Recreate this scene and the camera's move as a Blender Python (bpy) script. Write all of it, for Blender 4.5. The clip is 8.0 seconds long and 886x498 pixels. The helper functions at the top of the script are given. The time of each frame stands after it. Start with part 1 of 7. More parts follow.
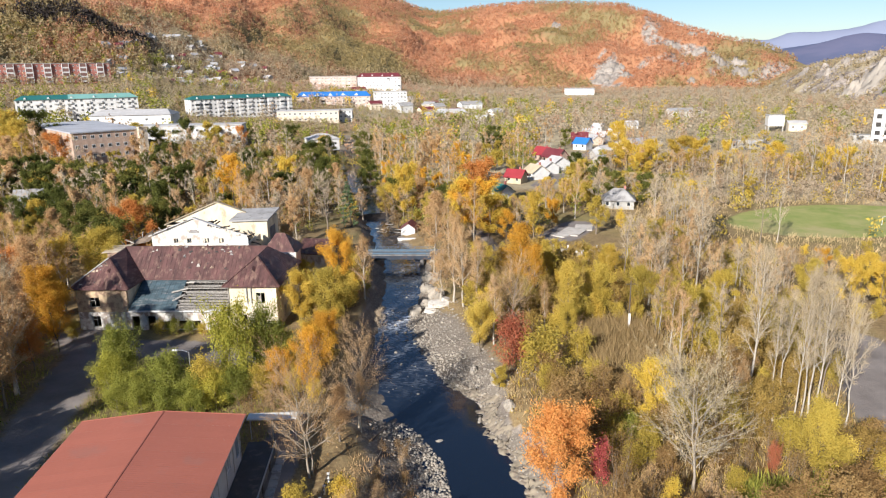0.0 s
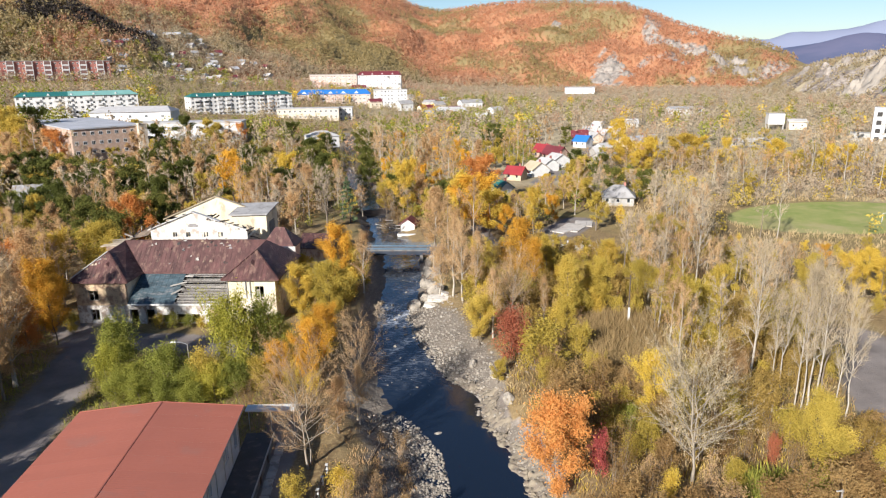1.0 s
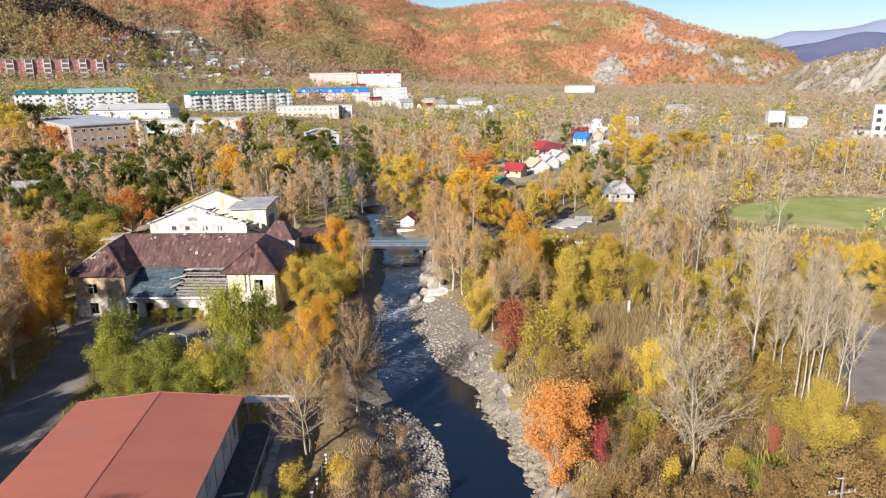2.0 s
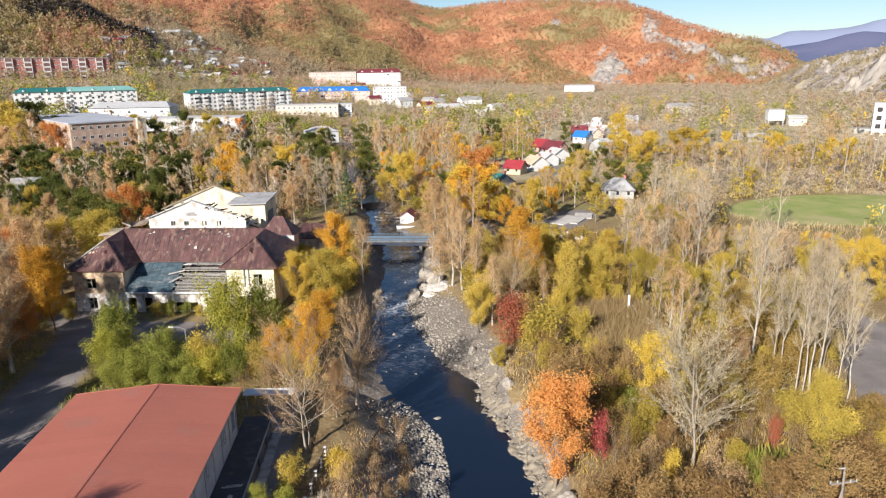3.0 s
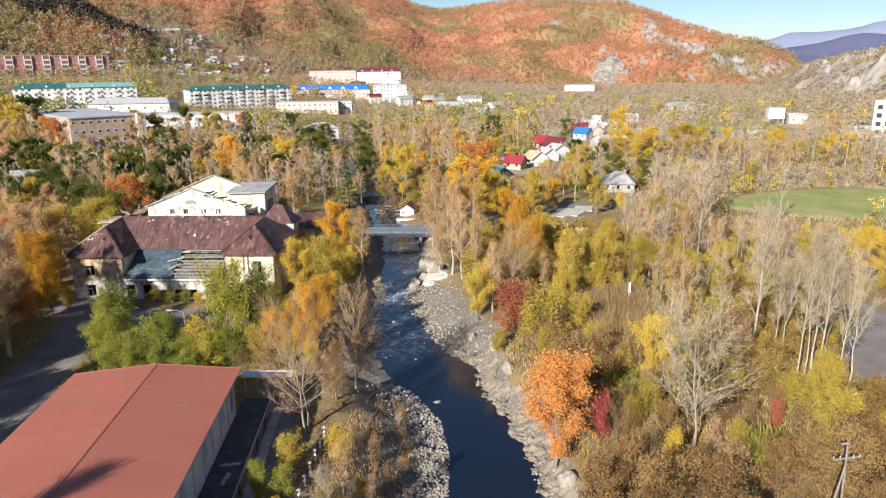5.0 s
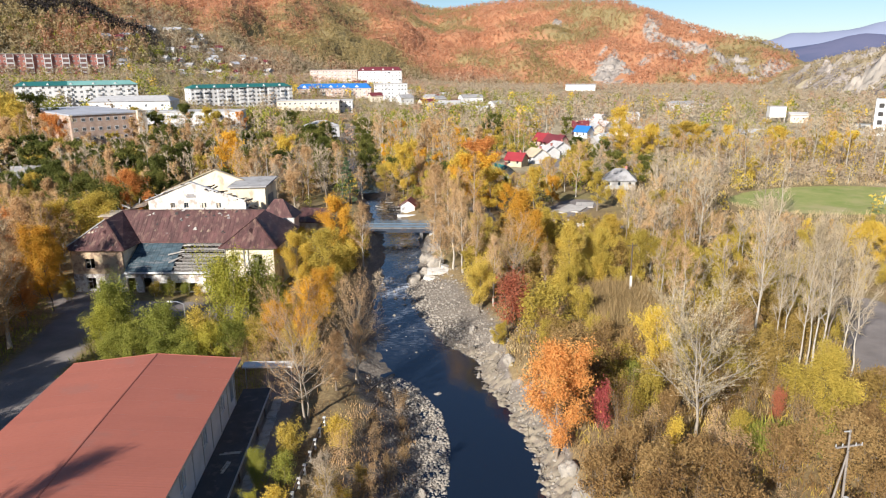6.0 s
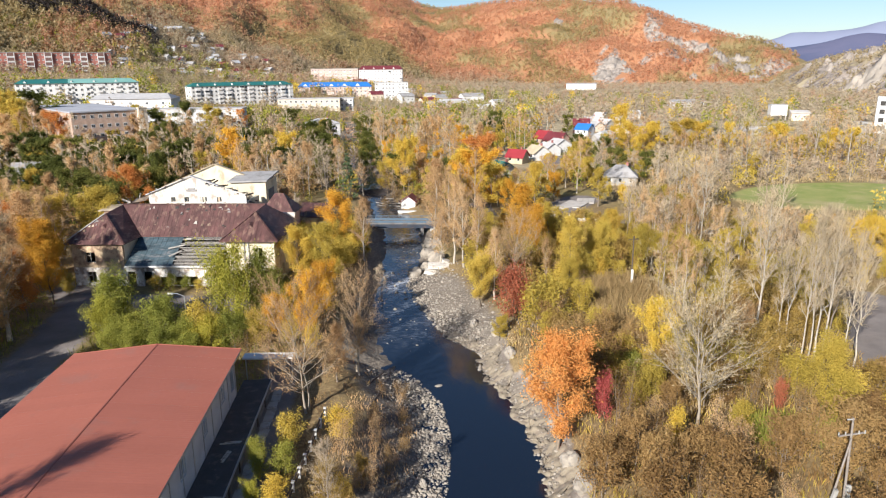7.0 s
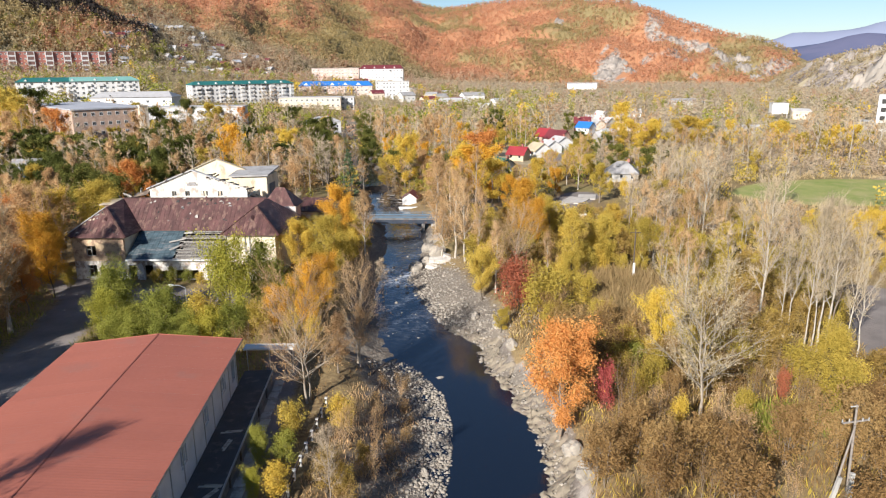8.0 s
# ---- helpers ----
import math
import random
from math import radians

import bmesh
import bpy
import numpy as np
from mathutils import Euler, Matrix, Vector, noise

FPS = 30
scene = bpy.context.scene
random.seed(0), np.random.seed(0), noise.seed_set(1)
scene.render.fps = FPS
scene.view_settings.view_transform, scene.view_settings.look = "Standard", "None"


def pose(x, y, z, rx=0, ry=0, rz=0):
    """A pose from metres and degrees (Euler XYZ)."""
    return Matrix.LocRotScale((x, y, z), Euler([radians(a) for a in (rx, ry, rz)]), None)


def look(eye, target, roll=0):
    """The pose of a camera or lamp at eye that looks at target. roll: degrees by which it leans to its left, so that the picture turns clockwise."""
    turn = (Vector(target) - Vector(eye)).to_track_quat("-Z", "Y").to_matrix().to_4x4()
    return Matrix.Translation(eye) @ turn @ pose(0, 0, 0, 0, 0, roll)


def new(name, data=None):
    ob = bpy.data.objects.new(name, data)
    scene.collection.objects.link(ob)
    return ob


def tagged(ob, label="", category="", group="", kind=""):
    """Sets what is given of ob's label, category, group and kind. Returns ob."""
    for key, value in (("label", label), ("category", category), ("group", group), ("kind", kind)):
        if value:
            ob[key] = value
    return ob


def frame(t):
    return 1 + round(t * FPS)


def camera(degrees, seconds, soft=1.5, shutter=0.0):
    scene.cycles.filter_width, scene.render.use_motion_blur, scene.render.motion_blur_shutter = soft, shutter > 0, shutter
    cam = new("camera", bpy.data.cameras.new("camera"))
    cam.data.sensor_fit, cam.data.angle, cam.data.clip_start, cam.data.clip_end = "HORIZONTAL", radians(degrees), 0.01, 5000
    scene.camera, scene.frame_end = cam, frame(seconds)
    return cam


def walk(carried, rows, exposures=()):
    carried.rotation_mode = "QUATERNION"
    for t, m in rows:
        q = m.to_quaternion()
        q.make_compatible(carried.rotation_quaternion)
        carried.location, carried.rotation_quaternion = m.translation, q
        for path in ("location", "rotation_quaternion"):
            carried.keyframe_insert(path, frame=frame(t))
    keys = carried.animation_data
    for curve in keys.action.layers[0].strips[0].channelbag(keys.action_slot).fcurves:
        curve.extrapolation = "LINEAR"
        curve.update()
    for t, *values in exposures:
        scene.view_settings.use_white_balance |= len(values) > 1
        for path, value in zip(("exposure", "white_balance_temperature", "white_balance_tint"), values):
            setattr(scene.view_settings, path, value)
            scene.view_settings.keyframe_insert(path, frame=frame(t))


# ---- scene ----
cam = camera(66.0, 8.0, soft=1.2)
PATH = [
    (0, (0.357, 1.759, 41.035), (0.297, 3.69, 40.517), -0.8),
    (0.5, (0.432, 1.776, 40.584), (0.372, 3.707, 40.064), -0.8),
    (1, (0.444, 1.715, 40.143), (0.384, 3.645, 39.623), -0.7),
    (1.5, (0.479, 1.637, 39.609), (0.419, 3.567, 39.088), -0.7),
    (3, (0.48, 1.703, 38.224), (0.421, 3.633, 37.702), -0.7),
    (3.5, (0.494, 1.68, 37.715), (0.436, 3.61, 37.194), -0.6),
    (4, (0.507, 1.703, 37.159), (0.448, 3.633, 36.64), -0.6),
    (4.5, (0.446, 1.607, 36.588), (0.388, 3.537, 36.069), -0.6),
    (6, (0.388, 1.432, 34.937), (0.328, 3.362, 34.419), -0.5),
    (6.5, (0.376, 1.406, 34.468), (0.315, 3.337, 33.949), -0.5),
    (7, (0.348, 1.386, 33.952), (0.286, 3.317, 33.433), -0.5),
    (7.5, (0.279, 1.319, 33.434), (0.216, 3.25, 32.917), -0.4),
    (8, (0.245, 1.298, 32.86), (0.181, 3.229, 32.342), -0.5),
]
walk(cam, [(t, look(eye, target, roll)) for t, eye, target, roll in PATH], [(0.0, 0.87, 5850, 11.0)])

# ---- world, sun, exposure ----
SUN_AZ, SUN_EL = radians(210), radians(26)      # compass from +y, clockwise
sky_world = bpy.data.worlds.new("sky_world")
sky_world.use_nodes = True
scene.world = sky_world
_nt = sky_world.node_tree
_sky = _nt.nodes.new("ShaderNodeTexSky")
_sky.sky_type, _sky.sun_disc = "NISHITA", False
_sky.sun_elevation, _sky.sun_rotation = SUN_EL, SUN_AZ
_sky.air_density, _sky.dust_density, _sky.ozone_density = 1.0, 0.1, 3.0
_nt.nodes["Background"].inputs[1].default_value = 0.055
_nt.links.new(_sky.outputs[0], _nt.nodes["Background"].inputs[0])
sun_data = bpy.data.lights.new("sun", "SUN")
sun_data.energy, sun_data.angle, sun_data.color = 5.0, radians(0.6), (1.0, 0.915, 0.79)
sun = new("sun", sun_data)
sun.matrix_world = look((0, 0, 60), (-math.sin(SUN_AZ) * 100, -math.cos(SUN_AZ) * 100, 60 - 100 * math.tan(SUN_EL)))

# ---- materials ----
MATS = {}


class Nodes:
    """Short-hand for a node tree."""
    def __init__(self, name):
        self.mat = bpy.data.materials.new(name)
        self.mat.use_nodes = True
        self.t = self.mat.node_tree
        self.bsdf = self.t.nodes["Principled BSDF"]
        self.out = self.t.nodes["Material Output"]
        MATS[name] = self.mat

    def add(self, kind, **props):
        n = self.t.nodes.new("ShaderNode" + kind)
        if "operation" in props:
            n.operation = props["operation"]
        if "data_type" in props:
            n.data_type, n.blend_type = props["data_type"], props["blend_type"]
        if "clamp" in props:
            n.clamp = props["clamp"]
        if "attribute_name" in props:
            n.attribute_name = props["attribute_name"]
        if "feature" in props:
            n.feature = props["feature"]
        return n

    def put(self, socket, value):
        if hasattr(value, "links"):
            self.t.links.new(value, socket)
        else:
            socket.default_value = value
        return self

    def coords(self, generated=False):
        if generated:
            return self.add("TexCoord").outputs["Object"]
        return self.add("NewGeometry").outputs["Position"]

    def noise(self, scale, detail=3.0, rough=0.55, at=None, stretch=None):
        n = self.add("TexNoise")
        v = at or self.coords()
        if stretch:
            m = self.add("Mapping")
            self.put(m.inputs["Vector"], v).put(m.inputs["Scale"], stretch)
            v = m.outputs[0]
        self.put(n.inputs["Vector"], v).put(n.inputs["Scale"], scale).put(n.inputs["Detail"], detail).put(n.inputs["Roughness"], rough)
        return n.outputs["Fac"]

    def ramp(self, fac, stops):
        r = self.add("ValToRGB")
        e = r.color_ramp.elements
        while len(e) < len(stops):
            e.new(0.5)
        for el, (p, c) in zip(e, stops):
            el.position, el.color = p, (*c, 1) if len(c) == 3 else c
        self.put(r.inputs[0], fac)
        return r.outputs[0]

    def step(self, fac, lo, hi, a=0.0, b=1.0):
        m = self.add("MapRange", clamp=True)
        self.put(m.inputs[0], fac)
        for i, v in enumerate((lo, hi, a, b)):
            self.put(m.inputs[i + 1], v)
        return m.outputs[0]

    def mix(self, fac, a, b, how="MIX"):
        m = self.add("Mix", data_type="RGBA", blend_type=how)
        fix = lambda v: (*v, 1) if isinstance(v, tuple) and len(v) == 3 else v
        self.put(m.inputs[0], fac).put(m.inputs[6], fix(a)).put(m.inputs[7], fix(b))
        return m.outputs[2]

    def math(self, op, a, b=0.0):
        m = self.add("Math", operation=op)
        self.put(m.inputs[0], a).put(m.inputs[1], b)
        return m.outputs[0]

    def attr(self, name):
        return self.add("Attribute", attribute_name=name).outputs["Fac"]

    def bump(self, height, strength=0.5, distance=0.05):
        b = self.add("Bump")
        self.put(b.inputs["Strength"], strength).put(b.inputs["Distance"], distance).put(b.inputs["Height"], height)
        self.put(self.bsdf.inputs["Normal"], b.outputs[0])
        return self

    def done(self, colour, rough=0.8, metal=0.0, spec=None):
        fix = (*colour, 1) if isinstance(colour, tuple) and len(colour) == 3 else colour
        self.put(self.bsdf.inputs["Base Color"], fix).put(self.bsdf.inputs["Roughness"], rough).put(self.bsdf.inputs["Metallic"], metal)
        if spec is not None:
            self.put(self.bsdf.inputs["Specular IOR Level"], spec)
        return self.mat


def plain(name, colour, rough=0.8, metal=0.0, vary=0.25, scale=0.6, stain=None, amount=0.5, fine=9.0, bump=0.3, stretch=None):
    """A worn surface: two scales of tone, one stain colour, fine relief."""
    n = Nodes(name)
    big, small = n.noise(scale, 4, stretch=stretch), n.noise(fine, 3)
    dark = tuple(c * (1 - vary) for c in colour)
    light = tuple(min(1, c * (1 + vary * 0.6)) for c in colour)
    col = n.mix(n.step(big, 0.3, 0.7), dark, light)
    col = n.mix(n.math("MULTIPLY", n.step(small, 0.4, 0.75), vary * 0.7), col, tuple(c * 0.55 for c in colour))
    if stain:
        mask = n.step(n.noise(scale * 1.7, 6, 0.65, stretch=stretch), 0.62 - amount * 0.25, 0.70 - amount * 0.2)
        col = n.mix(n.math("MULTIPLY", mask, 0.85), col, stain)
    rnd = n.add("ObjectInfo").outputs["Random"]
    col = n.mix(n.step(rnd, 0, 1, 0.0, 0.18), col, tuple(c * 0.6 for c in colour))
    if bump:
        n.bump(n.noise(fine * 1.5, 3), bump, 0.02)
    return n.done(col, n.step(small, 0.2, 0.8, rough - 0.08, min(1, rough + 0.08)), metal)


plain("plaster_white", (0.70, 0.65, 0.56), 0.9, stain=(0.34, 0.26, 0.2), amount=0.42, scale=0.5, stretch=(1, 1, 0.6))
plain("plaster_ruined", (0.70, 0.66, 0.59), 0.9, stain=(0.27, 0.19, 0.14), amount=0.62, scale=0.75, stretch=(1, 1, 0.7))
plain("plaster_cream", (0.72, 0.62, 0.44), 0.9, stain=(0.42, 0.30, 0.2), amount=0.25, scale=0.4, stretch=(1, 1, 0.5))
plain("plaster_peeling", (0.62, 0.46, 0.28), 0.92, stain=(0.28, 0.17, 0.12), amount=0.62, scale=0.5)
plain("brick_wall", (0.50, 0.35, 0.26), 0.9, stain=(0.5, 0.38, 0.3), amount=0.3)
# darkened copy of the red brick, for shade inside the balcony bays
plain("brick_shade", (0.22, 0.12, 0.10), 0.9, stain=(0.2, 0.12, 0.1), amount=0.3, scale=0.15)
plain("slate_pale", (0.44, 0.44, 0.46), 0.8, vary=0.15, scale=0.12, stain=(0.3, 0.29, 0.28), amount=0.3)
plain("brick_red", (0.42, 0.16, 0.125), 0.9, stain=(0.42, 0.19, 0.15), amount=0.3, scale=0.15)
plain("rust_roof", (0.115, 0.05, 0.042), 0.62, stain=(0.21, 0.125, 0.09), amount=0.36, scale=0.55, vary=0.6, stretch=(1.6, 0.5, 1), fine=3.4)
plain("old_sheet", (0.30, 0.28, 0.26), 0.55, 0.2, stain=(0.2, 0.1, 0.06), amount=0.35, scale=0.7)
plain("teal_sheet", (0.075, 0.11, 0.125), 0.6, 0.1, vary=0.5, stain=(0.20, 0.20, 0.195), amount=0.35, scale=0.8, fine=3.5, stretch=(0.5, 2.0, 1))
plain("decking", (0.52, 0.43, 0.31), 0.9, vary=0.25, scale=0.5, stain=(0.26, 0.19, 0.13), amount=0.35, fine=4, stretch=(0.6, 1.6, 1))
plain("rubble", (0.30, 0.22, 0.15), 0.95, vary=0.5, scale=0.6, stain=(0.14, 0.10, 0.07), amount=0.5, fine=3, bump=0.9)
plain("red_roof", (0.39, 0.125, 0.077), 0.6, vary=0.1, scale=0.12, stain=(0.33, 0.13, 0.09), amount=0.2, fine=3, bump=0.08)
plain("pole_wood", (0.27, 0.23, 0.19), 0.9, scale=1.2, stain=(0.14, 0.12, 0.1), amount=0.4)
plain("ridge_red", (0.35, 0.112, 0.07), 0.6, vary=0.1)
plain("grey_siding", (0.55, 0.57, 0.6), 0.6, vary=0.15)
plain("weathered_wood", (0.46, 0.42, 0.36), 0.85, stain=(0.16, 0.13, 0.1), amount=0.4, scale=1.2, stretch=(0.3, 2, 1))
plain("blackish_wood", (0.045, 0.036, 0.032), 0.6, scale=1.5)
plain("dark_wood", (0.10, 0.075, 0.055), 0.85, scale=1.5)
plain("concrete", (0.42, 0.40, 0.36), 0.9, stain=(0.22, 0.2, 0.17), amount=0.4)
plain("pale_concrete", (0.55, 0.50, 0.44), 0.9, vary=0.2, scale=0.4, stain=(0.33, 0.29, 0.24), amount=0.3)
plain("concrete_dark", (0.20, 0.19, 0.18), 0.9, stain=(0.11, 0.1, 0.09), amount=0.4)
plain("white_paint", (0.68, 0.66, 0.62), 0.7, vary=0.1, stain=(0.5, 0.46, 0.4), amount=0.1)
plain("apartment_white", (0.66, 0.635, 0.60), 0.85, vary=0.12, scale=0.1, stain=(0.5, 0.45, 0.38), amount=0.2)
plain("apartment_cream", (0.66, 0.56, 0.43), 0.85, vary=0.12, scale=0.1)
plain("apartment_pink", (0.6, 0.44, 0.36), 0.85, vary=0.12, scale=0.1)
plain("green_roof", (0.03, 0.16, 0.14), 0.55, vary=0.2, scale=0.1)
plain("mint_roof", (0.22, 0.42, 0.36), 0.55, vary=0.15, scale=0.1)
plain("blue_roof", (0.035, 0.17, 0.48), 0.5, vary=0.15, scale=0.1)
plain("bright_red_roof", (0.30, 0.035, 0.04), 0.5, vary=0.15, scale=0.3)
plain("maroon_roof", (0.17, 0.035, 0.04), 0.5, vary=0.2, scale=0.3)
plain("slate_roof", (0.36, 0.34, 0.32), 0.85, vary=0.25, scale=0.4, stain=(0.2, 0.18, 0.16), amount=0.4)
plain("pale_roof", (0.50, 0.475, 0.45), 0.7, vary=0.15, scale=0.3, stain=(0.4, 0.37, 0.33), amount=0.3)
plain("tan_roof", (0.5, 0.40, 0.26), 0.7, vary=0.2, scale=0.3)
plain("steel_blue", (0.10, 0.15, 0.20), 0.55, 0.1, vary=0.2, stain=(0.25, 0.16, 0.1), amount=0.15)
# bridge steel with the underside's shade put into its colour
plain("girder_shade", (0.035, 0.045, 0.065), 0.6, 0.1, vary=0.25, stain=(0.12, 0.07, 0.05), amount=0.2)
plain("galvanised", (0.5, 0.5, 0.5), 0.45, 0.6, vary=0.15)
plain("bark_pale", (0.47, 0.41, 0.325), 0.9, scale=1.5, stain=(0.12, 0.1, 0.08), amount=0.25, fine=14)
plain("bark_mid", (0.34, 0.285, 0.215), 0.9, scale=1.4, vary=0.3, fine=14)
plain("bark_grey", (0.24, 0.19, 0.14), 0.9, scale=1.2, vary=0.3)
plain("bark_dark", (0.11, 0.085, 0.06), 0.9, scale=1.2, vary=0.3)
plain("twig_pale", (0.48, 0.375, 0.23), 0.9, scale=0.8, vary=0.3, bump=0)
plain("twig_grey", (0.46, 0.355, 0.23), 0.9, scale=0.8, vary=0.3, bump=0)
plain("twig_straw", (0.51, 0.405, 0.235), 0.9, scale=0.8, vary=0.3, bump=0)
plain("twig_brown", (0.30, 0.185, 0.10), 0.9, scale=0.8, vary=0.3, bump=0)
plain("stone", (0.33, 0.285, 0.225), 0.9, scale=1.1, vary=0.35, stain=(0.2, 0.18, 0.16), amount=0.35, fine=6, bump=0.5)
plain("bank_rock", (0.27, 0.222, 0.155), 0.92, scale=0.5, vary=0.3, stain=(0.24, 0.19, 0.14), amount=0.45, fine=5, bump=0.8)
# near-black that stands in for shade inside rooms, holes and openings
plain("shade_black", (0.05, 0.045, 0.04), 0.9)
plain("asphalt_old", (0.075, 0.07, 0.07), 0.9, stain=(0.14, 0.12, 0.1), amount=0.3)

_g = Nodes("window_glass")
_g.done((0.03, 0.035, 0.04), 0.12)
Nodes("pale_glass").done((0.36, 0.40, 0.45), 0.18)


def leaves(name, stops, translucent=0.3):
    """Leaf colour from dull to bright: one tone for each tree, a spread from leaf to leaf."""
    n = Nodes(name)
    geo = n.add("NewGeometry")
    tree = n.math("FRACT", n.math("ADD", n.add("ObjectInfo").outputs["Random"], n.attr("tone")))
    leaf = geo.outputs["Random Per Island"]
    patch = n.noise(0.35, 2)
    fac = n.math("ADD", n.math("MULTIPLY", tree, 0.45), n.math("ADD", n.math("MULTIPLY", leaf, 0.33), n.math("MULTIPLY", patch, 0.25)))
    k = len(stops) - 1
    col = n.ramp(fac, [(0.08 + 0.84 * i / k, c) for i, c in enumerate(stops)])
    d, tr, mx = n.add("BsdfDiffuse"), n.add("BsdfTranslucent"), n.add("MixShader")
    n.put(d.inputs[0], col).put(tr.inputs[0], col).put(mx.inputs[0], translucent)
    n.t.links.new(d.outputs[0], mx.inputs[1])
    n.t.links.new(tr.outputs[0], mx.inputs[2])
    n.t.links.new(mx.outputs[0], n.out.inputs[0])
    return n.mat


leaves("leaf_yellow", [(0.40, 0.28, 0.06), (0.62, 0.43, 0.07), (0.76, 0.56, 0.09)])
leaves("leaf_gold", [(0.46, 0.25, 0.04), (0.68, 0.37, 0.045), (0.80, 0.49, 0.06)])
leaves("leaf_orange", [(0.44, 0.17, 0.05), (0.66, 0.29, 0.08), (0.74, 0.40, 0.13)])
leaves("leaf_olive", [(0.28, 0.215, 0.045), (0.50, 0.375, 0.07), (0.68, 0.49, 0.10)])
leaves("leaf_green", [(0.14, 0.16, 0.035), (0.28, 0.28, 0.055), (0.46, 0.40, 0.07)])
leaves("leaf_fresh", [(0.20, 0.215, 0.04), (0.38, 0.35, 0.055), (0.56, 0.47, 0.07)])
leaves("leaf_dark", [(0.06, 0.07, 0.02), (0.12, 0.13, 0.033), (0.23, 0.205, 0.05)])
leaves("leaf_ochre", [(0.22, 0.14, 0.042), (0.35, 0.235, 0.066), (0.48, 0.335, 0.095)])
leaves("leaf_tan", [(0.40, 0.25, 0.115), (0.57, 0.37, 0.18), (0.70, 0.49, 0.26)])
leaves("leaf_brown", [(0.18, 0.105, 0.042), (0.31, 0.19, 0.075), (0.43, 0.29, 0.115)])
leaves("leaf_red", [(0.24, 0.07, 0.042), (0.37, 0.12, 0.065), (0.50, 0.19, 0.095)])
leaves("leaf_pink", [(0.36, 0.085, 0.075), (0.56, 0.14, 0.12), (0.70, 0.24, 0.19)])
leaves("leaf_spruce", [(0.06, 0.09, 0.045), (0.11, 0.145, 0.07), (0.17, 0.20, 0.10)], 0.1)
# carries the shade behind the hill's shoulder in its dark colour
leaves("leaf_shade", [(0.035, 0.028, 0.028), (0.06, 0.05, 0.045), (0.10, 0.08, 0.06)], 0.2)
leaves("reed", [(0.22, 0.15, 0.07), (0.33, 0.23, 0.105), (0.43, 0.31, 0.15)], 0.2)
leaves("dry_grass", [(0.34, 0.24, 0.12), (0.50, 0.37, 0.19), (0.62, 0.48, 0.26)], 0.2)


def hill_leaves(name):
    """Forest on the hills: rust and orange, with green and grey stands."""
    n = Nodes(name)
    geo = n.add("NewGeometry")
    isl = geo.outputs["Random Per Island"]
    tone = n.attr("tone")
    # tones paled and greyed, so some distance haze sits in the colour
    rust = n.ramp(n.math("ADD", n.math("MULTIPLY", tone, 0.6), n.math("MULTIPLY", isl, 0.4)),
                  [(0.0, (0.50, 0.25, 0.14)), (0.5, (0.60, 0.32, 0.185)), (1.0, (0.66, 0.41, 0.245))])
    green = n.ramp(n.math("ADD", n.math("MULTIPLY", tone, 0.6), n.math("MULTIPLY", isl, 0.4)),
                   [(0.0, (0.29, 0.235, 0.105)), (0.6, (0.42, 0.325, 0.15)), (1.0, (0.54, 0.41, 0.19))])
    stand = n.math("ADD", n.noise(0.0065, 5, 0.6), n.math("ADD", n.math("MULTIPLY", n.math("SUBTRACT", tone, 0.5), 0.16), n.math("MULTIPLY", n.attr("green"), 0.14)))
    col = n.mix(n.step(stand, 0.50, 0.58), rust, green)
    low = n.attr("low")
    grey = n.mix(tone, (0.45, 0.375, 0.26), (0.53, 0.445, 0.32))
    col = n.mix(low, col, grey)
    d, tr, mx = n.add("BsdfDiffuse"), n.add("BsdfTranslucent"), n.add("MixShader")
    n.put(d.inputs[0], col).put(tr.inputs[0], col).put(mx.inputs[0], 0.5)
    n.t.links.new(d.outputs[0], mx.inputs[1])
    n.t.links.new(tr.outputs[0], mx.inputs[2])
    n.t.links.new(mx.outputs[0], n.out.inputs[0])
    return n.mat


hill_leaves("hill_leaves")


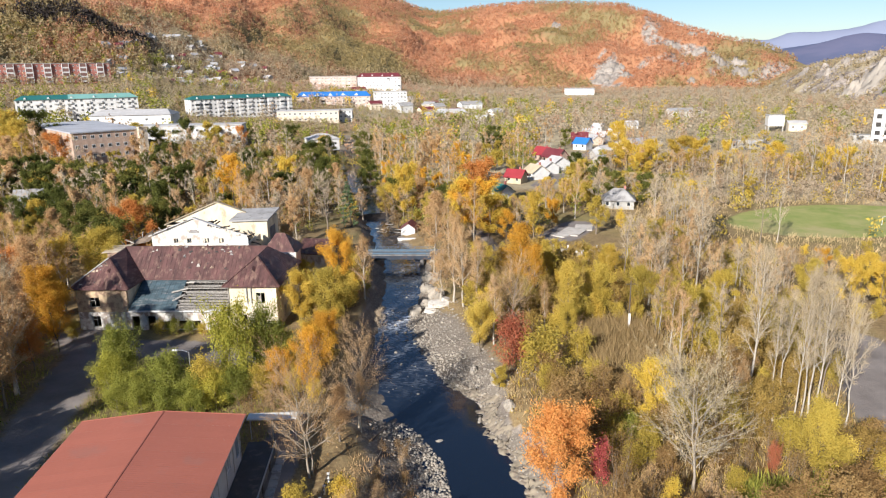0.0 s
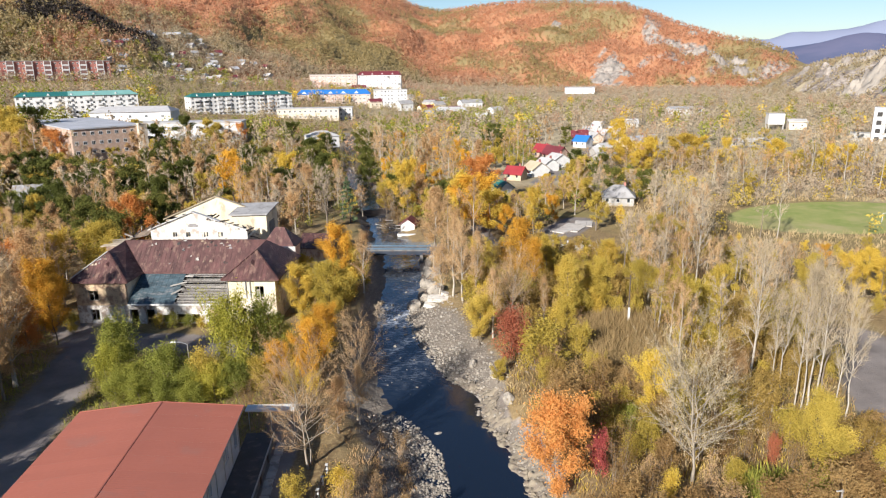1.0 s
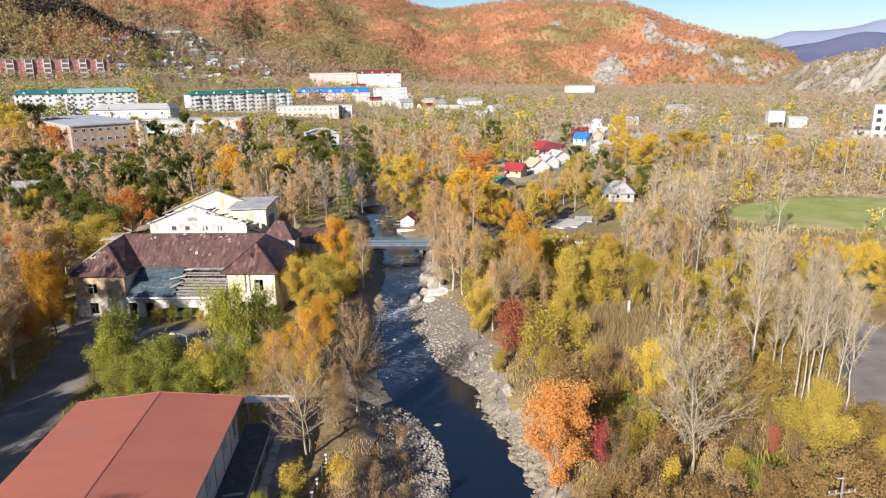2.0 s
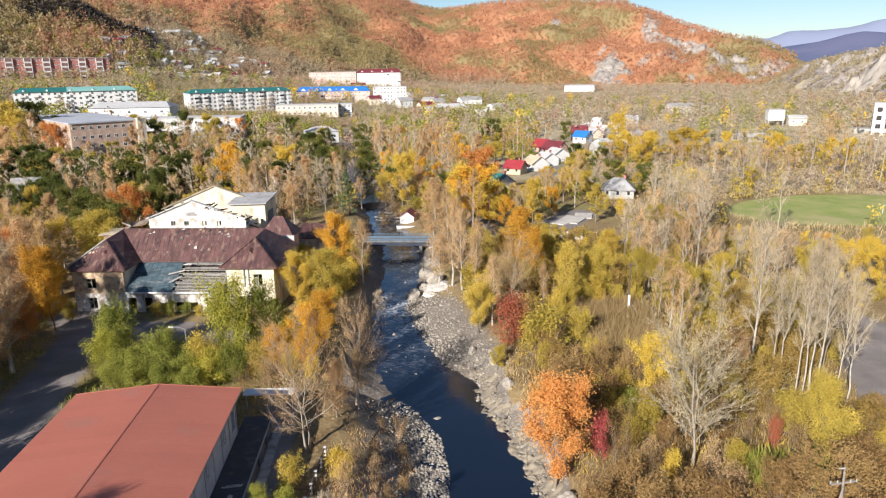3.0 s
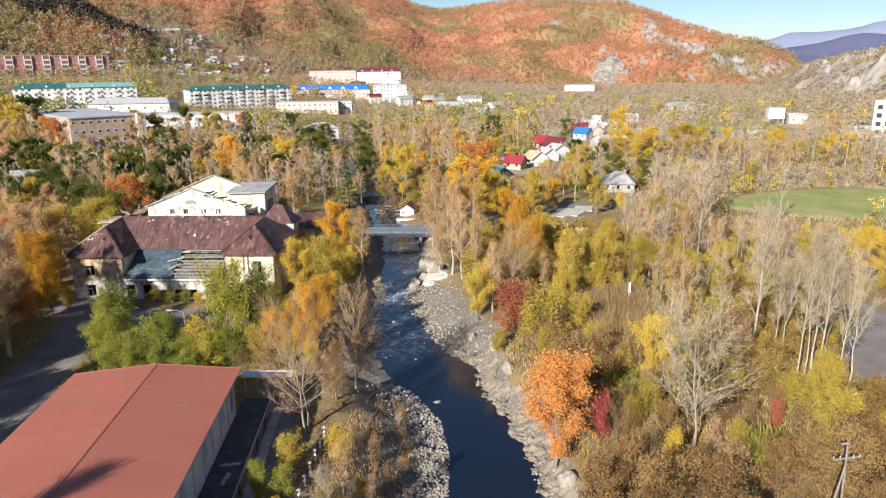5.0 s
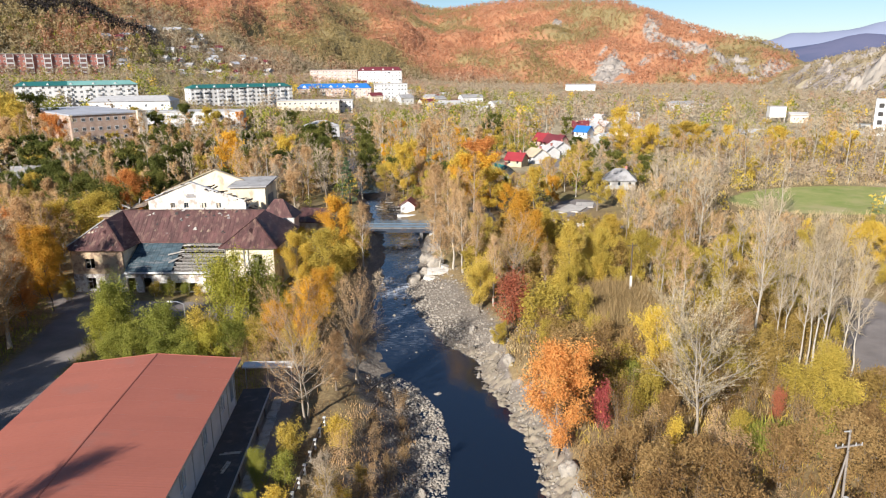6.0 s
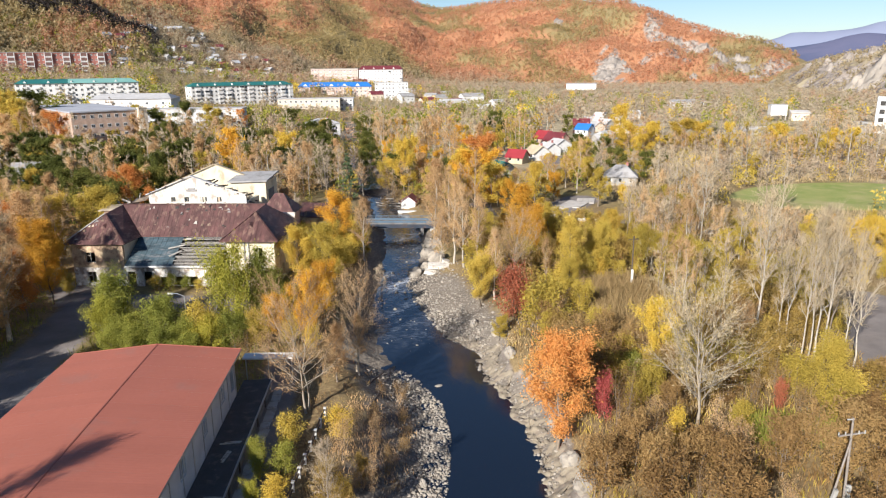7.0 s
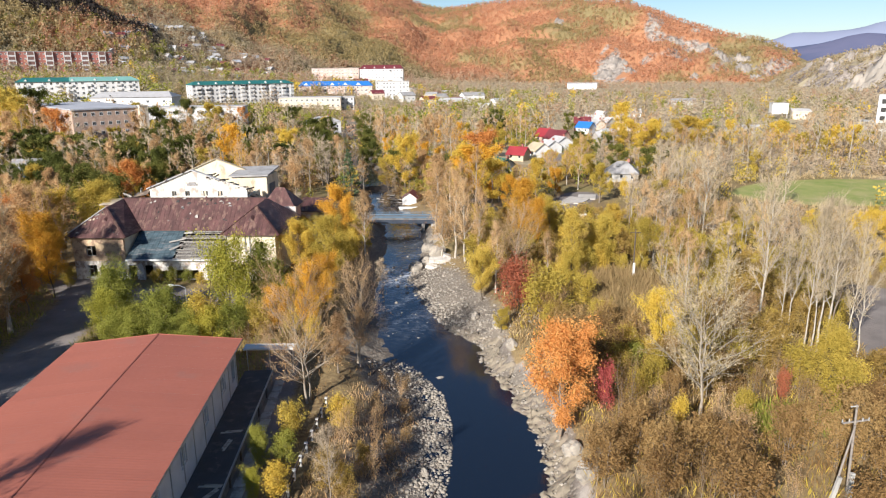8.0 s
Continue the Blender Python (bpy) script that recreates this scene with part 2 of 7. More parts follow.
def ground_material():
    n = Nodes("ground")
    fine, mid, big = n.noise(2.2, 5, 0.65), n.noise(0.25, 4), n.noise(0.03, 4)
    litter = n.mix(n.step(mid, 0.35, 0.65), (0.15, 0.10, 0.05), (0.27, 0.19, 0.09))
    litter = n.mix(n.step(fine, 0.45, 0.7), litter, (0.34, 0.25, 0.12))
    litter = n.mix(n.math("MULTIPLY", n.step(big, 0.5, 0.65), 0.5), litter, (0.20, 0.19, 0.06))
    grass = n.mix(n.step(n.noise(0.12, 5, 0.6), 0.35, 0.65), (0.21, 0.26, 0.06), (0.33, 0.32, 0.11))
    grass = n.mix(n.math("MULTIPLY", n.step(n.noise(0.045, 4, 0.6), 0.5, 0.62), 0.7), grass, (0.42, 0.34, 0.17))
    grass = n.mix(n.math("MULTIPLY", n.step(fine, 0.5, 0.75), 0.5), grass, (0.36, 0.29, 0.12))
    cells = n.add("TexVoronoi", feature="F1")
    n.put(cells.inputs["Vector"], n.coords()).put(cells.inputs["Scale"], 2.6)
    pebble = n.mix(n.step(cells.outputs["Distance"], 0.1, 0.55), (0.30, 0.255, 0.20), (0.14, 0.115, 0.09))
    pebble = n.mix(n.step(mid, 0.35, 0.7, 0, 0.6), pebble, (0.27, 0.23, 0.18))
    road = n.mix(n.step(mid, 0.3, 0.7), (0.17, 0.145, 0.13), (0.26, 0.225, 0.20))
    rock = n.mix(n.step(n.noise(0.11, 7, 0.75, stretch=(1, 1, 0.4)), 0.4, 0.6), (0.15, 0.12, 0.10), (0.42, 0.36, 0.30))
    # far ranges: bluish haze of distance put into the base colour
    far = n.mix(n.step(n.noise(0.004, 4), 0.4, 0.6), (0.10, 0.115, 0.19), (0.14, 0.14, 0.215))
    far = n.mix(n.attr("haze_tone"), far, (0.25, 0.27, 0.36))
    forest = n.mix(n.step(n.noise(0.0065, 5, 0.6), 0.48, 0.56), (0.39, 0.19, 0.095), (0.26, 0.20, 0.09))
    wob = n.math("MULTIPLY", n.math("SUBTRACT", n.noise(0.9, 4), 0.5), 0.5)
    meadow = n.mix(n.step(n.noise(0.05, 5, 0.6), 0.4, 0.6), (0.30, 0.24, 0.14), (0.43, 0.355, 0.225))
    col = litter
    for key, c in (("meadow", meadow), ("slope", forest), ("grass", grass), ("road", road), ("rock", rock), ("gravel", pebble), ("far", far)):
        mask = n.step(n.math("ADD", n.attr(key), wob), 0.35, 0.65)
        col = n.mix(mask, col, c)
    n.bump(n.math("ADD", fine, n.math("MULTIPLY", cells.outputs["Distance"], n.attr("gravel"))), 0.6, 0.12)
    n.done(col, 0.95, 0, 0.2)


ground_material()


def water_material():
    n = Nodes("water")
    foam = n.attr("foam")
    rip = n.noise(1.6, 4, 0.6, stretch=(1.0, 0.55, 1))
    small = n.noise(5.0, 3, 0.6, stretch=(1.0, 0.5, 1))
    white = n.math("MULTIPLY", n.math("MULTIPLY", foam, n.step(n.noise(0.5, 2), 0.36, 0.54)), n.step(n.noise(2.4, 5, 0.65, stretch=(0.45, 1.5, 1)), 0.47, 0.58))
    col = n.mix(white, (0.008, 0.013, 0.024), (0.8, 0.83, 0.88))
    b = n.add("Bump")
    n.put(b.inputs["Strength"], n.math("ADD", 0.06, n.math("MULTIPLY", foam, 0.55))).put(b.inputs["Distance"], 0.25)
    n.put(b.inputs["Height"], n.math("ADD", rip, n.math("MULTIPLY", small, 0.35)))
    n.put(n.bsdf.inputs["Normal"], b.outputs[0])
    n.done(col, n.math("ADD", 0.06, n.math("MULTIPLY", white, 0.5)))


water_material()


# ---- mesh building ----
def mesh_of(name, verts, groups, mats, attrs=None, smooth=False):
    """A mesh from an array of corners and groups of (faces array n x k, material index)."""
    me = bpy.data.meshes.new(name)
    verts = np.asarray(verts, np.float32)
    me.vertices.add(len(verts))
    me.vertices.foreach_set("co", verts.ravel())
    groups = [(np.asarray(f, np.int32), m) for f, m in groups if len(f)]
    loops = np.concatenate([f.ravel() for f, _ in groups])
    sizes = np.concatenate([np.full(len(f), f.shape[1], np.int32) for f, _ in groups])
    starts = np.concatenate([[0], np.cumsum(sizes)[:-1]]).astype(np.int32)
    me.loops.add(len(loops))
    me.loops.foreach_set("vertex_index", loops)
    me.polygons.add(len(sizes))
    me.polygons.foreach_set("loop_start", starts)
    me.polygons.foreach_set("loop_total", sizes)
    me.polygons.foreach_set("material_index", np.concatenate([np.full(len(f), m, np.int32) for f, m in groups]))
    if smooth:
        me.polygons.foreach_set("use_smooth", np.ones(len(sizes), bool))
    for m in mats:
        me.materials.append(MATS[m])
    for key, values in (attrs or {}).items():
        a = me.attributes.new(key, "FLOAT", "POINT")
        a.data.foreach_set("value", np.asarray(values, np.float32))
    me.update(calc_edges=True)
    me.validate()
    return me


class Build:
    """Collects corners and faces of one part."""
    def __init__(self):
        self.v, self.f = [], []

    def add(self, verts, faces, m=0):
        o = len(self.v)
        self.v += [tuple(p) for p in verts]
        self.f += [(tuple(o + i for i in f), m) for f in faces]
        return self

    def box(self, x0, x1, y0, y1, z0, z1, m=0, taper=0.0):
        t = taper
        p = [(x0, y0, z0), (x1, y0, z0), (x1, y1, z0), (x0, y1, z0), (x0 + t, y0 + t, z1), (x1 - t, y0 + t, z1), (x1 - t, y1 - t, z1), (x0 + t, y1 - t, z1)]
        return self.add(p, [(3, 2, 1, 0), (4, 5, 6, 7), (0, 1, 5, 4), (1, 2, 6, 5), (2, 3, 7, 6), (3, 0, 4, 7)], m)

    def slab(self, corners, thick, m=0):
        """A sheet of some thickness, from its upper corners (anticlockwise from above)."""
        k = len(corners)
        low = [(x, y, z - thick) for x, y, z in corners]
        faces = [tuple(range(k)), tuple(range(2 * k - 1, k - 1, -1))]
        faces += [(i, i + k, (i + 1) % k + k, (i + 1) % k) for i in range(k)]
        return self.add(list(corners) + low, faces, m)

    def beam(self, a, b, w, h=None, m=0):
        a, b = Vector(a), Vector(b)
        h = h or w
        d = (b - a).normalized()
        s = d.cross(Vector((0, 0, 1)))
        s = s.normalized() if s.length > 1e-3 else Vector((1, 0, 0))
        u = s.cross(d)
        p = [q + s * i * w / 2 + u * j * h / 2 for q in (a, b) for i, j in ((-1, -1), (1, -1), (1, 1), (-1, 1))]
        return self.add(p, [(0, 1, 2, 3), (7, 6, 5, 4), (0, 4, 5, 1), (1, 5, 6, 2), (2, 6, 7, 3), (3, 7, 4, 0)], m)

    def pipe(self, a, b, r0, r1=None, sides=8, m=0):
        a, b = Vector(a), Vector(b)
        r1 = r0 if r1 is None else r1
        d = (b - a).normalized()
        s = d.cross(Vector((0, 0, 1)) if abs(d.z) < 0.95 else Vector((1, 0, 0))).normalized()
        u = d.cross(s)
        ring = [(math.cos(2 * math.pi * i / sides), math.sin(2 * math.pi * i / sides)) for i in range(sides)]
        p = [q + (s * c + u * n) * r for q, r in ((a, r0), (b, r1)) for c, n in ring]
        f = [(i, (i + 1) % sides, sides + (i + 1) % sides, sides + i) for i in range(sides)]
        return self.add(p, f + [tuple(range(sides - 1, -1, -1)), tuple(range(sides, 2 * sides))], m)

    def mesh(self, name, *mats):
        me = bpy.data.meshes.new(name)
        me.from_pydata(self.v, [], [f for f, _ in self.f])
        for m in mats:
            me.materials.append(MATS[m])
        me.polygons.foreach_set("material_index", [m for _, m in self.f])
        me.update()
        return me


def thing(name, x, y, z, turn, label, category, group="", kind=""):
    ob = new(name)
    ob.empty_display_size = 0.3
    ob.matrix_basis = pose(x, y, z, 0, 0, turn)
    return tagged(ob, label, category, group, kind)


def part(name, mesh, parent, label="", at=None):
    ob = new(name, mesh)
    ob.parent = parent
    if at is not None:
        ob.matrix_basis = at
    if label:
        ob["label"] = label
    return ob


def setting(name, mesh, label, category, kind="structure"):
    return tagged(new(name, mesh), label, category, "", kind)


def pierced(L, H, thick, holes, z0=0.0, top=None):
    """A wall along x from 0 to L, its face at y = 0, with openings (x0, x1, z0, z1) that go through. top: height as a function of x."""
    xs = sorted({0.0, L, *[v for h in holes for v in h[:2]]})
    zs = sorted({z0, H, *[v for h in holes for v in h[2:]]})
    full = {}
    for i in range(len(xs) - 1):
        for k in range(len(zs) - 1):
            cx, cz = (xs[i] + xs[i + 1]) / 2, (zs[k] + zs[k + 1]) / 2
            full[i, k] = not any(a < cx < b and c < cz < d for a, b, c, d in holes)
    b = Build()
    up = lambda x, z: top(x) if top and z == H else z
    for (i, k), solid in full.items():
        if not solid:
            continue
        x0, x1, a, c = xs[i], xs[i + 1], zs[k], zs[k + 1]
        q = lambda y: [(x0, y, a), (x1, y, a), (x1, y, up(x1, c)), (x0, y, up(x0, c))]
        f, r = q(0), q(thick)
        b.add(f, [(0, 1, 2, 3)])
        b.add(r, [(3, 2, 1, 0)])
        if not full.get((i - 1, k)):
            b.add([f[0], f[3], r[3], r[0]], [(0, 1, 2, 3)])
        if not full.get((i + 1, k)):
            b.add([f[1], r[1], r[2], f[2]], [(0, 1, 2, 3)])
        if not full.get((i, k - 1)):
            b.add([f[0], r[0], r[1], f[1]], [(0, 1, 2, 3)])
        if not full.get((i, k + 1)):
            b.add([f[3], f[2], r[2], r[3]], [(0, 1, 2, 3)])
    return b

# ---- the land: valley floor, river bed, slopes and hills in one sheet ----
BANK_Y = np.array([0, 30, 53, 58, 64, 71, 73.5, 78, 83, 89, 99, 108, 119, 131, 154, 161, 192, 221, 280, 344, 389])
BANK_L = np.array([-4, -3, -1.8, -1.5, -1.5, -2.5, -3.8, -6.2, -9.5, -11.6, -13.8, -14.7, -15, -15.4, -18.1, -20.5, -27, -34, -48.5, -66, -73])
BANK_RY = np.array([0, 30, 52.7, 55.6, 59.8, 65.7, 73.4, 80, 84.8, 91, 103, 114, 125, 139, 154, 192, 220, 280, 343, 388])
BANK_R = np.array([3, 5, 7.2, 8.0, 7.7, 7.1, 4.9, 2.4, 2.9, -2.2, -6.6, -9.5, -8.9, -8.6, -9.9, -21.5, -27, -39, -47.5, -57])
AZ = np.array([-90, -60, -33, -25, -18, -12, -6, -4.4, -3.2, -2.1, -0.8, 1.5, 3.2, 5, 8, 12.4, 14.5, 17.2, 20.3, 22.2, 23.8, 26, 28, 40, 90])
RIDGE_R = np.interp(AZ, [-90, -33, -18, -12, -6, -3, -1, 1.5, 5, 12.4, 17, 22, 26], [1150, 1250, 1400, 1500, 1700, 1900, 1900, 1800, 1600, 1500, 1410, 1320, 1280])
RIDGE_T = np.array([0.2, 0.19, 0.15, 0.14, 0.13, 0.115, 0.098, 0.0875, 0.080, 0.076, 0.0764, 0.0817, 0.084, 0.0863, 0.0849, 0.0804, 0.0684, 0.0498, 0.0334, 0.0289, 0.0165, -0.003, -0.032, -0.032, -0.032])
FOOT_R = np.interp(AZ, [-90, -60, -33, -25, -18, -12, -3, 6, 20, 26], [480, 560, 700, 720, 770, 850, 1000, 1080, 1080, 1100])
FOOT_Z = np.interp(AZ, [-90, -33, -25, -20, -12, -8, -4, 0, 5], [30, 30, 30, 22, 18, 14, 8, 3, 0])


def smooth(t):
    t = np.clip(t, 0, 1)
    return t * t * (3 - 2 * t)


def waves(x, y, scale, seed):
    """Soft rolling noise from a few crossed waves."""
    rng, out = np.random.RandomState(seed), 0
    for i in range(7):
        a, p, k = rng.rand() * 6.28, rng.rand() * 6.28, (0.6 + 1.6 * rng.rand()) / scale
        out = out + np.sin((x * np.cos(a) + y * np.sin(a)) * k * 6.28 + p + 1.3 * np.sin((y * np.cos(a) - x * np.sin(a)) * k * 2.7))
    return out / 4.0


def bank_distance(x, y):
    """Metres outside the water's edge (negative in the water), and whether it is the left bank."""
    l, r = np.interp(y, BANK_Y, BANK_L), np.interp(y, BANK_RY, BANK_R)
    wob = 0.5 * waves(x * 0 + y, y, 9, 3) + 0.25 * waves(x, y, 3.0, 4)
    dl, dr = l - x + wob, x - r + wob
    return np.maximum(dl, dr), dl > dr


def height(x, y):
    x, y = np.asarray(x, float), np.asarray(y, float)
    r, az = np.hypot(x, y), np.degrees(np.arctan2(x, np.maximum(y, -1e9)))
    az = np.where(y < 0, np.sign(x) * 90, az)
    fr, fz, rr, rt = (np.interp(az, AZ, t) for t in (FOOT_R, FOOT_Z, RIDGE_R, RIDGE_T))
    rz = 34 + rr * rt
    plain_z = fz * smooth((r - 190) / (fr - 190)) ** 1.0
    gully = waves(az * 9, r * 0.25, 70, 11)
    s = np.clip((r - fr) / (rr - fr), 0, 1)
    z = plain_z + (rz - fz) * s ** 0.95 + gully * 14 * np.sin(np.pi * np.minimum(s, 1)) * (rr > 0)
    z = z + np.where(s > 0, waves(x, y, 160, 12) * 9 * np.sin(np.pi * s), 0)
    z = np.where(r > rr, fz + (rz - fz) * (0.45 + 0.55 * np.exp(-((r - rr) / 260.0) ** 2)), z)
    z = z + 26 * np.exp(-((az + 32) / 6.5) ** 2) * np.exp(-((r - 850) / 85.0) ** 2) * (y > 0)
    # the rocky hill on the other side of the valley
    cf = np.interp(az, [22, 25.5, 28.6, 31, 40, 60, 90], [960, 850, 770, 700, 520, 420, 380])
    ct = np.interp(az, [22, 24.7, 26.5, 28.2, 30.4, 36, 45, 90], [-0.045, -0.017, -0.006, 0.0, 0.007, 0.07, 0.13, 0.16])
    crag = waves(az * 9, r * 0.5, 34, 21) * 7 + waves(az * 14, r * 0.9, 13, 22) * 5
    cs = np.clip((r - cf) / 190.0, 0, 1)
    cz = (41 + (cf + 190) * ct) * smooth(cs * 1.1) ** 0.8 + crag * np.sin(np.pi * np.clip(cs, 0, 1))
    z = np.where((az > 22) & (r > cf), np.maximum(z, cz * np.where(r > cf + 190, np.exp(-((r - cf - 190) / 500.0) ** 2) * 0.6 + 0.4, 1)), z)
    # far ranges
    z = np.where(r > 2300, z * np.exp(-((r - 2300) / 400.0) ** 2), z)
    for rc, wide, tan, seed in ((3300, 500, np.interp(az, [10, 22, 24.5, 26, 28, 30, 34, 60], [0.0, 0.006, 0.014, 0.021, 0.0275, 0.029, 0.027, 0.03]), 31), (4250, 420, np.interp(az, [10, 22, 25, 27, 30, 60], [0.012, 0.029, 0.033, 0.037, 0.045, 0.045]), 32)):
        top = 41 + rc * tan + 14 * waves(az * 10, r * 0, 60, seed)
        bump = top * np.exp(-((r - rc) / wide) ** 2)
        z = np.where(r > 2300, np.maximum(z, bump), z)
    # the river
    d, left = bank_distance(x, y)
    wl = np.interp(y, [0, 78, 90, 110, 400], [11, 11, 4, 3.5, 6])
    wr = np.interp(y, [0, 84, 93, 112, 122, 128, 160, 172, 195, 210, 400], [5.5, 5.5, 11, 10.5, 9, 5, 5, 16, 16, 6, 6])
    w = np.where(left, wl, wr)
    bank = smooth(d / w)
    # the gravel bar stays low on its flat, then climbs to the walk
    low = np.where(left & (y < 82), smooth(d / 11) ** 1.6, bank)
    deep = np.where(d < 0, -0.9 * smooth(-d / 2.5), 0)
    on = smooth((400 - y) / 25) * (x < 120) * (x > -200)
    rough = waves(x, y, 4.0, 41) * 0.16 + waves(x, y, 1.7, 42) * 0.08
    near_z = -3.0 + (z + 3.0) * low + deep + rough * np.where((d > 0) & (d < 14), 1.0, 0.35)
    z = np.where((d < w + 14) & (on > 0), z * (1 - on) + near_z * on, z + 0.35 * rough)
    return z


_n = 125
_u = np.linspace(-1, 1, 2 * _n + 1)
GX = -2 + 24 * np.sinh(5.6 * _u)
_ys, _y = [], -140.0
while _y < 4700:
    _ys.append(_y)
    _y += 12 if _y < 20 else 1.0 if _y < 84 else 0.012 * _y
GY = np.array(_ys)
XX, YY = np.meshgrid(GX, GY)
ZZ = height(XX, YY)


def ground_z(x, y):
    """Height of the sheet itself at a place."""
    x, y = np.asarray(x, float), np.asarray(y, float)
    i = np.clip(np.searchsorted(GX, x) - 1, 0, len(GX) - 2)
    j = np.clip(np.searchsorted(GY, y) - 1, 0, len(GY) - 2)
    a, b = (x - GX[i]) / (GX[i + 1] - GX[i]), (y - GY[j]) / (GY[j + 1] - GY[j])
    return (ZZ[j, i] * (1 - a) + ZZ[j, i + 1] * a) * (1 - b) + (ZZ[j + 1, i] * (1 - a) + ZZ[j + 1, i + 1] * a) * b


def near_line(x, y, line):
    """Distance to a polyline."""
    best = np.full(np.shape(x), 1e9)
    for (ax, ay), (bx, by) in zip(line[:-1], line[1:]):
        t = np.clip(((x - ax) * (bx - ax) + (y - ay) * (by - ay)) / ((bx - ax) ** 2 + (by - ay) ** 2), 0, 1)
        best = np.minimum(best, np.hypot(x - ax - t * (bx - ax), y - ay - t * (by - ay)))
    return best


ROADS = [([(-62, 103), (-56, 96), (-52, 79), (-49.5, 68), (-46, 50), (-44, 20)], 3.6),
         ([(-52, 97), (-44, 97), (-34, 95), (-26, 92)], 3.4),
         ([(60, 99), (54, 86), (51, 76), (49, 60)], 4.0),
         ([(4, 172), (6, 158), (7, 148), (18, 149), (32, 147), (40, 150)], 2.4),
         ([(-18, 20), (-18.5, 47), (-19.5, 64), (-21, 76)], 2.0),
         ([(24, 166), (31, 178)], 5.0),
         ([(28, 240), (48, 290), (70, 350), (100, 420)], 4.0)]
FIELD = (101, 182.5, 28.5, 19)


def in_field(x, y):
    return np.hypot((x - FIELD[0] - 0.4 * (y - FIELD[1])) / FIELD[2], (y - FIELD[1]) / FIELD[3])


def on_road(x, y, extra=0.0):
    out = np.zeros(np.shape(x), bool)
    for line, half in ROADS:
        out |= near_line(x, y, line) < half + extra
    return out


def make_land():
    d, left = bank_distance(XX, YY)
    r, az = np.hypot(XX, YY), np.degrees(np.arctan2(XX, YY))
    wl = np.interp(YY, [0, 80, 90, 110, 400], [9.5, 9.5, 4, 3, 4])
    wr = np.interp(YY, [0, 84, 93, 112, 120, 160, 400], [2.6, 3, 9.5, 9, 4, 2, 2])
    gravel = smooth(1.4 - d / np.where(left, wl, wr)) * (YY < 400)
    road = np.zeros_like(XX)
    for line, half in ROADS:
        road = np.maximum(road, smooth(1.5 - near_line(XX, YY, line) / half))
    grass = smooth((1.12 - in_field(XX, YY)) * 6)
    gz, gx = np.gradient(ZZ, GY, GX)
    steep = np.hypot(gz, gx)
    fr = np.interp(az, AZ, FOOT_R)
    slope = smooth((r - fr + 40) / 60) * (YY > 0)
    lump = waves(XX, YY, 55, 51)
    rock = smooth((steep - 0.5) / 0.2 + 0.25 * lump) * (r > 500) * (az > 14)
    rock = np.maximum(rock, smooth(1.3 - np.hypot((az - 11.6) / 1.2, (r - 1150) / 75) + 0.55 * waves(az * 20, r * 0.4, 18, 53)))
    rock = np.maximum(rock, smooth(0.2 + 0.8 * waves(az * 9, r * 0.6, 22, 52)) * smooth((az - 14) / 5) * (r > 1060) * (r < 1500) * 0.4)
    rock = np.maximum(rock, smooth((az - 24) / 3) * (r > np.interp(az, [22, 25.5, 28.6, 31, 40], [960, 850, 770, 700, 520])) * (r < 1300) * 0.42 * smooth(0.75 + 0.6 * lump))
    rock = np.maximum(rock, ((~left) & (YY < 86) & (d > 0) & (d < 3.5)) * 0.75)
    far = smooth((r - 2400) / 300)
    haze_tone = smooth((r - 3750) / 60)
    meadow = smooth((r - 205) / 60) * smooth((az + 12) / 6) * (YY > 0)
    nx, ny = len(GX), len(GY)
    idx = np.arange(nx * ny).reshape(ny, nx)
    faces = np.stack([idx[:-1, :-1], idx[:-1, 1:], idx[1:, 1:], idx[1:, :-1]], -1).reshape(-1, 4)
    verts = np.stack([XX, YY, ZZ], -1).reshape(-1, 3)
    attrs = {k: v.ravel() for k, v in dict(gravel=gravel, road=road, grass=grass, rock=rock, slope=slope, far=far, haze_tone=haze_tone, meadow=meadow).items()}
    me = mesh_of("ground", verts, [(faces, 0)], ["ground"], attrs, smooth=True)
    setting("ground", me, "valley floor of leaf litter, gravel banks and wooded hills", "ground")
    ys = np.concatenate([np.arange(-20, 130, 1.5), np.arange(130, 404, 6)])
    lx, rx = np.interp(ys, BANK_Y, BANK_L) - 3.0, np.interp(ys, BANK_RY, BANK_R) + 3.0
    k = 14
    t = np.linspace(0, 1, k)
    X = lx[:, None] * (1 - t) + rx[:, None] * t
    Y = np.repeat(ys[:, None], k, 1)
    foam = np.interp(Y, [0, 84, 92, 104, 112, 119, 124, 400], [0.0, 0.0, 0.10, 0.22, 0.5, 1.0, 0.2, 0.1])
    foam = foam * smooth(3.2 * (0.5 - np.abs(t - 0.5)))
    idx = np.arange(len(ys) * k).reshape(len(ys), k)
    faces = np.stack([idx[:-1, :-1], idx[:-1, 1:], idx[1:, 1:], idx[1:, :-1]], -1).reshape(-1, 4)
    me = mesh_of("river", np.stack([X, Y, X * 0 - 3.0], -1).reshape(-1, 3), [(faces, 0)], ["water"], {"foam": foam.ravel()}, smooth=True)
    setting("water_river", me, "dark blue shallow river with small white rapids", "river")


make_land()

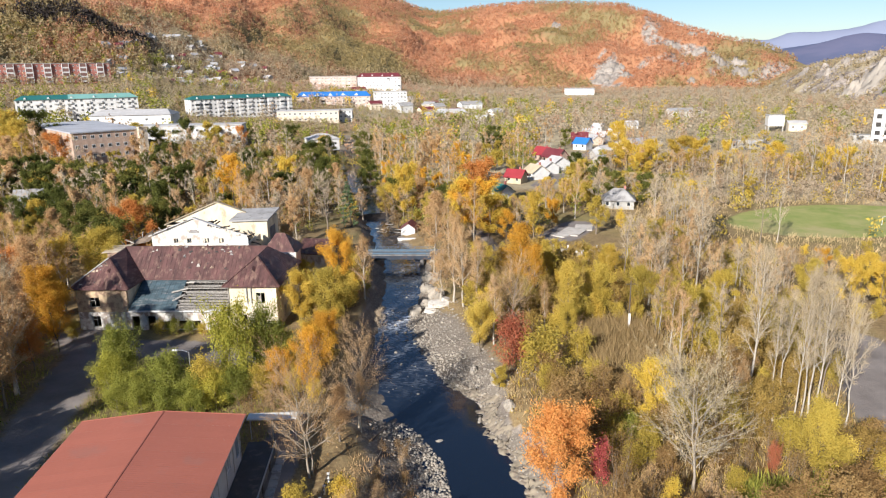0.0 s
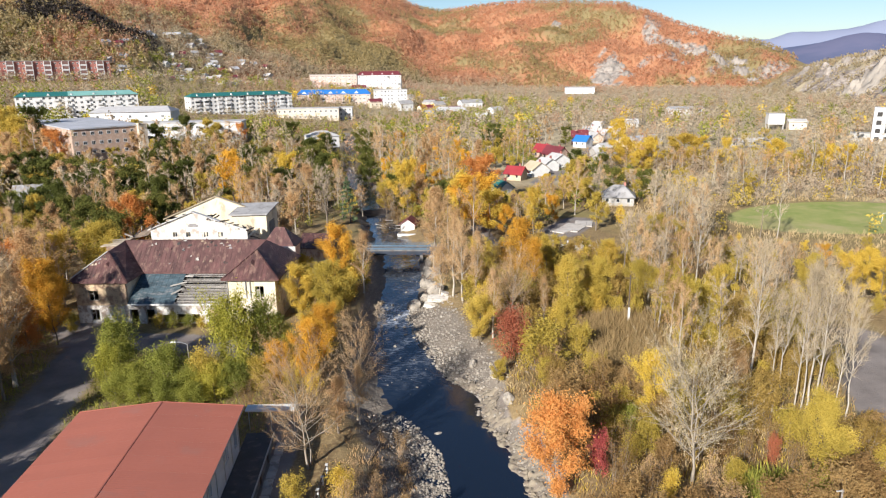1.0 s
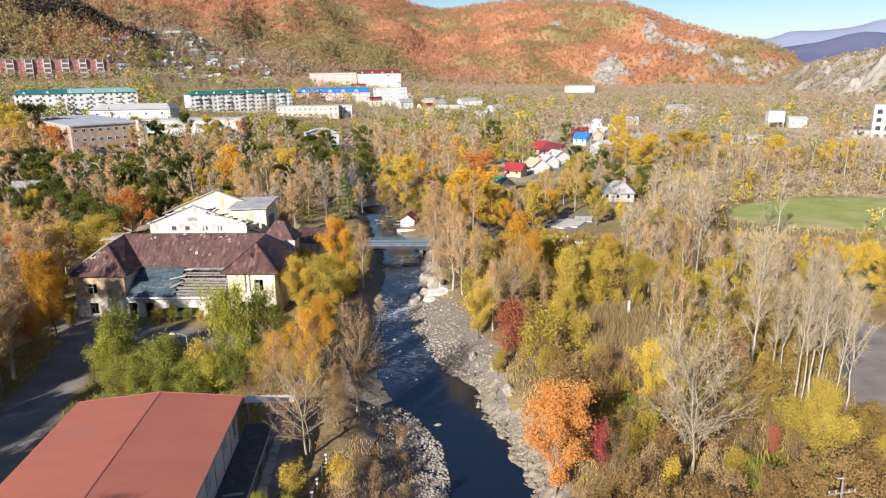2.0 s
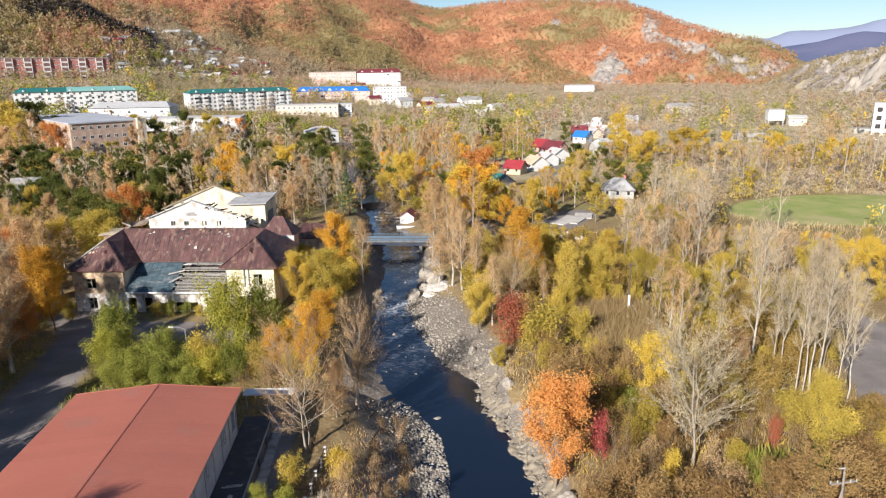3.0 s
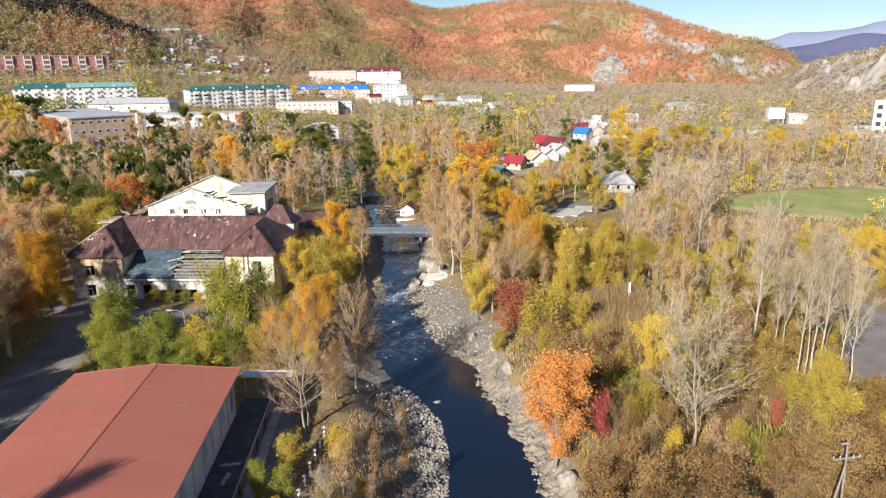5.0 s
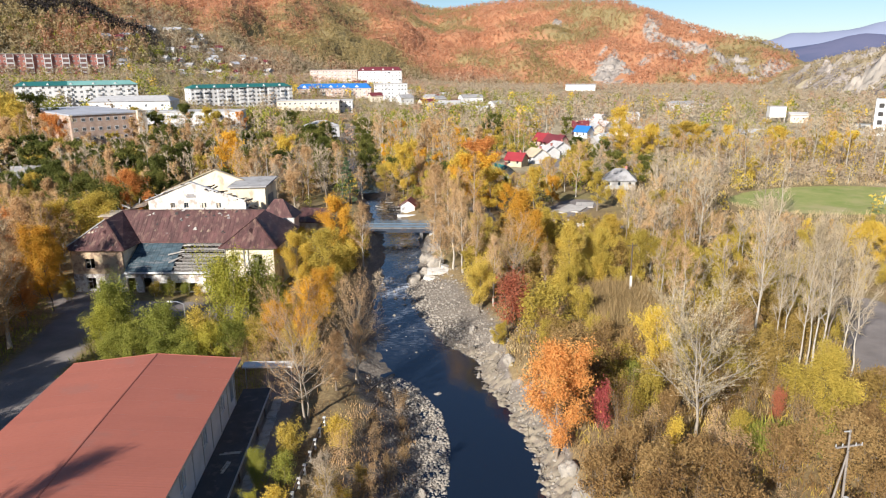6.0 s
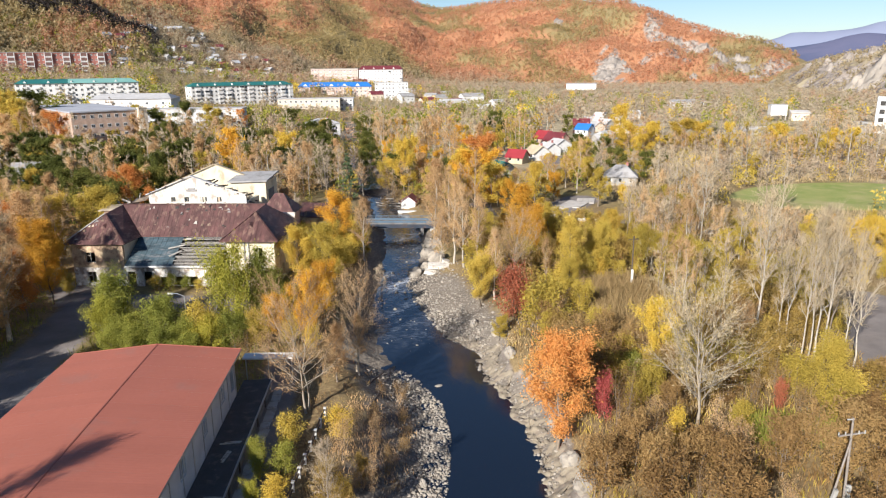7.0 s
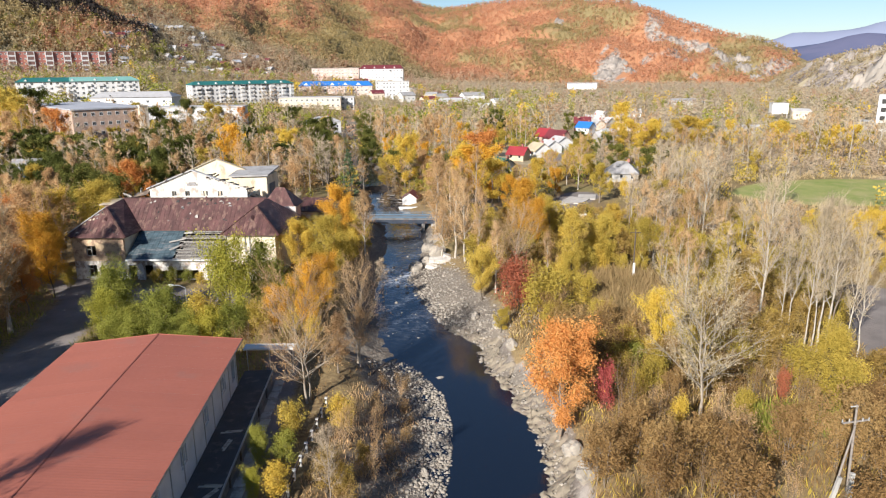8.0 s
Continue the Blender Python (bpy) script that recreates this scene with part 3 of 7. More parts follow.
# ---- the ruined hall ----
def ruined_hall():
    hall = thing("ruined_hall", -46, 104.8, 0, 0, "derelict two storey plastered hall with rusty torn roofs", "building")
    X = lambda x: x + 46.0          # local x from the plan's x
    G = -0.6

    def wall(name, mesh, x, y, z=0.0, turn=0, label=""):
        return part(name, mesh, hall, label, pose(X(x), y - 104.8, z, 0, 0, turn))

    # left wing, front and sides
    upper = [(2.1, 3.7, 3.9, 5.6)]
    lower = [(2.1, 3.5, 0.5, 2.4)]
    wall("wing_wall_upper", pierced(8.3, 7.0, 0.5, upper, 3.1).mesh("wing_wall_upper", "plaster_peeling"), -62.4, 104.8, label="peeling ochre plaster wall")
    wall("wing_wall_lower", pierced(8.3, 3.1, 0.5, lower, G).mesh("wing_wall_lower", "plaster_ruined"), -62.4, 104.8, label="flaking white plaster wall")
    wall("side_wall", pierced(13.68, 7.0, 0.5, [(3, 4.4, 3.9, 5.6), (7, 8.4, 3.9, 5.6)], G).mesh("side_wall", "plaster_peeling"), -62.4, 119.0, turn=-90)
    wall("inner_side_wall", pierced(6.0, 7.0, 0.4, [], 2.6).mesh("inner_side_wall", "plaster_cream"), -54.1, 105.3, turn=90)
    # right wing
    wall("wing_wall", pierced(7.3, 7.5, 0.5, [(4.5, 5.9, 4.4, 6.3), (4.5, 5.9, 0.7, 2.6), (1.4, 2.8, 0.7, 2.6)], G).mesh("wing_wall", "plaster_cream"), -37.5, 104.8, label="cream plaster wall")
    wall("side_wall", pierced(14.2, 7.5, 0.5, [(2, 3.3, 4.4, 6.3), (6, 7.3, 4.4, 6.3), (10, 11.3, 4.4, 6.3), (4, 5.3, 0.7, 2.6), (9, 10.3, 0.7, 2.6)], G).mesh("side_wall", "plaster_cream"), -29.7, 104.8, turn=90)
    wall("inner_side_wall", pierced(6.0, 7.5, 0.4, [], 2.6).mesh("inner_side_wall", "plaster_cream"), -37.5, 111.3, turn=-90)
    # centre, one storey with a row of openings
    holes = [(0.35, 1.65, -0.3, 2.4), (2.9, 4.3, G, 2.4), (5.6, 7.0, 0.1, 1.5), (8.0, 9.4, 0.1, 1.6), (10.3, 11.7, 0.1, 1.6), (13.1, 15.2, 0.0, 2.4)]
    wall("front_wall", pierced(16.6, 3.5, 0.45, holes, G).mesh("front_wall", "plaster_ruined"), -54.1, 104.75, label="flaking white plaster wall with gaping openings")
    # room wall and floor, the darkness indoors put into their colour
    wall("rear_room_wall", pierced(16.6, 7.0, 0.3, [], G).mesh("rear_room_wall", "shade_black"), -54.1, 110.3)
    part("inner_floor", Build().box(X(-62), X(-30), 0.5, 14, 3.05, 3.25).mesh("inner_floor", "shade_black"), hall)
    part("rear_wall", Build().box(X(-62.4), X(-29.7), 14.3, 14.8, G, 9.0).mesh("rear_wall", "plaster_white"), hall)
    # broken window frames
    for x, z, w, h in ((-60.3, 3.9, 1.6, 1.7), (-60.3, 0.5, 1.4, 1.9), (-33.0, 4.4, 1.4, 1.9), (-33.0, 0.7, 1.4, 1.9), (-41.0, 0.0, 2.1, 2.4)):
        b = Build().box(0, w, 0, 0.07, 0, 0.08).box(0, w, 0, 0.07, h - 0.08, h).box(0, 0.08, 0, 0.07, 0.08, h - 0.08).box(w - 0.08, w, 0, 0.07, 0.08, h - 0.08)
        b.box(w / 2 - 0.04, w / 2 + 0.04, 0, 0.07, 0.08, h - 0.08).box(0.08, w / 2, 0, 0.06, h * 0.62, h * 0.68)
        win = part("window_frame", b.mesh("window_frame", "weathered_wood"), hall, "broken weathered window frame", pose(X(x), 0.2, z))
        if x > -42 or z > 4:
            part("board", Build().box(0.1, w * 0.48, 0.09, 0.12, h * 0.1, h * 0.6).mesh("board", "weathered_wood"), win)
    # boarding in the wide ground floor opening and rubble sills
    part("door_panel", Build().box(0, 1.95, 0, 0.06, 0, 2.25).box(0.1, 0.9, -0.03, 0, 0.15, 2.1).box(1.05, 1.85, -0.03, 0, 0.15, 2.1).mesh("door_panel", "plaster_peeling"), hall, "rusty brown boarded double door", pose(X(-40.95), 0.32, 0.0))

    # rusty hip roof: main ridge along x, a hip over each wing
    E0, R, RY = 7.15, 11.4, 10.2
    L0, L1, R0, R1 = X(-63.2), X(-53.4), X(-38.2), X(-28.9)
    lm, rm = (L0 + L1) / 2, (R0 + R1) / 2
    F, B, A = -0.7, 14.9, 4.0
    th = 0.12
    zE, zF = E0, 6.95
    sheets = [
        ("main_roof_front", [(L1, 5.3, 6.95), (R0, 5.3, 6.95), (rm, RY, R), (lm, RY, R)]),
        ("main_roof_back", [(R1, B, zE), (L0, B, zE), (lm, RY, R), (rm, RY, R)]),
        ("wing_roof_front", [(R0, F, 7.55), (R1, F, 7.55), (rm, A, R - 0.1)]),
        ("wing_roof_inner", [(R0, F, 7.55), (rm, A, R - 0.1), (rm, RY, R), (R0, 5.3, 7.0)]),
        ("wing_roof_outer", [(R1, F, 7.55), (R1, B, 7.3), (rm, RY, R), (rm, A, R - 0.1)]),
        ("wing_roof_front", [(L0, F, zE), (L1, F, zE), (lm, A, R - 0.35)]),
        ("wing_roof_inner", [(L1, F, zE), (L1, 5.3, 7.0), (lm, RY, R), (lm, A, R - 0.35)]),
        ("wing_roof_outer", [(L0, B, zE), (L0, F, zE), (lm, A, R - 0.35), (lm, RY, R)]),
    ]
    for name, c in sheets:
        ob = part(name, Build().slab(c, th).mesh(name, "rust_roof"), hall, "rusty brown sheet metal roof slope")
        # standing seams, running up the slope
        p = [Vector(q) for q in c]
        nrm = (p[1] - p[0]).cross(p[2] - p[0]).normalized()
        if nrm.z < 0:
            nrm = -nrm
        up = Vector((0, 0, 1)) - nrm * nrm.z
        up.normalize()
        side = up.cross(nrm)
        lo, hi = min(q.dot(side) for q in p), max(q.dot(side) for q in p)
        o = p[0]
        s = lo + 0.4
        while s < hi - 0.1:
            cuts = []
            for i in range(len(p)):
                a, d = p[i], p[(i + 1) % len(p)]
                sa, sd = a.dot(side) - s, d.dot(side) - s
                if sa * sd < 0:
                    cuts.append(a + (d - a) * (sa / (sa - sd)))
            if len(cuts) == 2 and (cuts[0] - cuts[1]).length > 0.4:
                part("seam", Build().beam(cuts[0] + nrm * 0.025, cuts[1] + nrm * 0.025, 0.035, 0.025).mesh("seam", "rust_roof"), ob)
            s += 0.75
    for a, c in (((lm, RY, R), (rm, RY, R)), ((rm, A, R - 0.1), (R0, F, 7.55)), ((rm, A, R - 0.1), (R1, F, 7.55)), ((lm, A, R - 0.35), (L0, F, zE)), ((lm, A, R - 0.35), (L1, F, zE))):
        part("ridge_cap", Build().beam(Vector(a) + Vector((0, 0, 0.05)), Vector(c) + Vector((0, 0, 0.05)), 0.3, 0.08).mesh("ridge_cap", "rust_roof"), hall)
    # torn patches, lifted sheets and small roof vents; near-black sheets imitate shaded holes
    rng = random.Random(3)
    slope = (R - 6.95) / (RY - 5.3)
    for i in range(44):
        x, t = rng.uniform(L1 - 0.5, R0 + 0.5), 1 - 0.75 * rng.random() ** 1.5
        y, z = 5.3 + t * (RY - 5.3), 6.95 + t * (R - 6.95) + 0.08
        w, d = rng.uniform(0.12, 0.75), rng.uniform(0.06, 0.3)
        lift = rng.uniform(0.0, 0.22)
        c = [(0, 0, 0), (w, rng.uniform(-0.15, 0.15), 0), (w * rng.uniform(0.5, 1.0), d, d * slope + lift), (rng.uniform(0, 0.4), d * 0.9, d * slope)]
        part("torn_sheet", Build().slab(c, 0.03).mesh("torn_sheet", rng.choice(["old_sheet", "rubble", "rust_roof", "shade_black", "rubble", "shade_black", "weathered_wood"])), hall, "", pose(x, y, z))
    # the left wing's roof has lost sheets: bare boards and a pale rotten verge; near-black sheets imitate shaded holes
    fs = (R - 0.35 - zE) / (A - F)
    for i in range(16):
        t = rng.uniform(0.05, 0.8)
        y, z = F + t * (A - F), zE + t * (A - F) * fs + 0.07
        x = L0 + (lm - L0) * t + rng.random() ** 1.6 * (L1 - L0) * (1 - t) * 0.9
        w, d = rng.uniform(0.15, 0.6), rng.uniform(0.1, 0.35)
        part("torn_sheet", Build().slab([(0, 0, 0), (w, 0, 0), (w * 0.8, d, d * fs + rng.uniform(0, 0.12)), (0.1, d * 0.9, d * fs)], 0.03).mesh("torn_sheet", rng.choice(["old_sheet", "rubble", "decking", "shade_black", "shade_black"])), hall, "", pose(x, y, z))
    part("bare_verge", Build().beam((L0 - 0.1, F, zE + 0.12), (lm, A, R - 0.25), 0.35, 0.1).mesh("bare_verge", "weathered_wood"), hall, "pale rotten boards along the hip")
    for x, y, z in ((rm - 0.3, 1.4, 9.5), (lm + 0.6, 1.7, 9.3)):
        b = Build().add([(-0.6, 0, -0.3), (0.6, 0, -0.3), (0, 0, 0.35), (-0.6, 1.2, 0.5), (0.6, 1.2, 0.5), (0, 1.0, 0.6)], [(0, 1, 2), (0, 2, 5, 3), (2, 1, 4, 5)])
        part("roof_vent", b.mesh("roof_vent", "rust_roof"), hall, "small triangular roof vent", pose(x, y, z))
    for x in (rm - 0.9, rm - 0.2):
        part("vent_pipe", Build().pipe((x, -0.15, 4.4), (x, -0.15, 7.5), 0.07).mesh("vent_pipe", "galvanised"), hall)
    # lean-to roof over the centre: sheet metal half, bare battens half
    yl, zl, yh, zh = -0.6, 3.6, 5.6, 6.9
    xm = X(-46.2)
    k = (zh - zl) / (yh - yl)
    for i in range(9):
        a = L1 - 0.4 + i * (xm - L1 + 0.4) / 9
        b2 = a + (xm - L1 + 0.4) / 9 - 0.03
        part("roof_sheet", Build().slab([(a, yl, zl), (b2, yl, zl), (b2, yh, zh), (a, yh, zh)], 0.06 + 0.02 * (i % 2)).mesh("roof_sheet", "teal_sheet"), hall, "grey green sheet metal")
    for i in range(12):
        part("rafter", Build().beam((xm + 0.4 + i * 0.74, yl + 0.1, zl - 0.15), (xm + 0.4 + i * 0.74, yh, zh - 0.15), 0.1, 0.18).mesh("rafter", "dark_wood"), hall)
    for i in range(21):
        t = (i + 0.5) / 21
        if i in (13, 17):
            continue
        x0, x1 = xm + (rng.uniform(0, 1.2) if i % 3 else 0), R0 + 0.6 - (rng.uniform(0, 2.5) if i % 4 == 1 else 0)
        y, z = yl + t * (yh - yl), zl + t * (zh - zl)
        part("batten", Build().beam((x0, y, z), (x1, y + rng.uniform(-0.05, 0.05), z + rng.uniform(-0.03, 0.03)), rng.uniform(0.25, 0.36), 0.05).mesh("batten", "weathered_wood"), hall, "weathered grey roof board")
    for i, (x, y, ang) in enumerate(((xm - 0.4, 3.0, 24), (xm - 0.1, 1.6, 62), (xm + 0.7, 4.6, -30))):
        z = zl + (y - yl) * k + 0.12
        part("loose_board", Build().box(-1.3, 1.3, -0.16, 0.16, 0, 0.06).mesh("loose_board", "weathered_wood"), hall, "", pose(x, y, z + 0.1, 26, -8, ang))
    part("eaves_board", Build().box(L1 - 0.4, R0 + 0.5, yl - 0.1, yl + 0.08, zl - 0.3, zl - 0.06).mesh("eaves_board", "white_paint"), hall)

    # hall behind: front gable with four windows, higher rear gable, roof fallen in between
    gx0, gx1, gp = -55.2, -37.9, -47.4
    def gable(x0, x1, xp, side0, side1, peak):
        return lambda v: (side0 + (peak - side0) * v / (xp - x0)) if v <= xp - x0 else peak + (side1 - peak) * (v - xp + x0) / (x1 - xp)
    wins = [(3.9, 4.7, 11.1, 12.0), (6.3, 7.1, 11.1, 12.0), (9.5, 10.3, 11.1, 12.0), (12.1, 12.9, 11.1, 12.0)]
    me = pierced(gx1 - gx0, 12.3, 0.5, wins + [(7.8, 7.8001, 12.2, 12.3)], G, gable(gx0, gx1, gp, 12.5, 12.4, 15.6)).mesh("front_gable", "plaster_white")
    wall("front_gable", me, gx0, 118.3, label="pale plaster gable wall with four small windows")
    for w in wins:
        part("gable_window", Build().box(0, 0.8, 0, 0.06, 0, 0.08).box(0.37, 0.43, 0, 0.06, 0.08, 0.9).box(0.45, 0.78, 0.02, 0.05, 0.1, 0.85, 1).mesh("gable_window", "weathered_wood", "window_glass"), hall, "", pose(X(gx0) + w[0], 13.75, w[2]))
    part("arched_niche", Build().box(X(-48.4), X(-46.6), 13.4, 13.6, 13.0, 13.35).box(X(-48.1), X(-46.9), 13.4, 13.6, 13.352, 13.6).mesh("arched_niche", "old_sheet"), hall, "small grey arched niche")
    part("side_wall", Build().box(X(gx0), X(gx0) + 0.5, 14.0, 27.0, G, 11.8).mesh("side_wall", "plaster_white"), hall)
    part("side_wall", Build().box(X(gx1) - 0.5, X(gx1), 14.0, 21.0, G, 11.0).mesh("side_wall", "plaster_cream"), hall)
    me = pierced(20.4, 12.0, 0.5, [(10.4, 10.4001, 11.9, 12.0)], G, gable(-58.4, -38, -48.0, 11.3, 12.0, 15.8)).mesh("rear_gable", "plaster_cream")
    wall("rear_gable", me, -58.4, 132.0, label="cream plaster rear gable wall")
    for x0, z0, x1, z1 in ((-55.6, 12.5, -47.4, 15.75), (-47.4, 15.75, -42.6, 14.0)):
        part("verge", Build().beam((X(x0), 13.6, z0), (X(x1), 13.6, z1), 0.9, 0.14).mesh("verge", "pale_roof"), hall)
    part("verge", Build().beam((X(-58.8), 27.3, 11.4), (X(-48), 27.3, 15.95), 0.9, 0.14).mesh("verge", "tan_roof"), hall)
    part("verge", Build().beam((X(-48), 27.3, 15.95), (X(-40), 27.3, 12.9), 0.9, 0.14).mesh("verge", "tan_roof"), hall)
    # what is left of the hall roof
    for i in range(9):
        a = rng.uniform(0.0, 1.0)
        p = Vector((X(-56.0 + 8 * a), 13.7, 12.3 + 3.2 * a))
        part("rafter_end", Build().beam(p, p + Vector((rng.uniform(-0.5, 0.2), -rng.uniform(0.3, 0.9), rng.uniform(-0.2, 0.2))), 0.14, 0.18).mesh("rafter_end", "dark_wood"), hall, "charred broken rafter end")
    # fallen roof and rubble beside the gable
    u, v = np.meshgrid(np.linspace(0, 1, 12), np.linspace(0, 1, 14))
    nz = np.random.RandomState(5)
    hx, hy = X(-63.0) + 7.7 * u, 13.9 + 11.5 * v
    hz = 8.8 + 3.1 * u ** 0.8 + nz.uniform(-0.35, 0.35, u.shape)
    gi = np.arange(u.size).reshape(u.shape)
    part("fallen_roof", mesh_of("fallen_roof", np.stack([hx, hy, hz], -1).reshape(-1, 3), [(np.stack([gi[:-1, :-1], gi[:-1, 1:], gi[1:, 1:], gi[1:, :-1]], -1).reshape(-1, 4), 0)], ["rubble"]), hall, "brown heap of fallen roofing")
    for i in range(16):
        x, y = rng.uniform(-63.4, -56), rng.uniform(13.6, 24)
        z = 9.0 + 3.1 * ((x + 63) / 7.7 if x > -63 else 0) ** 0.8
        part("broken_beam", Build().beam((X(x), y, z + 0.1), (X(x + rng.uniform(-1.6, 1.6)), y + rng.uniform(-1.2, 1.2), z + rng.uniform(0.2, 1.1)), 0.14, 0.18).mesh("broken_beam", rng.choice(["weathered_wood", "dark_wood", "weathered_wood"])), hall)
    for i in range(11):
        t = i / 10
        x, z = -45.4 + 7.6 * t, 14.9 - 2.5 * t
        part("rafter_stub", Build().beam((X(x), 13.2 + rng.uniform(-0.4, 0.4), z + rng.uniform(-0.3, 0.3)), (X(x + rng.uniform(-0.6, 1.0)), 14.6 + rng.uniform(0, 1.6), z - rng.uniform(-0.2, 0.6)), rng.uniform(0.1, 0.24), 0.2).mesh("rafter_stub", "dark_wood"), hall, "charred broken rafter end")
    for i in range(9):
        x = rng.uniform(-43, -37.5)
        part("broken_beam", Build().beam((X(x), 14.5 + rng.uniform(0, 3), 12.2 - (x + 43) * 0.25), (X(x + rng.uniform(0.5, 2.2)), 15 + rng.uniform(0, 4), 11.2 - (x + 43) * 0.25 + rng.uniform(-0.6, 0.5)), 0.16, 0.2).mesh("broken_beam", "dark_wood"), hall)
    # stage block
    part("stage_wall", Build().box(X(-43.4), X(-36.8), 22.0, 29.5, G, 13.2).mesh("stage_wall", "plaster_cream"), hall, "cream plaster stage block")
    part("stage_roof", Build().slab([(X(-43.9), 21.5, 13.4), (X(-36.4), 21.5, 13.6), (X(-36.4), 30, 14.2), (X(-43.9), 30, 14.0)], 0.25).mesh("stage_roof", "slate_roof"), hall, "worn grey flat roof")
    # dark sheet on the right wall, the side's shade put into colour
    part("dark_patch", Build().box(X(-36.78), X(-36.7), 23.5, 27, 9.0, 11.6).mesh("dark_patch", "concrete_dark"), hall)
    # outbuildings on both flanks
    part("side_block", Build().box(X(-62.6), X(-59.4), 11.6, 15.0, G, 10.0).mesh("side_block", "brick_wall"), hall, "small brick side block")
    part("side_block_roof", Build().slab([(X(-63.4), 11.2, 10.1), (X(-58.9), 11.2, 10.35), (X(-58.9), 15.4, 10.5), (X(-63.4), 15.4, 10.3)], 0.16).mesh("side_block_roof", "decking"), hall)
    part("rear_block", Build().box(X(-35.6), X(-30.4), 15.0, 20.5, G, 8.7).mesh("rear_block", "apartment_pink"), hall, "pink plaster rear block")
    part("rear_block_roof", Build().add([(X(-36.2), 14.6, 8.7), (X(-29.9), 14.6, 8.7), (X(-29.9), 21, 8.7), (X(-36.2), 21, 8.7), (X(-34.0), 17.8, 11.9), (X(-32.4), 17.8, 11.9)], [(0, 1, 5, 4), (1, 2, 5), (2, 3, 4, 5), (3, 0, 4), (3, 2, 1, 0)]).mesh("rear_block_roof", "rust_roof"), hall)
    part("shed_roof", Build().slab([(X(-32.0), 24, 6.2), (X(-25.5), 24, 6.0), (X(-25.5), 30, 7.6), (X(-32), 30, 7.8)], 0.15).mesh("shed_roof", "rust_roof"), hall)
    part("shed_wall", Build().box(X(-31.5), X(-26), 24.5, 29.5, G, 5.85).mesh("shed_wall", "plaster_white"), hall)
    # yard step and low terrace before the front
    part("terrace", Build().box(X(-54), X(-37.6), -3.6, -0.3, G, -0.1).mesh("terrace", "concrete"), hall, "low concrete terrace")
    part("cable", Build().pipe((X(-37.4), -0.1, 3.6), (X(-37.4), -0.1, 7.3), 0.05).mesh("cable", "galvanised"), hall)


ruined_hall()


# ---- long shed with the red ribbed roof ----
def ribbed_sheet(w, d, rise, pitch=0.31):
    """A roof sheet: w along the eave, d up the slope, with raised ribs running up it."""
    n = int(round(w / pitch))
    b = Build()
    prof = []
    for i in range(n):
        o = i * pitch
        prof += [(o, 0.0), (o + pitch * 0.4, 0.001), (o + pitch * 0.62, 0.004), (o + pitch * 0.85, 0.003)]
    prof.append((w, 0.0))
    lo = [(0, s, h) for s, h in prof]
    hi = [(d, s, h + rise) for s, h in prof]
    k = len(prof)
    return b.add(lo + hi, [(i, i + k, i + k + 1, i + 1) for i in range(k - 1)])


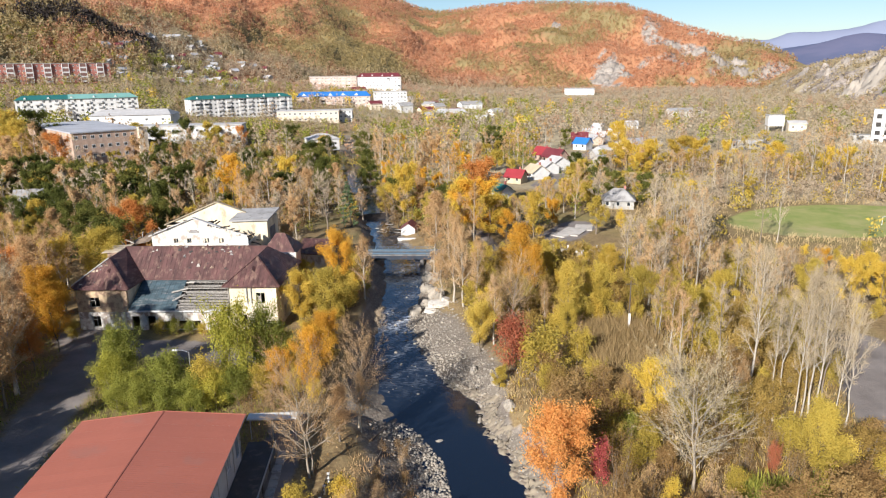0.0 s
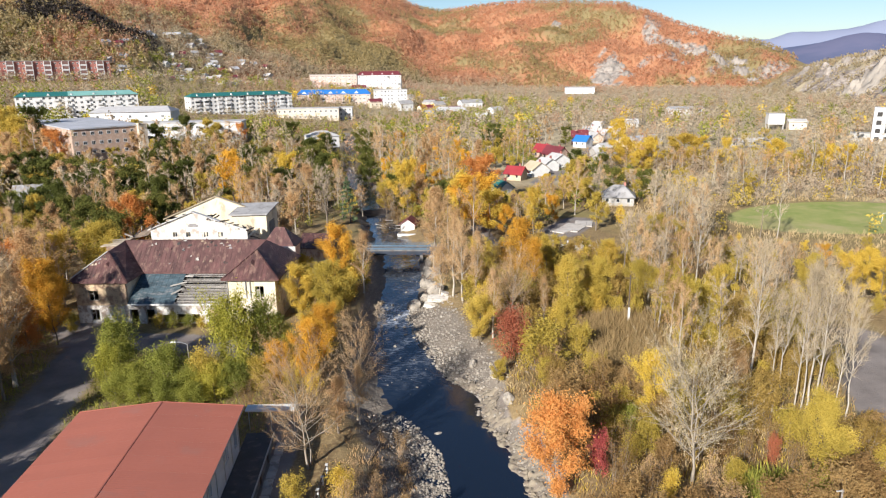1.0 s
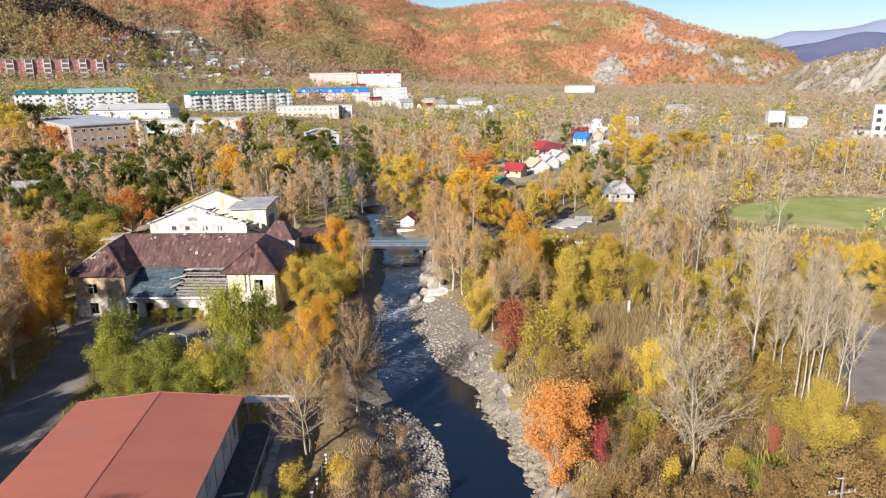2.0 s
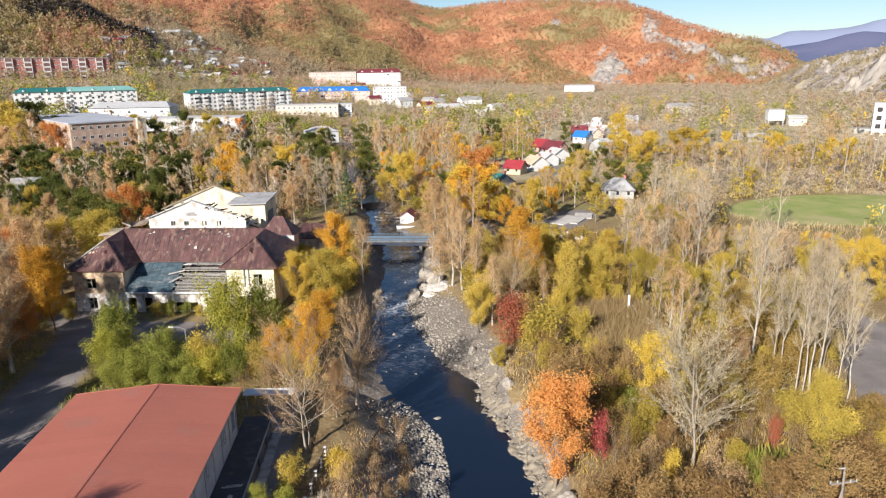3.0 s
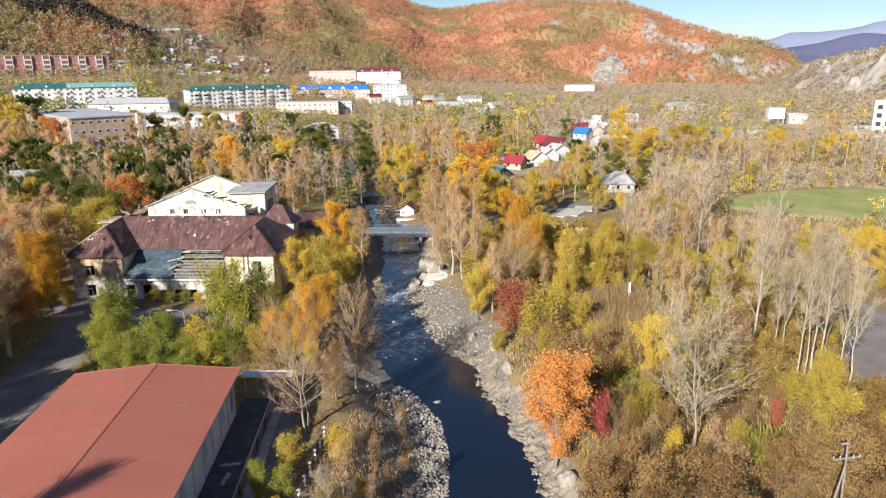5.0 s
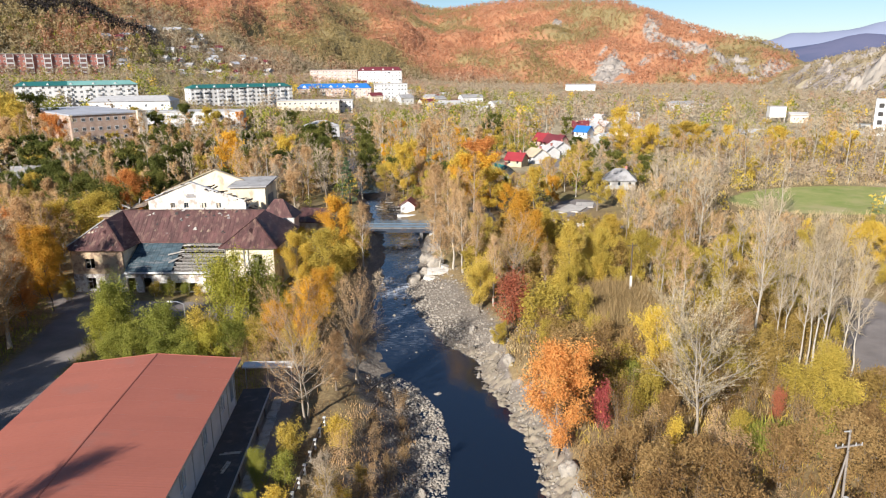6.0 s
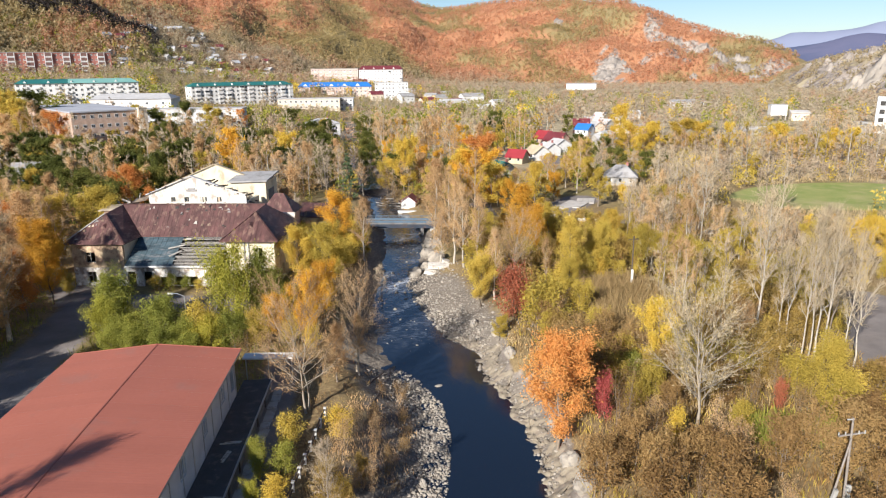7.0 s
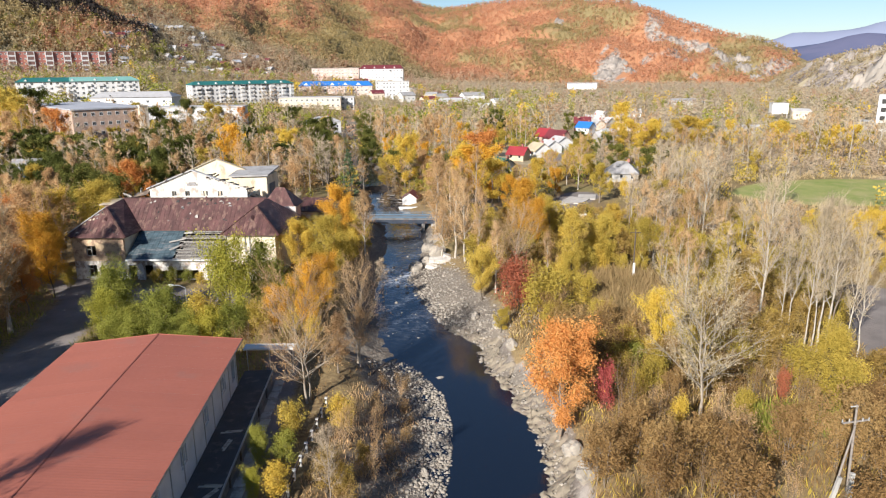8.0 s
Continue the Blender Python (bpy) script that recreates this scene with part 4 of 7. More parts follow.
def red_shed():
    turn = 5.3
    # origin: far right corner of the eaves, x to the left half across, y back towards the near end
    shed = thing("long_shed", -22.5, 65.6, 0, turn, "long grey shed with a shallow brick red ribbed roof", "building")
    W, LEN, E, RZ = 16.7, 46.0, 6.1, 6.9
    wside, wfar = 0.7, 0.5
    gz = -0.7
    hol = []
    for i in range(6):
        y = 4.4 + i * 6.2
        hol.append((y, y + 1.5, 3.0, 4.6))
    hol.append((0.9, 2.1, 2.4, 4.6))
    side = pierced(LEN - 2 * wfar, E - 0.15, 0.3, hol, gz).mesh("side_wall", "grey_siding")
    part("side_wall", side, shed, "grey ribbed siding wall", pose(-wside, -wfar, 0, 0, 0, -90) @ Matrix.Diagonal((1, -1, 1, 1)))
    for h in hol[:-1]:
        b = Build().box(0, 0.06, 0, 1.5, 0, 0.08).box(0, 0.06, 0, 1.5, 1.52, 1.6).box(0, 0.06, 0, 0.08, 0.08, 1.52).box(0, 0.06, 1.42, 1.5, 0.08, 1.52).box(0, 0.06, 0.71, 0.79, 0.08, 1.52).box(0.02, 0.04, 0.08, 1.42, 0.08, 1.52, 1)
        part("window", b.mesh("window", "white_paint", "pale_glass"), shed, "white framed double window", pose(-wside - 0.18, -wfar - h[1], h[2]))
    # wall ribs and posts
    for i in range(16):
        y = -wfar - 0.4 - i * 2.9
        part("wall_rib", Build().box(-wside + 0.002, -wside + 0.07, y - 0.06, y + 0.06, gz, E - 0.35).mesh("wall_rib", "galvanised"), shed)
    part("side_wall", Build().box(-W + wside, -W + wside + 0.3, -LEN + wfar, -wfar, gz, E - 0.15).mesh("side_wall", "grey_siding"), shed)
    for y in (-wfar, -LEN + wfar):
        b = Build()
        pts = [(-W + wside + 0.3, gz), (-wside - 0.3, gz), (-wside - 0.3, E - 0.15), (-W / 2, RZ - 0.15), (-W + wside + 0.3, E - 0.15)]
        b.add([(x, y - 0.15, z) for x, z in pts] + [(x, y + 0.15, z) for x, z in pts], [(0, 1, 2, 3, 4), (9, 8, 7, 6, 5)] + [(i, i + 5, (i + 1) % 5 + 5, (i + 1) % 5) for i in range(5)])
        part("gable_wall", b.mesh("gable_wall", "grey_siding"), shed)
    # roof sheets, one after another along both slopes
    half = W / 2
    sw = 1.24
    right = ribbed_sheet(sw, -half, RZ - E)
    left = ribbed_sheet(sw, half, RZ - E)
    mr, ml = right.mesh("roof_sheet", "red_roof"), left.mesh("roof_sheet", "red_roof")
    n = int(LEN / sw)
    for i in range(n):
        y = -(i + 1) * sw
        part("roof_sheet", mr, shed, "", pose(0, y, E + 0.003 * (i % 2)))
        part("roof_sheet", ml, shed, "", pose(-W, y, E + 0.003 * (i % 2)))
    part("ridge_cap", Build().slab([(-half - 0.11, -n * sw, RZ + 0.03), (-half, -n * sw, RZ + 0.05), (-half, 0, RZ + 0.05), (-half - 0.11, 0, RZ + 0.03)], 0.03).slab([(-half, -n * sw, RZ + 0.05), (-half + 0.11, -n * sw, RZ + 0.03), (-half + 0.11, 0, RZ + 0.03), (-half, 0, RZ + 0.05)], 0.03).mesh("ridge_cap", "ridge_red"), shed, "dark red ridge cap")
    part("fascia", Build().box(-0.06, 0.02, -n * sw, 0, E - 0.22, E - 0.01).mesh("fascia", "galvanised"), shed)
    part("fascia", Build().box(-W - 0.02, -W + 0.06, -n * sw, 0, E - 0.2, E - 0.01).mesh("fascia", "galvanised"), shed)
    for s in (-1, 1):
        part("verge", Build().beam((-half, 0.03, RZ), (-half + s * half, 0.03, E), 0.05, 0.1).mesh("verge", "ridge_red"), shed)
    part("soffit", Build().slab([(-W + 0.07, -n * sw, E - 0.16), (-0.07, -n * sw, E - 0.16), (-0.07, -0.05, E - 0.16), (-W + 0.07, -0.05, E - 0.16)], 0.03).mesh("soffit", "grey_siding"), shed)

    # low flat-roofed annex along the side
    annex = thing("flat_roof_annex", -22.5, 65.6, 0, turn, "low annex with a dark flat roof and dark walls", "building")
    part("roof", Build().box(-0.68, 2.25, -42, 2.6, 1.2, 1.38).mesh("roof", "asphalt_old"), annex, "dark bitumen flat roof")
    part("wall", Build().box(2.0, 2.15, -41.8, 2.4, -0.9, 1.2).mesh("wall", "concrete_dark"), annex)
    part("end_wall", Build().box(-0.68, 2.0, 2.25, 2.4, -0.9, 1.2).mesh("end_wall", "concrete_dark"), annex)
    part("edging", Build().box(2.25, 2.33, -42, 2.6, 1.22, 1.46).mesh("edging", "galvanised"), annex, "grey metal roof edging")
    for i in range(11):
        part("pilaster", Build().box(2.152, 2.26, -1.2 - i * 3.9, -0.95 - i * 3.9, -0.9, 1.2).mesh("pilaster", "dark_wood"), annex)
    for i, (x, y, a) in enumerate(((0.9, -10.4, 4), (1.2, -18.6, -3), (0.7, -27.0, 8), (1.5, -19.8, 60), (1.1, -12.6, 80))):
        part("loose_plank", Build().box(-0.9, 0.9, -0.1, 0.1, 0, 0.05).box(-0.5, 1.0, 0.16, 0.3, 0, 0.05).mesh("loose_plank", "weathered_wood"), annex, "", pose(x, y, 1.385, 0, 0, a))
    part("step_seam", Build().box(-0.6, 2.2, -23.2, -23.0, 1.38, 1.44).mesh("step_seam", "galvanised"), annex)
    for i in range(30):
        t = thing("kerb_slab", -22.5, 65.6, 0, turn, "worn grey concrete slab beside the annex", "slab", "slabs beside the annex")
        t.matrix_basis = pose(-22.5, 65.6, 0, 0, 0, turn) @ pose(2.95 + 0.06 * math.sin(i * 2.3), 2 - i * 1.4, -0.1 + 0.02 * math.sin(i * 3.1), 0, 0, 2 * math.sin(i * 1.7))
        part("slab", Build().box(-0.5, 0.5, -0.67, 0.67, -0.4, 0.2, taper=0.03).mesh("slab", "concrete"), t)
    # pale canopy beam at the far corner
    c = thing("gate_canopy", -24.2, 70.4, -0.4, 3, "narrow white flat canopy on thin posts", "canopy")
    part("roof", Build().slab([(0, 0, 3.3), (5.6, 0, 3.3), (5.6, 1.2, 3.4), (0, 1.2, 3.4)], 0.18).mesh("roof", "white_paint"), c)
    for x in (0.2, 2.7, 5.3):
        part("post", Build().pipe((x, 0.6, 0), (x, 0.6, 3.15), 0.06).mesh("post", "galvanised"), c)


red_shed()


# ---- bridge, hut and concrete by the river ----
def bridge():
    b = thing("footbridge", -20.6, 149.6, 0, -1, "blue painted steel bridge over the river", "bridge")
    L = 15.4
    part("deck", Build().box(-1.5, L + 1.5, 0, 3.0, -0.15, 0.15).mesh("deck", "concrete_dark"), b, "grey concrete deck")
    for y in (0.05, 2.75):
        part("girder", Build().box(-1, L + 1, y, y + 0.2, -0.95, -0.15).box(-1, L + 1, y - 0.08, y + 0.28, -1.0, -0.92).mesh("girder", "girder_shade"), b, "blue painted steel girder darkened for the shade below the deck")
    for y in (0.02, 2.92):
        for z in (0.6, 0.9, 1.2):
            part("rail", Build().box(-1, L + 1, y, y + 0.06, z - 0.03, z + 0.03).mesh("rail", "steel_blue"), b)
        for i in range(12):
            part("post", Build().box(-0.8 + i * 1.5, -0.72 + i * 1.5, y, y + 0.07, 0.15, 1.25).mesh("post", "steel_blue"), b)
        part("panel", Build().box(-1, L + 1, y + 0.02, y + 0.04, 0.2, 0.55).mesh("panel", "steel_blue"), b)
    part("abutment", Build().box(-3, -0.2, -0.6, 3.6, -4.2, -0.16).mesh("abutment", "concrete"), b)
    part("abutment", Build().box(L - 2.0, L + 3, -0.6, 3.6, -4.2, -1.02).box(L + 0.5, L + 3, -0.6, 3.6, -1.02, -0.16).mesh("abutment", "concrete"), b)
    part("pier", Build().box(L - 4.2, L - 3.5, 0.2, 2.8, -4.2, -1.0).mesh("pier", "concrete_dark"), b)


bridge()


def end_walls(t, w, d, h, peak, wall):
    """Both end walls of a house, up into the gable."""
    for sx in (-1, 1):
        a, c = sx * w / 2, sx * (w / 2 - 0.3)
        lo, hi = min(a, c), max(a, c)
        p = [(-d / 2 + 0.3, -0.8), (d / 2, -0.8), (d / 2, h), (0, h + peak), (-d / 2 + 0.3, h)]
        b = Build().add([(lo, yy, zz) for yy, zz in p] + [(hi, yy, zz) for yy, zz in p], [(4, 3, 2, 1, 0), (5, 6, 7, 8, 9)] + [(i, (i + 1) % 5, (i + 1) % 5 + 5, i + 5) for i in range(5)])
        part("end_wall", b.mesh("end_wall", wall), t)


def cottage(name, x, y, w, d, h, rise, wall, roof, turn, label, windows=2, hip=False, z=None, chimney=True, group=""):
    z = float(ground_z(x, y)) if z is None else z
    t = thing(name, x, y, z, turn, label, "house", group)
    holes = [((i + 0.5) * w / windows - 0.5, (i + 0.5) * w / windows + 0.5, h * 0.38, h * 0.38 + 1.25) for i in range(windows)]
    part("front_wall", pierced(w, h, 0.3, holes, -0.8).mesh("front_wall", wall), t, "", pose(-w / 2, -d / 2, 0))
    end_walls(t, w, d, h, 0 if hip else rise, wall)
    part("back_wall", Build().box(-w / 2 + 0.3, w / 2 - 0.3, d / 2 - 0.3, d / 2, -0.8, h).mesh("back_wall", wall), t)
    o = 0.5
    e = h - 0.12
    if hip:
        r = Build().add([(-w / 2 - o, -d / 2 - o, e), (w / 2 + o, -d / 2 - o, e), (w / 2 + o, d / 2 + o, e), (-w / 2 - o, d / 2 + o, e), (-w * 0.16, 0, h + rise), (w * 0.16, 0, h + rise)],
                        [(0, 1, 5, 4), (1, 2, 5), (2, 3, 4, 5), (3, 0, 4), (3, 2, 1, 0)])
        part("roof", r.mesh("roof", roof), t)
    else:
        part("roof_slope", Build().slab([(-w / 2 - o, -d / 2 - o, e - 0.25), (w / 2 + o, -d / 2 - o, e - 0.25), (w / 2 + o, 0, h + rise + 0.1), (-w / 2 - o, 0, h + rise + 0.1)], 0.14).mesh("roof_slope", roof), t)
        part("roof_slope", Build().slab([(-w / 2 - o, 0, h + rise + 0.1), (w / 2 + o, 0, h + rise + 0.1), (w / 2 + o, d / 2 + o, e - 0.25), (-w / 2 - o, d / 2 + o, e - 0.25)], 0.14).mesh("roof_slope", roof), t)
    for a, c, zz, z1 in holes:
        b = Build().box(0, c - a, 0, 0.06, 0, 0.1).box(0, c - a, 0, 0.06, z1 - zz - 0.1, z1 - zz).box(0, 0.1, 0, 0.06, 0.1, z1 - zz - 0.1).box(c - a - 0.1, c - a, 0, 0.06, 0.1, z1 - zz - 0.1).box(0.1, c - a - 0.1, 0.03, 0.05, 0.1, z1 - zz - 0.1, 1)
        part("window", b.mesh("window", "white_paint", "window_glass"), t, "", pose(-w / 2 + a, -d / 2 + 0.12, zz))
    if chimney:
        part("chimney", Build().box(-0.3, 0.3, -0.3, 0.3, 0, 1.6).box(-0.38, 0.38, -0.38, 0.38, 1.6, 1.75).mesh("chimney", "brick_red"), t, "", pose(w * 0.2, d * 0.12, h + rise * 0.6))
    return t


cottage("river_hut", -14.2, 181.5, 4.2, 3.8, 2.9, 1.2, "white_paint", "maroon_roof", 82, "small white hut with a dark red roof by the bridge", 1, z=-3.5, chimney=False)
_w = thing("retaining_wall", -13.6, 174.5, -4.2, 0, "stepped white concrete retaining wall below the hut", "wall")
part("wall", Build().box(-3.2, 4.5, 0, 0.5, 0, 1.7).box(-1.0, 4.5, -1.6, -0.02, 0, 1.0).mesh("wall", "plaster_white"), _w)
part("coping", Build().box(-3.3, 4.6, -0.1, 0.6, 1.7, 1.85).mesh("coping", "white_paint"), _w)
_w = thing("timber_weir", -29, 200, -3.6, 14, "dark timber weir across the river", "weir")
for _i in range(9):
    part("beam", Build().box(-7.5, 8.5, _i * 0.25, _i * 0.25 + 0.22, 0, 1.0 + 0.12 * _i).mesh("beam", "blackish_wood"), _w)
_w = thing("driftwood_heap", -21.0, 184, -3.2, 0, "brown heap of driftwood and broken planks above the bridge", "wood pile")
_rw = random.Random(17)
for _i in range(46):
    _p = Vector((_rw.gauss(0, 3.0), _rw.gauss(0, 3.6), _rw.random() * 1.5))
    _q = _p + Vector((_rw.uniform(-2.4, 2.4), _rw.uniform(-1.2, 1.2), _rw.uniform(-0.3, 0.6)))
    part("log", Build().pipe(_p, _q, _rw.uniform(0.09, 0.2), _rw.uniform(0.06, 0.12), 6).mesh("log", _rw.choice(["dark_wood", "blackish_wood", "weathered_wood", "dark_wood"])), _w)
_c = cottage
_c("cottage", 12.5, 218, 7.2, 5.6, 2.6, 1.9, "white_paint", "green_roof", -62, "white cottage with a dark teal roof", 2)
_c("cottage", 19.5, 247, 6.4, 5.6, 2.6, 2.2, "tan_roof", "bright_red_roof", -30, "cottage with a bright red steep roof", 2)
_c("cottage", 27.5, 256, 6.4, 7.2, 2.9, 2.3, "white_paint", "tan_roof", -62, "white cottage with a pale yellow roof", 2)
_c("cottage", 33.0, 268, 6.4, 7.2, 2.9, 2.0, "white_paint", "pale_roof", -62, "white cottage with a pale grey roof", 2)
_c("cottage", 38.5, 279, 6.4, 8.0, 3.1, 2.2, "white_paint", "pale_roof", -62, "white cottage with a pale grey roof", 2)
_c("cottage", 40.0, 297, 8.8, 7.2, 3.1, 3.0, "brick_wall", "maroon_roof", -48, "large cottage with a steep dark red roof", 3)
_c("cottage", 36.0, 306, 7.2, 6.4, 3.1, 2.9, "brick_wall", "bright_red_roof", -48, "cottage with a red roof beside a dark red one", 2)
_c("cottage", 60.0, 345, 7.2, 6.4, 3.4, 2.4, "white_paint", "blue_roof", -40, "cottage with a bright blue roof", 2)
_c("cottage", 61.0, 361, 8.0, 6.4, 4.0, 3.0, "brick_red", "maroon_roof", -10, "brick red cottage with a red roof", 2)
for _x, _y, _l in ((70, 368, "white"), (78, 384, "white"), (88, 400, "white"), (74, 404, "white"), (97, 428, "white"), (86, 438, "white"), (110, 455, "white")):
    _c("cottage", _x, _y, 7.4, 6.6, 2.9, 2.2, "concrete" if _x % 3 == 0 else "apartment_cream" if _x % 3 == 1 else "white_paint", "slate_pale" if _x % 2 else "pale_roof", -70 + (_x % 7) * 14, "pale cottage with a grey sheet roof", 2)
_c("row_house", 87, 346, 26, 9, 3.0, 2.2, "apartment_cream", "slate_pale", 38, "long low white house with a pale roof", 5)
_c("small_shed", 62, 310, 8, 6, 2.6, 1.6, "weathered_wood", "pale_roof", 20, "low grey shed with a pale roof", 1, chimney=False)
_c("small_shed", 67, 325, 9, 6, 2.6, 1.6, "white_paint", "pale_roof", 35, "low pale shed with a pale roof", 1, chimney=False)
_c("small_shed", 60, 290, 9, 7, 2.6, 1.6, "weathered_wood", "slate_roof", 30, "low grey shed with a slate roof", 1, chimney=False)
_c("hip_roof_house", 46.2, 202, 9.0, 8, 2.6, 3.0, "concrete", "slate_roof", -12, "pale grey house with a hipped slate roof", 3, True)
_c("large_house", -71, 348, 15, 11, 5.0, 2.4, "apartment_white", "pale_roof", 26, "two storey pale house with a light roof", 4, True)
_c("grey_house", -124, 196, 12, 9, 5.0, 2.4, "steel_blue", "slate_roof", 20, "blue grey house half hidden by trees", 3)
_c("flat_shed", 140, 345, 20, 8, 2.8, 1.0, "concrete", "pale_roof", 4, "long low pale shed beyond the field", 4, chimney=False)
_c("long_shed_far", 174, 551, 26, 12, 5, 2.0, "apartment_white", "slate_roof", 6, "long grey shed on the valley floor", 5, chimney=False)
_c("warehouse", 162, 976, 40, 20, 8, 1.2, "white_paint", "pale_roof", -8, "long white warehouse at the foot of the hill", 6, chimney=False)
_rng = random.Random(11)
for _i in range(84):
    _a, _r = radians(_rng.uniform(-27, -15.5)), _rng.uniform(715, 890)
    _x, _y = _r * math.sin(_a), _r * math.cos(_a)
    _c("hillside_house", _x, _y, _rng.uniform(6.5, 9.5), _rng.uniform(6, 8), 3.2, 2.2, _rng.choice(["white_paint", "apartment_cream", "weathered_wood", "weathered_wood", "concrete"]), _rng.choice(["pale_roof", "slate_roof", "slate_pale", "slate_pale", "slate_roof", "slate_roof", "maroon_roof"]),
       _rng.uniform(-40, 60), "small house among gardens at the hill's foot", 2, False, None, False, "houses at the hill's foot")
for _i in range(16):
    _a, _r = radians(_rng.uniform(-9, 3)), _rng.uniform(480, 760)
    _x, _y = _r * math.sin(_a), _r * math.cos(_a)
    _c("town_house", _x, _y, _rng.uniform(9, 15), _rng.uniform(8, 10), _rng.uniform(3.4, 6.5), 2.2, _rng.choice(["white_paint", "apartment_white", "apartment_cream"]), _rng.choice(["pale_roof", "slate_roof", "maroon_roof"]),
       _rng.uniform(-30, 50), "small pale house in the town", 3, False, None, False, "houses in the town")


FOOTPRINTS = []


def apartment(x, y, turn, L, D, top, storeys, wall, roof, label, cols, base=None, name="apartment_block", balconies=True, rise=2.2, end=None, pitched=False, big=1.0, stacks=False, repaired=0.0):
    """x, y: left front corner; top: height of the eaves above the plan's zero."""
    zc = float(ground_z(x + L / 2 * math.cos(radians(turn)), y + L / 2 * math.sin(radians(turn)))) if base is None else base
    t = thing(name, x, y, zc, turn, label, "building")
    H = top - zc
    FOOTPRINTS.append((x, y, radians(turn), L, D))
    sh = H / storeys
    part("wall", Build().box(0, L, 0, D, -3, H).mesh("wall", wall), t)
    if roof in ("flat", "pale_roof", "slate_pale") and not pitched:
        part("roof", Build().box(-0.4, L + 0.4, -0.4, D + 0.4, H, H + 0.5).mesh("roof", "slate_roof" if roof == "flat" else roof), t)
    else:
        r = Build().add([(-0.5, -0.6, H), (L + 0.5, -0.6, H), (L + 0.5, D + 0.6, H), (-0.5, D + 0.6, H), (3.5, D / 2, H + rise), (L - 3.5, D / 2, H + rise)],
                        [(0, 1, 5, 4), (1, 2, 5), (2, 3, 4, 5), (3, 0, 4), (3, 2, 1, 0)])
        part("roof", r.mesh("roof", roof), t)
        if repaired:
            a = L * repaired
            p = [(a, -0.68, H + 0.03), (L + 0.55, -0.68, H + 0.03), (L - 3.5, D / 2, H + rise + 0.06), (a, D / 2, H + rise + 0.06)]
            part("repaired_roof", Build().slab(p, 0.05).mesh("repaired_roof", "mint_roof"), t, "pale mint green sheet roofing")
        for i in range(0 if pitched else int(L / 11)):
            b = Build().add([(0, 0, 0), (1.6 * big, 0, 0), (0.8 * big, 0, 1.1 * min(big, 2)), (0.8 * big, 2.4 * min(big, 1.6), 1.0 * min(big, 2))], [(0, 1, 2), (1, 3, 2), (0, 2, 3)])
            part("dormer", b.mesh("dormer", "white_paint"), t, "", pose(4 + i * 11, 0.8, H + 0.4))
    cw = L / cols
    win = Build().box(0, 1.5, -0.05, 0.0, 0, 1.5).box(0.2, 0.68, -0.07, -0.05, 0.2, 1.3, 1).box(0.82, 1.3, -0.07, -0.05, 0.2, 1.3, 1).mesh("window", "white_paint", "window_glass")
    bal = Build().box(0, 2.6, -0.7, 0, -0.15, 0).box(0, 2.6, -0.75, -0.68, 0, 1.0).box(0, 0.06, -0.68, 0, 0, 1.0).box(2.54, 2.6, -0.68, 0, 0, 1.0)
    gl = Build().box(0, 2.6, -1.0, 0, -0.15, 1.0).box(0.06, 2.54, -0.96, 0, 1.0, 2.2, 1).box(0, 2.6, -1.0, 0, 2.2, 2.3)
    balm, glm = bal.mesh("balcony", "apartment_white"), gl.mesh("balcony", "apartment_white", "window_glass")
    rng = random.Random(int(L * 10))
    if stacks:
        for c in range(1, cols, 4):
            b = Build()
            for k in (0.0, 5.2):
                b.box(k, k + 0.5, -1.3, 0, -2, H)
            # open balcony fronts closed with brick that carries the inner shade
            for s in range(storeys):
                b.box(0.5, 5.2, -1.25, 0, s * sh - 0.1, s * sh + 1.15).box(0.5, 5.2, -1.1, 0, s * sh + 1.15, s * sh + sh - 0.1, 1)
            part("balcony_bay", b.mesh("balcony_bay", "apartment_white", "brick_shade"), t, "", pose(c * cw - 0.6, -0.004, 0))
    for s in range(storeys):
        for c in range(cols):
            if stacks and c % 4 in (1, 2):
                continue
            px, pz = c * cw + cw / 2 - 0.75, s * sh + sh * 0.34
            if balconies and not stacks and c % 5 in (1, 3) and s > 0:
                part("balcony", glm if rng.random() < 0.12 else balm, t, "", pose(c * cw + cw / 2 - 1.3, -0.004, s * sh + 0.15))
                if rng.random() < 0.5:
                    continue
                part("window", win, t, "", pose(px, -0.004, pz))
            else:
                part("window", win, t, "", pose(px, -0.004, pz))
    if end:
        for s in range(storeys):
            for k in (0.3, 0.7):
                part("window", win, t, "", pose(-0.004, D * k + 0.75, s * sh + sh * 0.34, 0, 0, -90))
    return t


_a = apartment
_a(-236, 363, 29, 60, 13, 26.5, 5, "apartment_white", "green_roof", "five storey white apartment block with a green and mint roof", 20, end=True, repaired=0.42)
_a(-171, 436, 37, 68, 13, 22.6, 5, "apartment_white", "green_roof", "five storey pale apartment block with a dark green roof", 24, end=True)
_a(-140, 588, 4, 62, 13, 17.5, 5, "apartment_pink", "blue_roof", "five storey pinkish apartment block with a blue roof", 18, base=3.0, rise=3.8, big=3.0)
_a(-75, 592, 8, 28, 13, 20.4, 6, "apartment_white", "pale_roof", "tall white apartment block with a flat roof", 10, base=2.0)
_a(-169, 776, 2, 52, 13, 31.5, 4, "apartment_pink", "flat", "four storey pink apartment block with a flat roof", 16, base=16)
_a(-116, 778, 2, 48, 13, 30.5, 4, "apartment_white", "maroon_roof", "four storey white apartment block with a dark red roof", 12, base=15, rise=4.2, big=1.8)
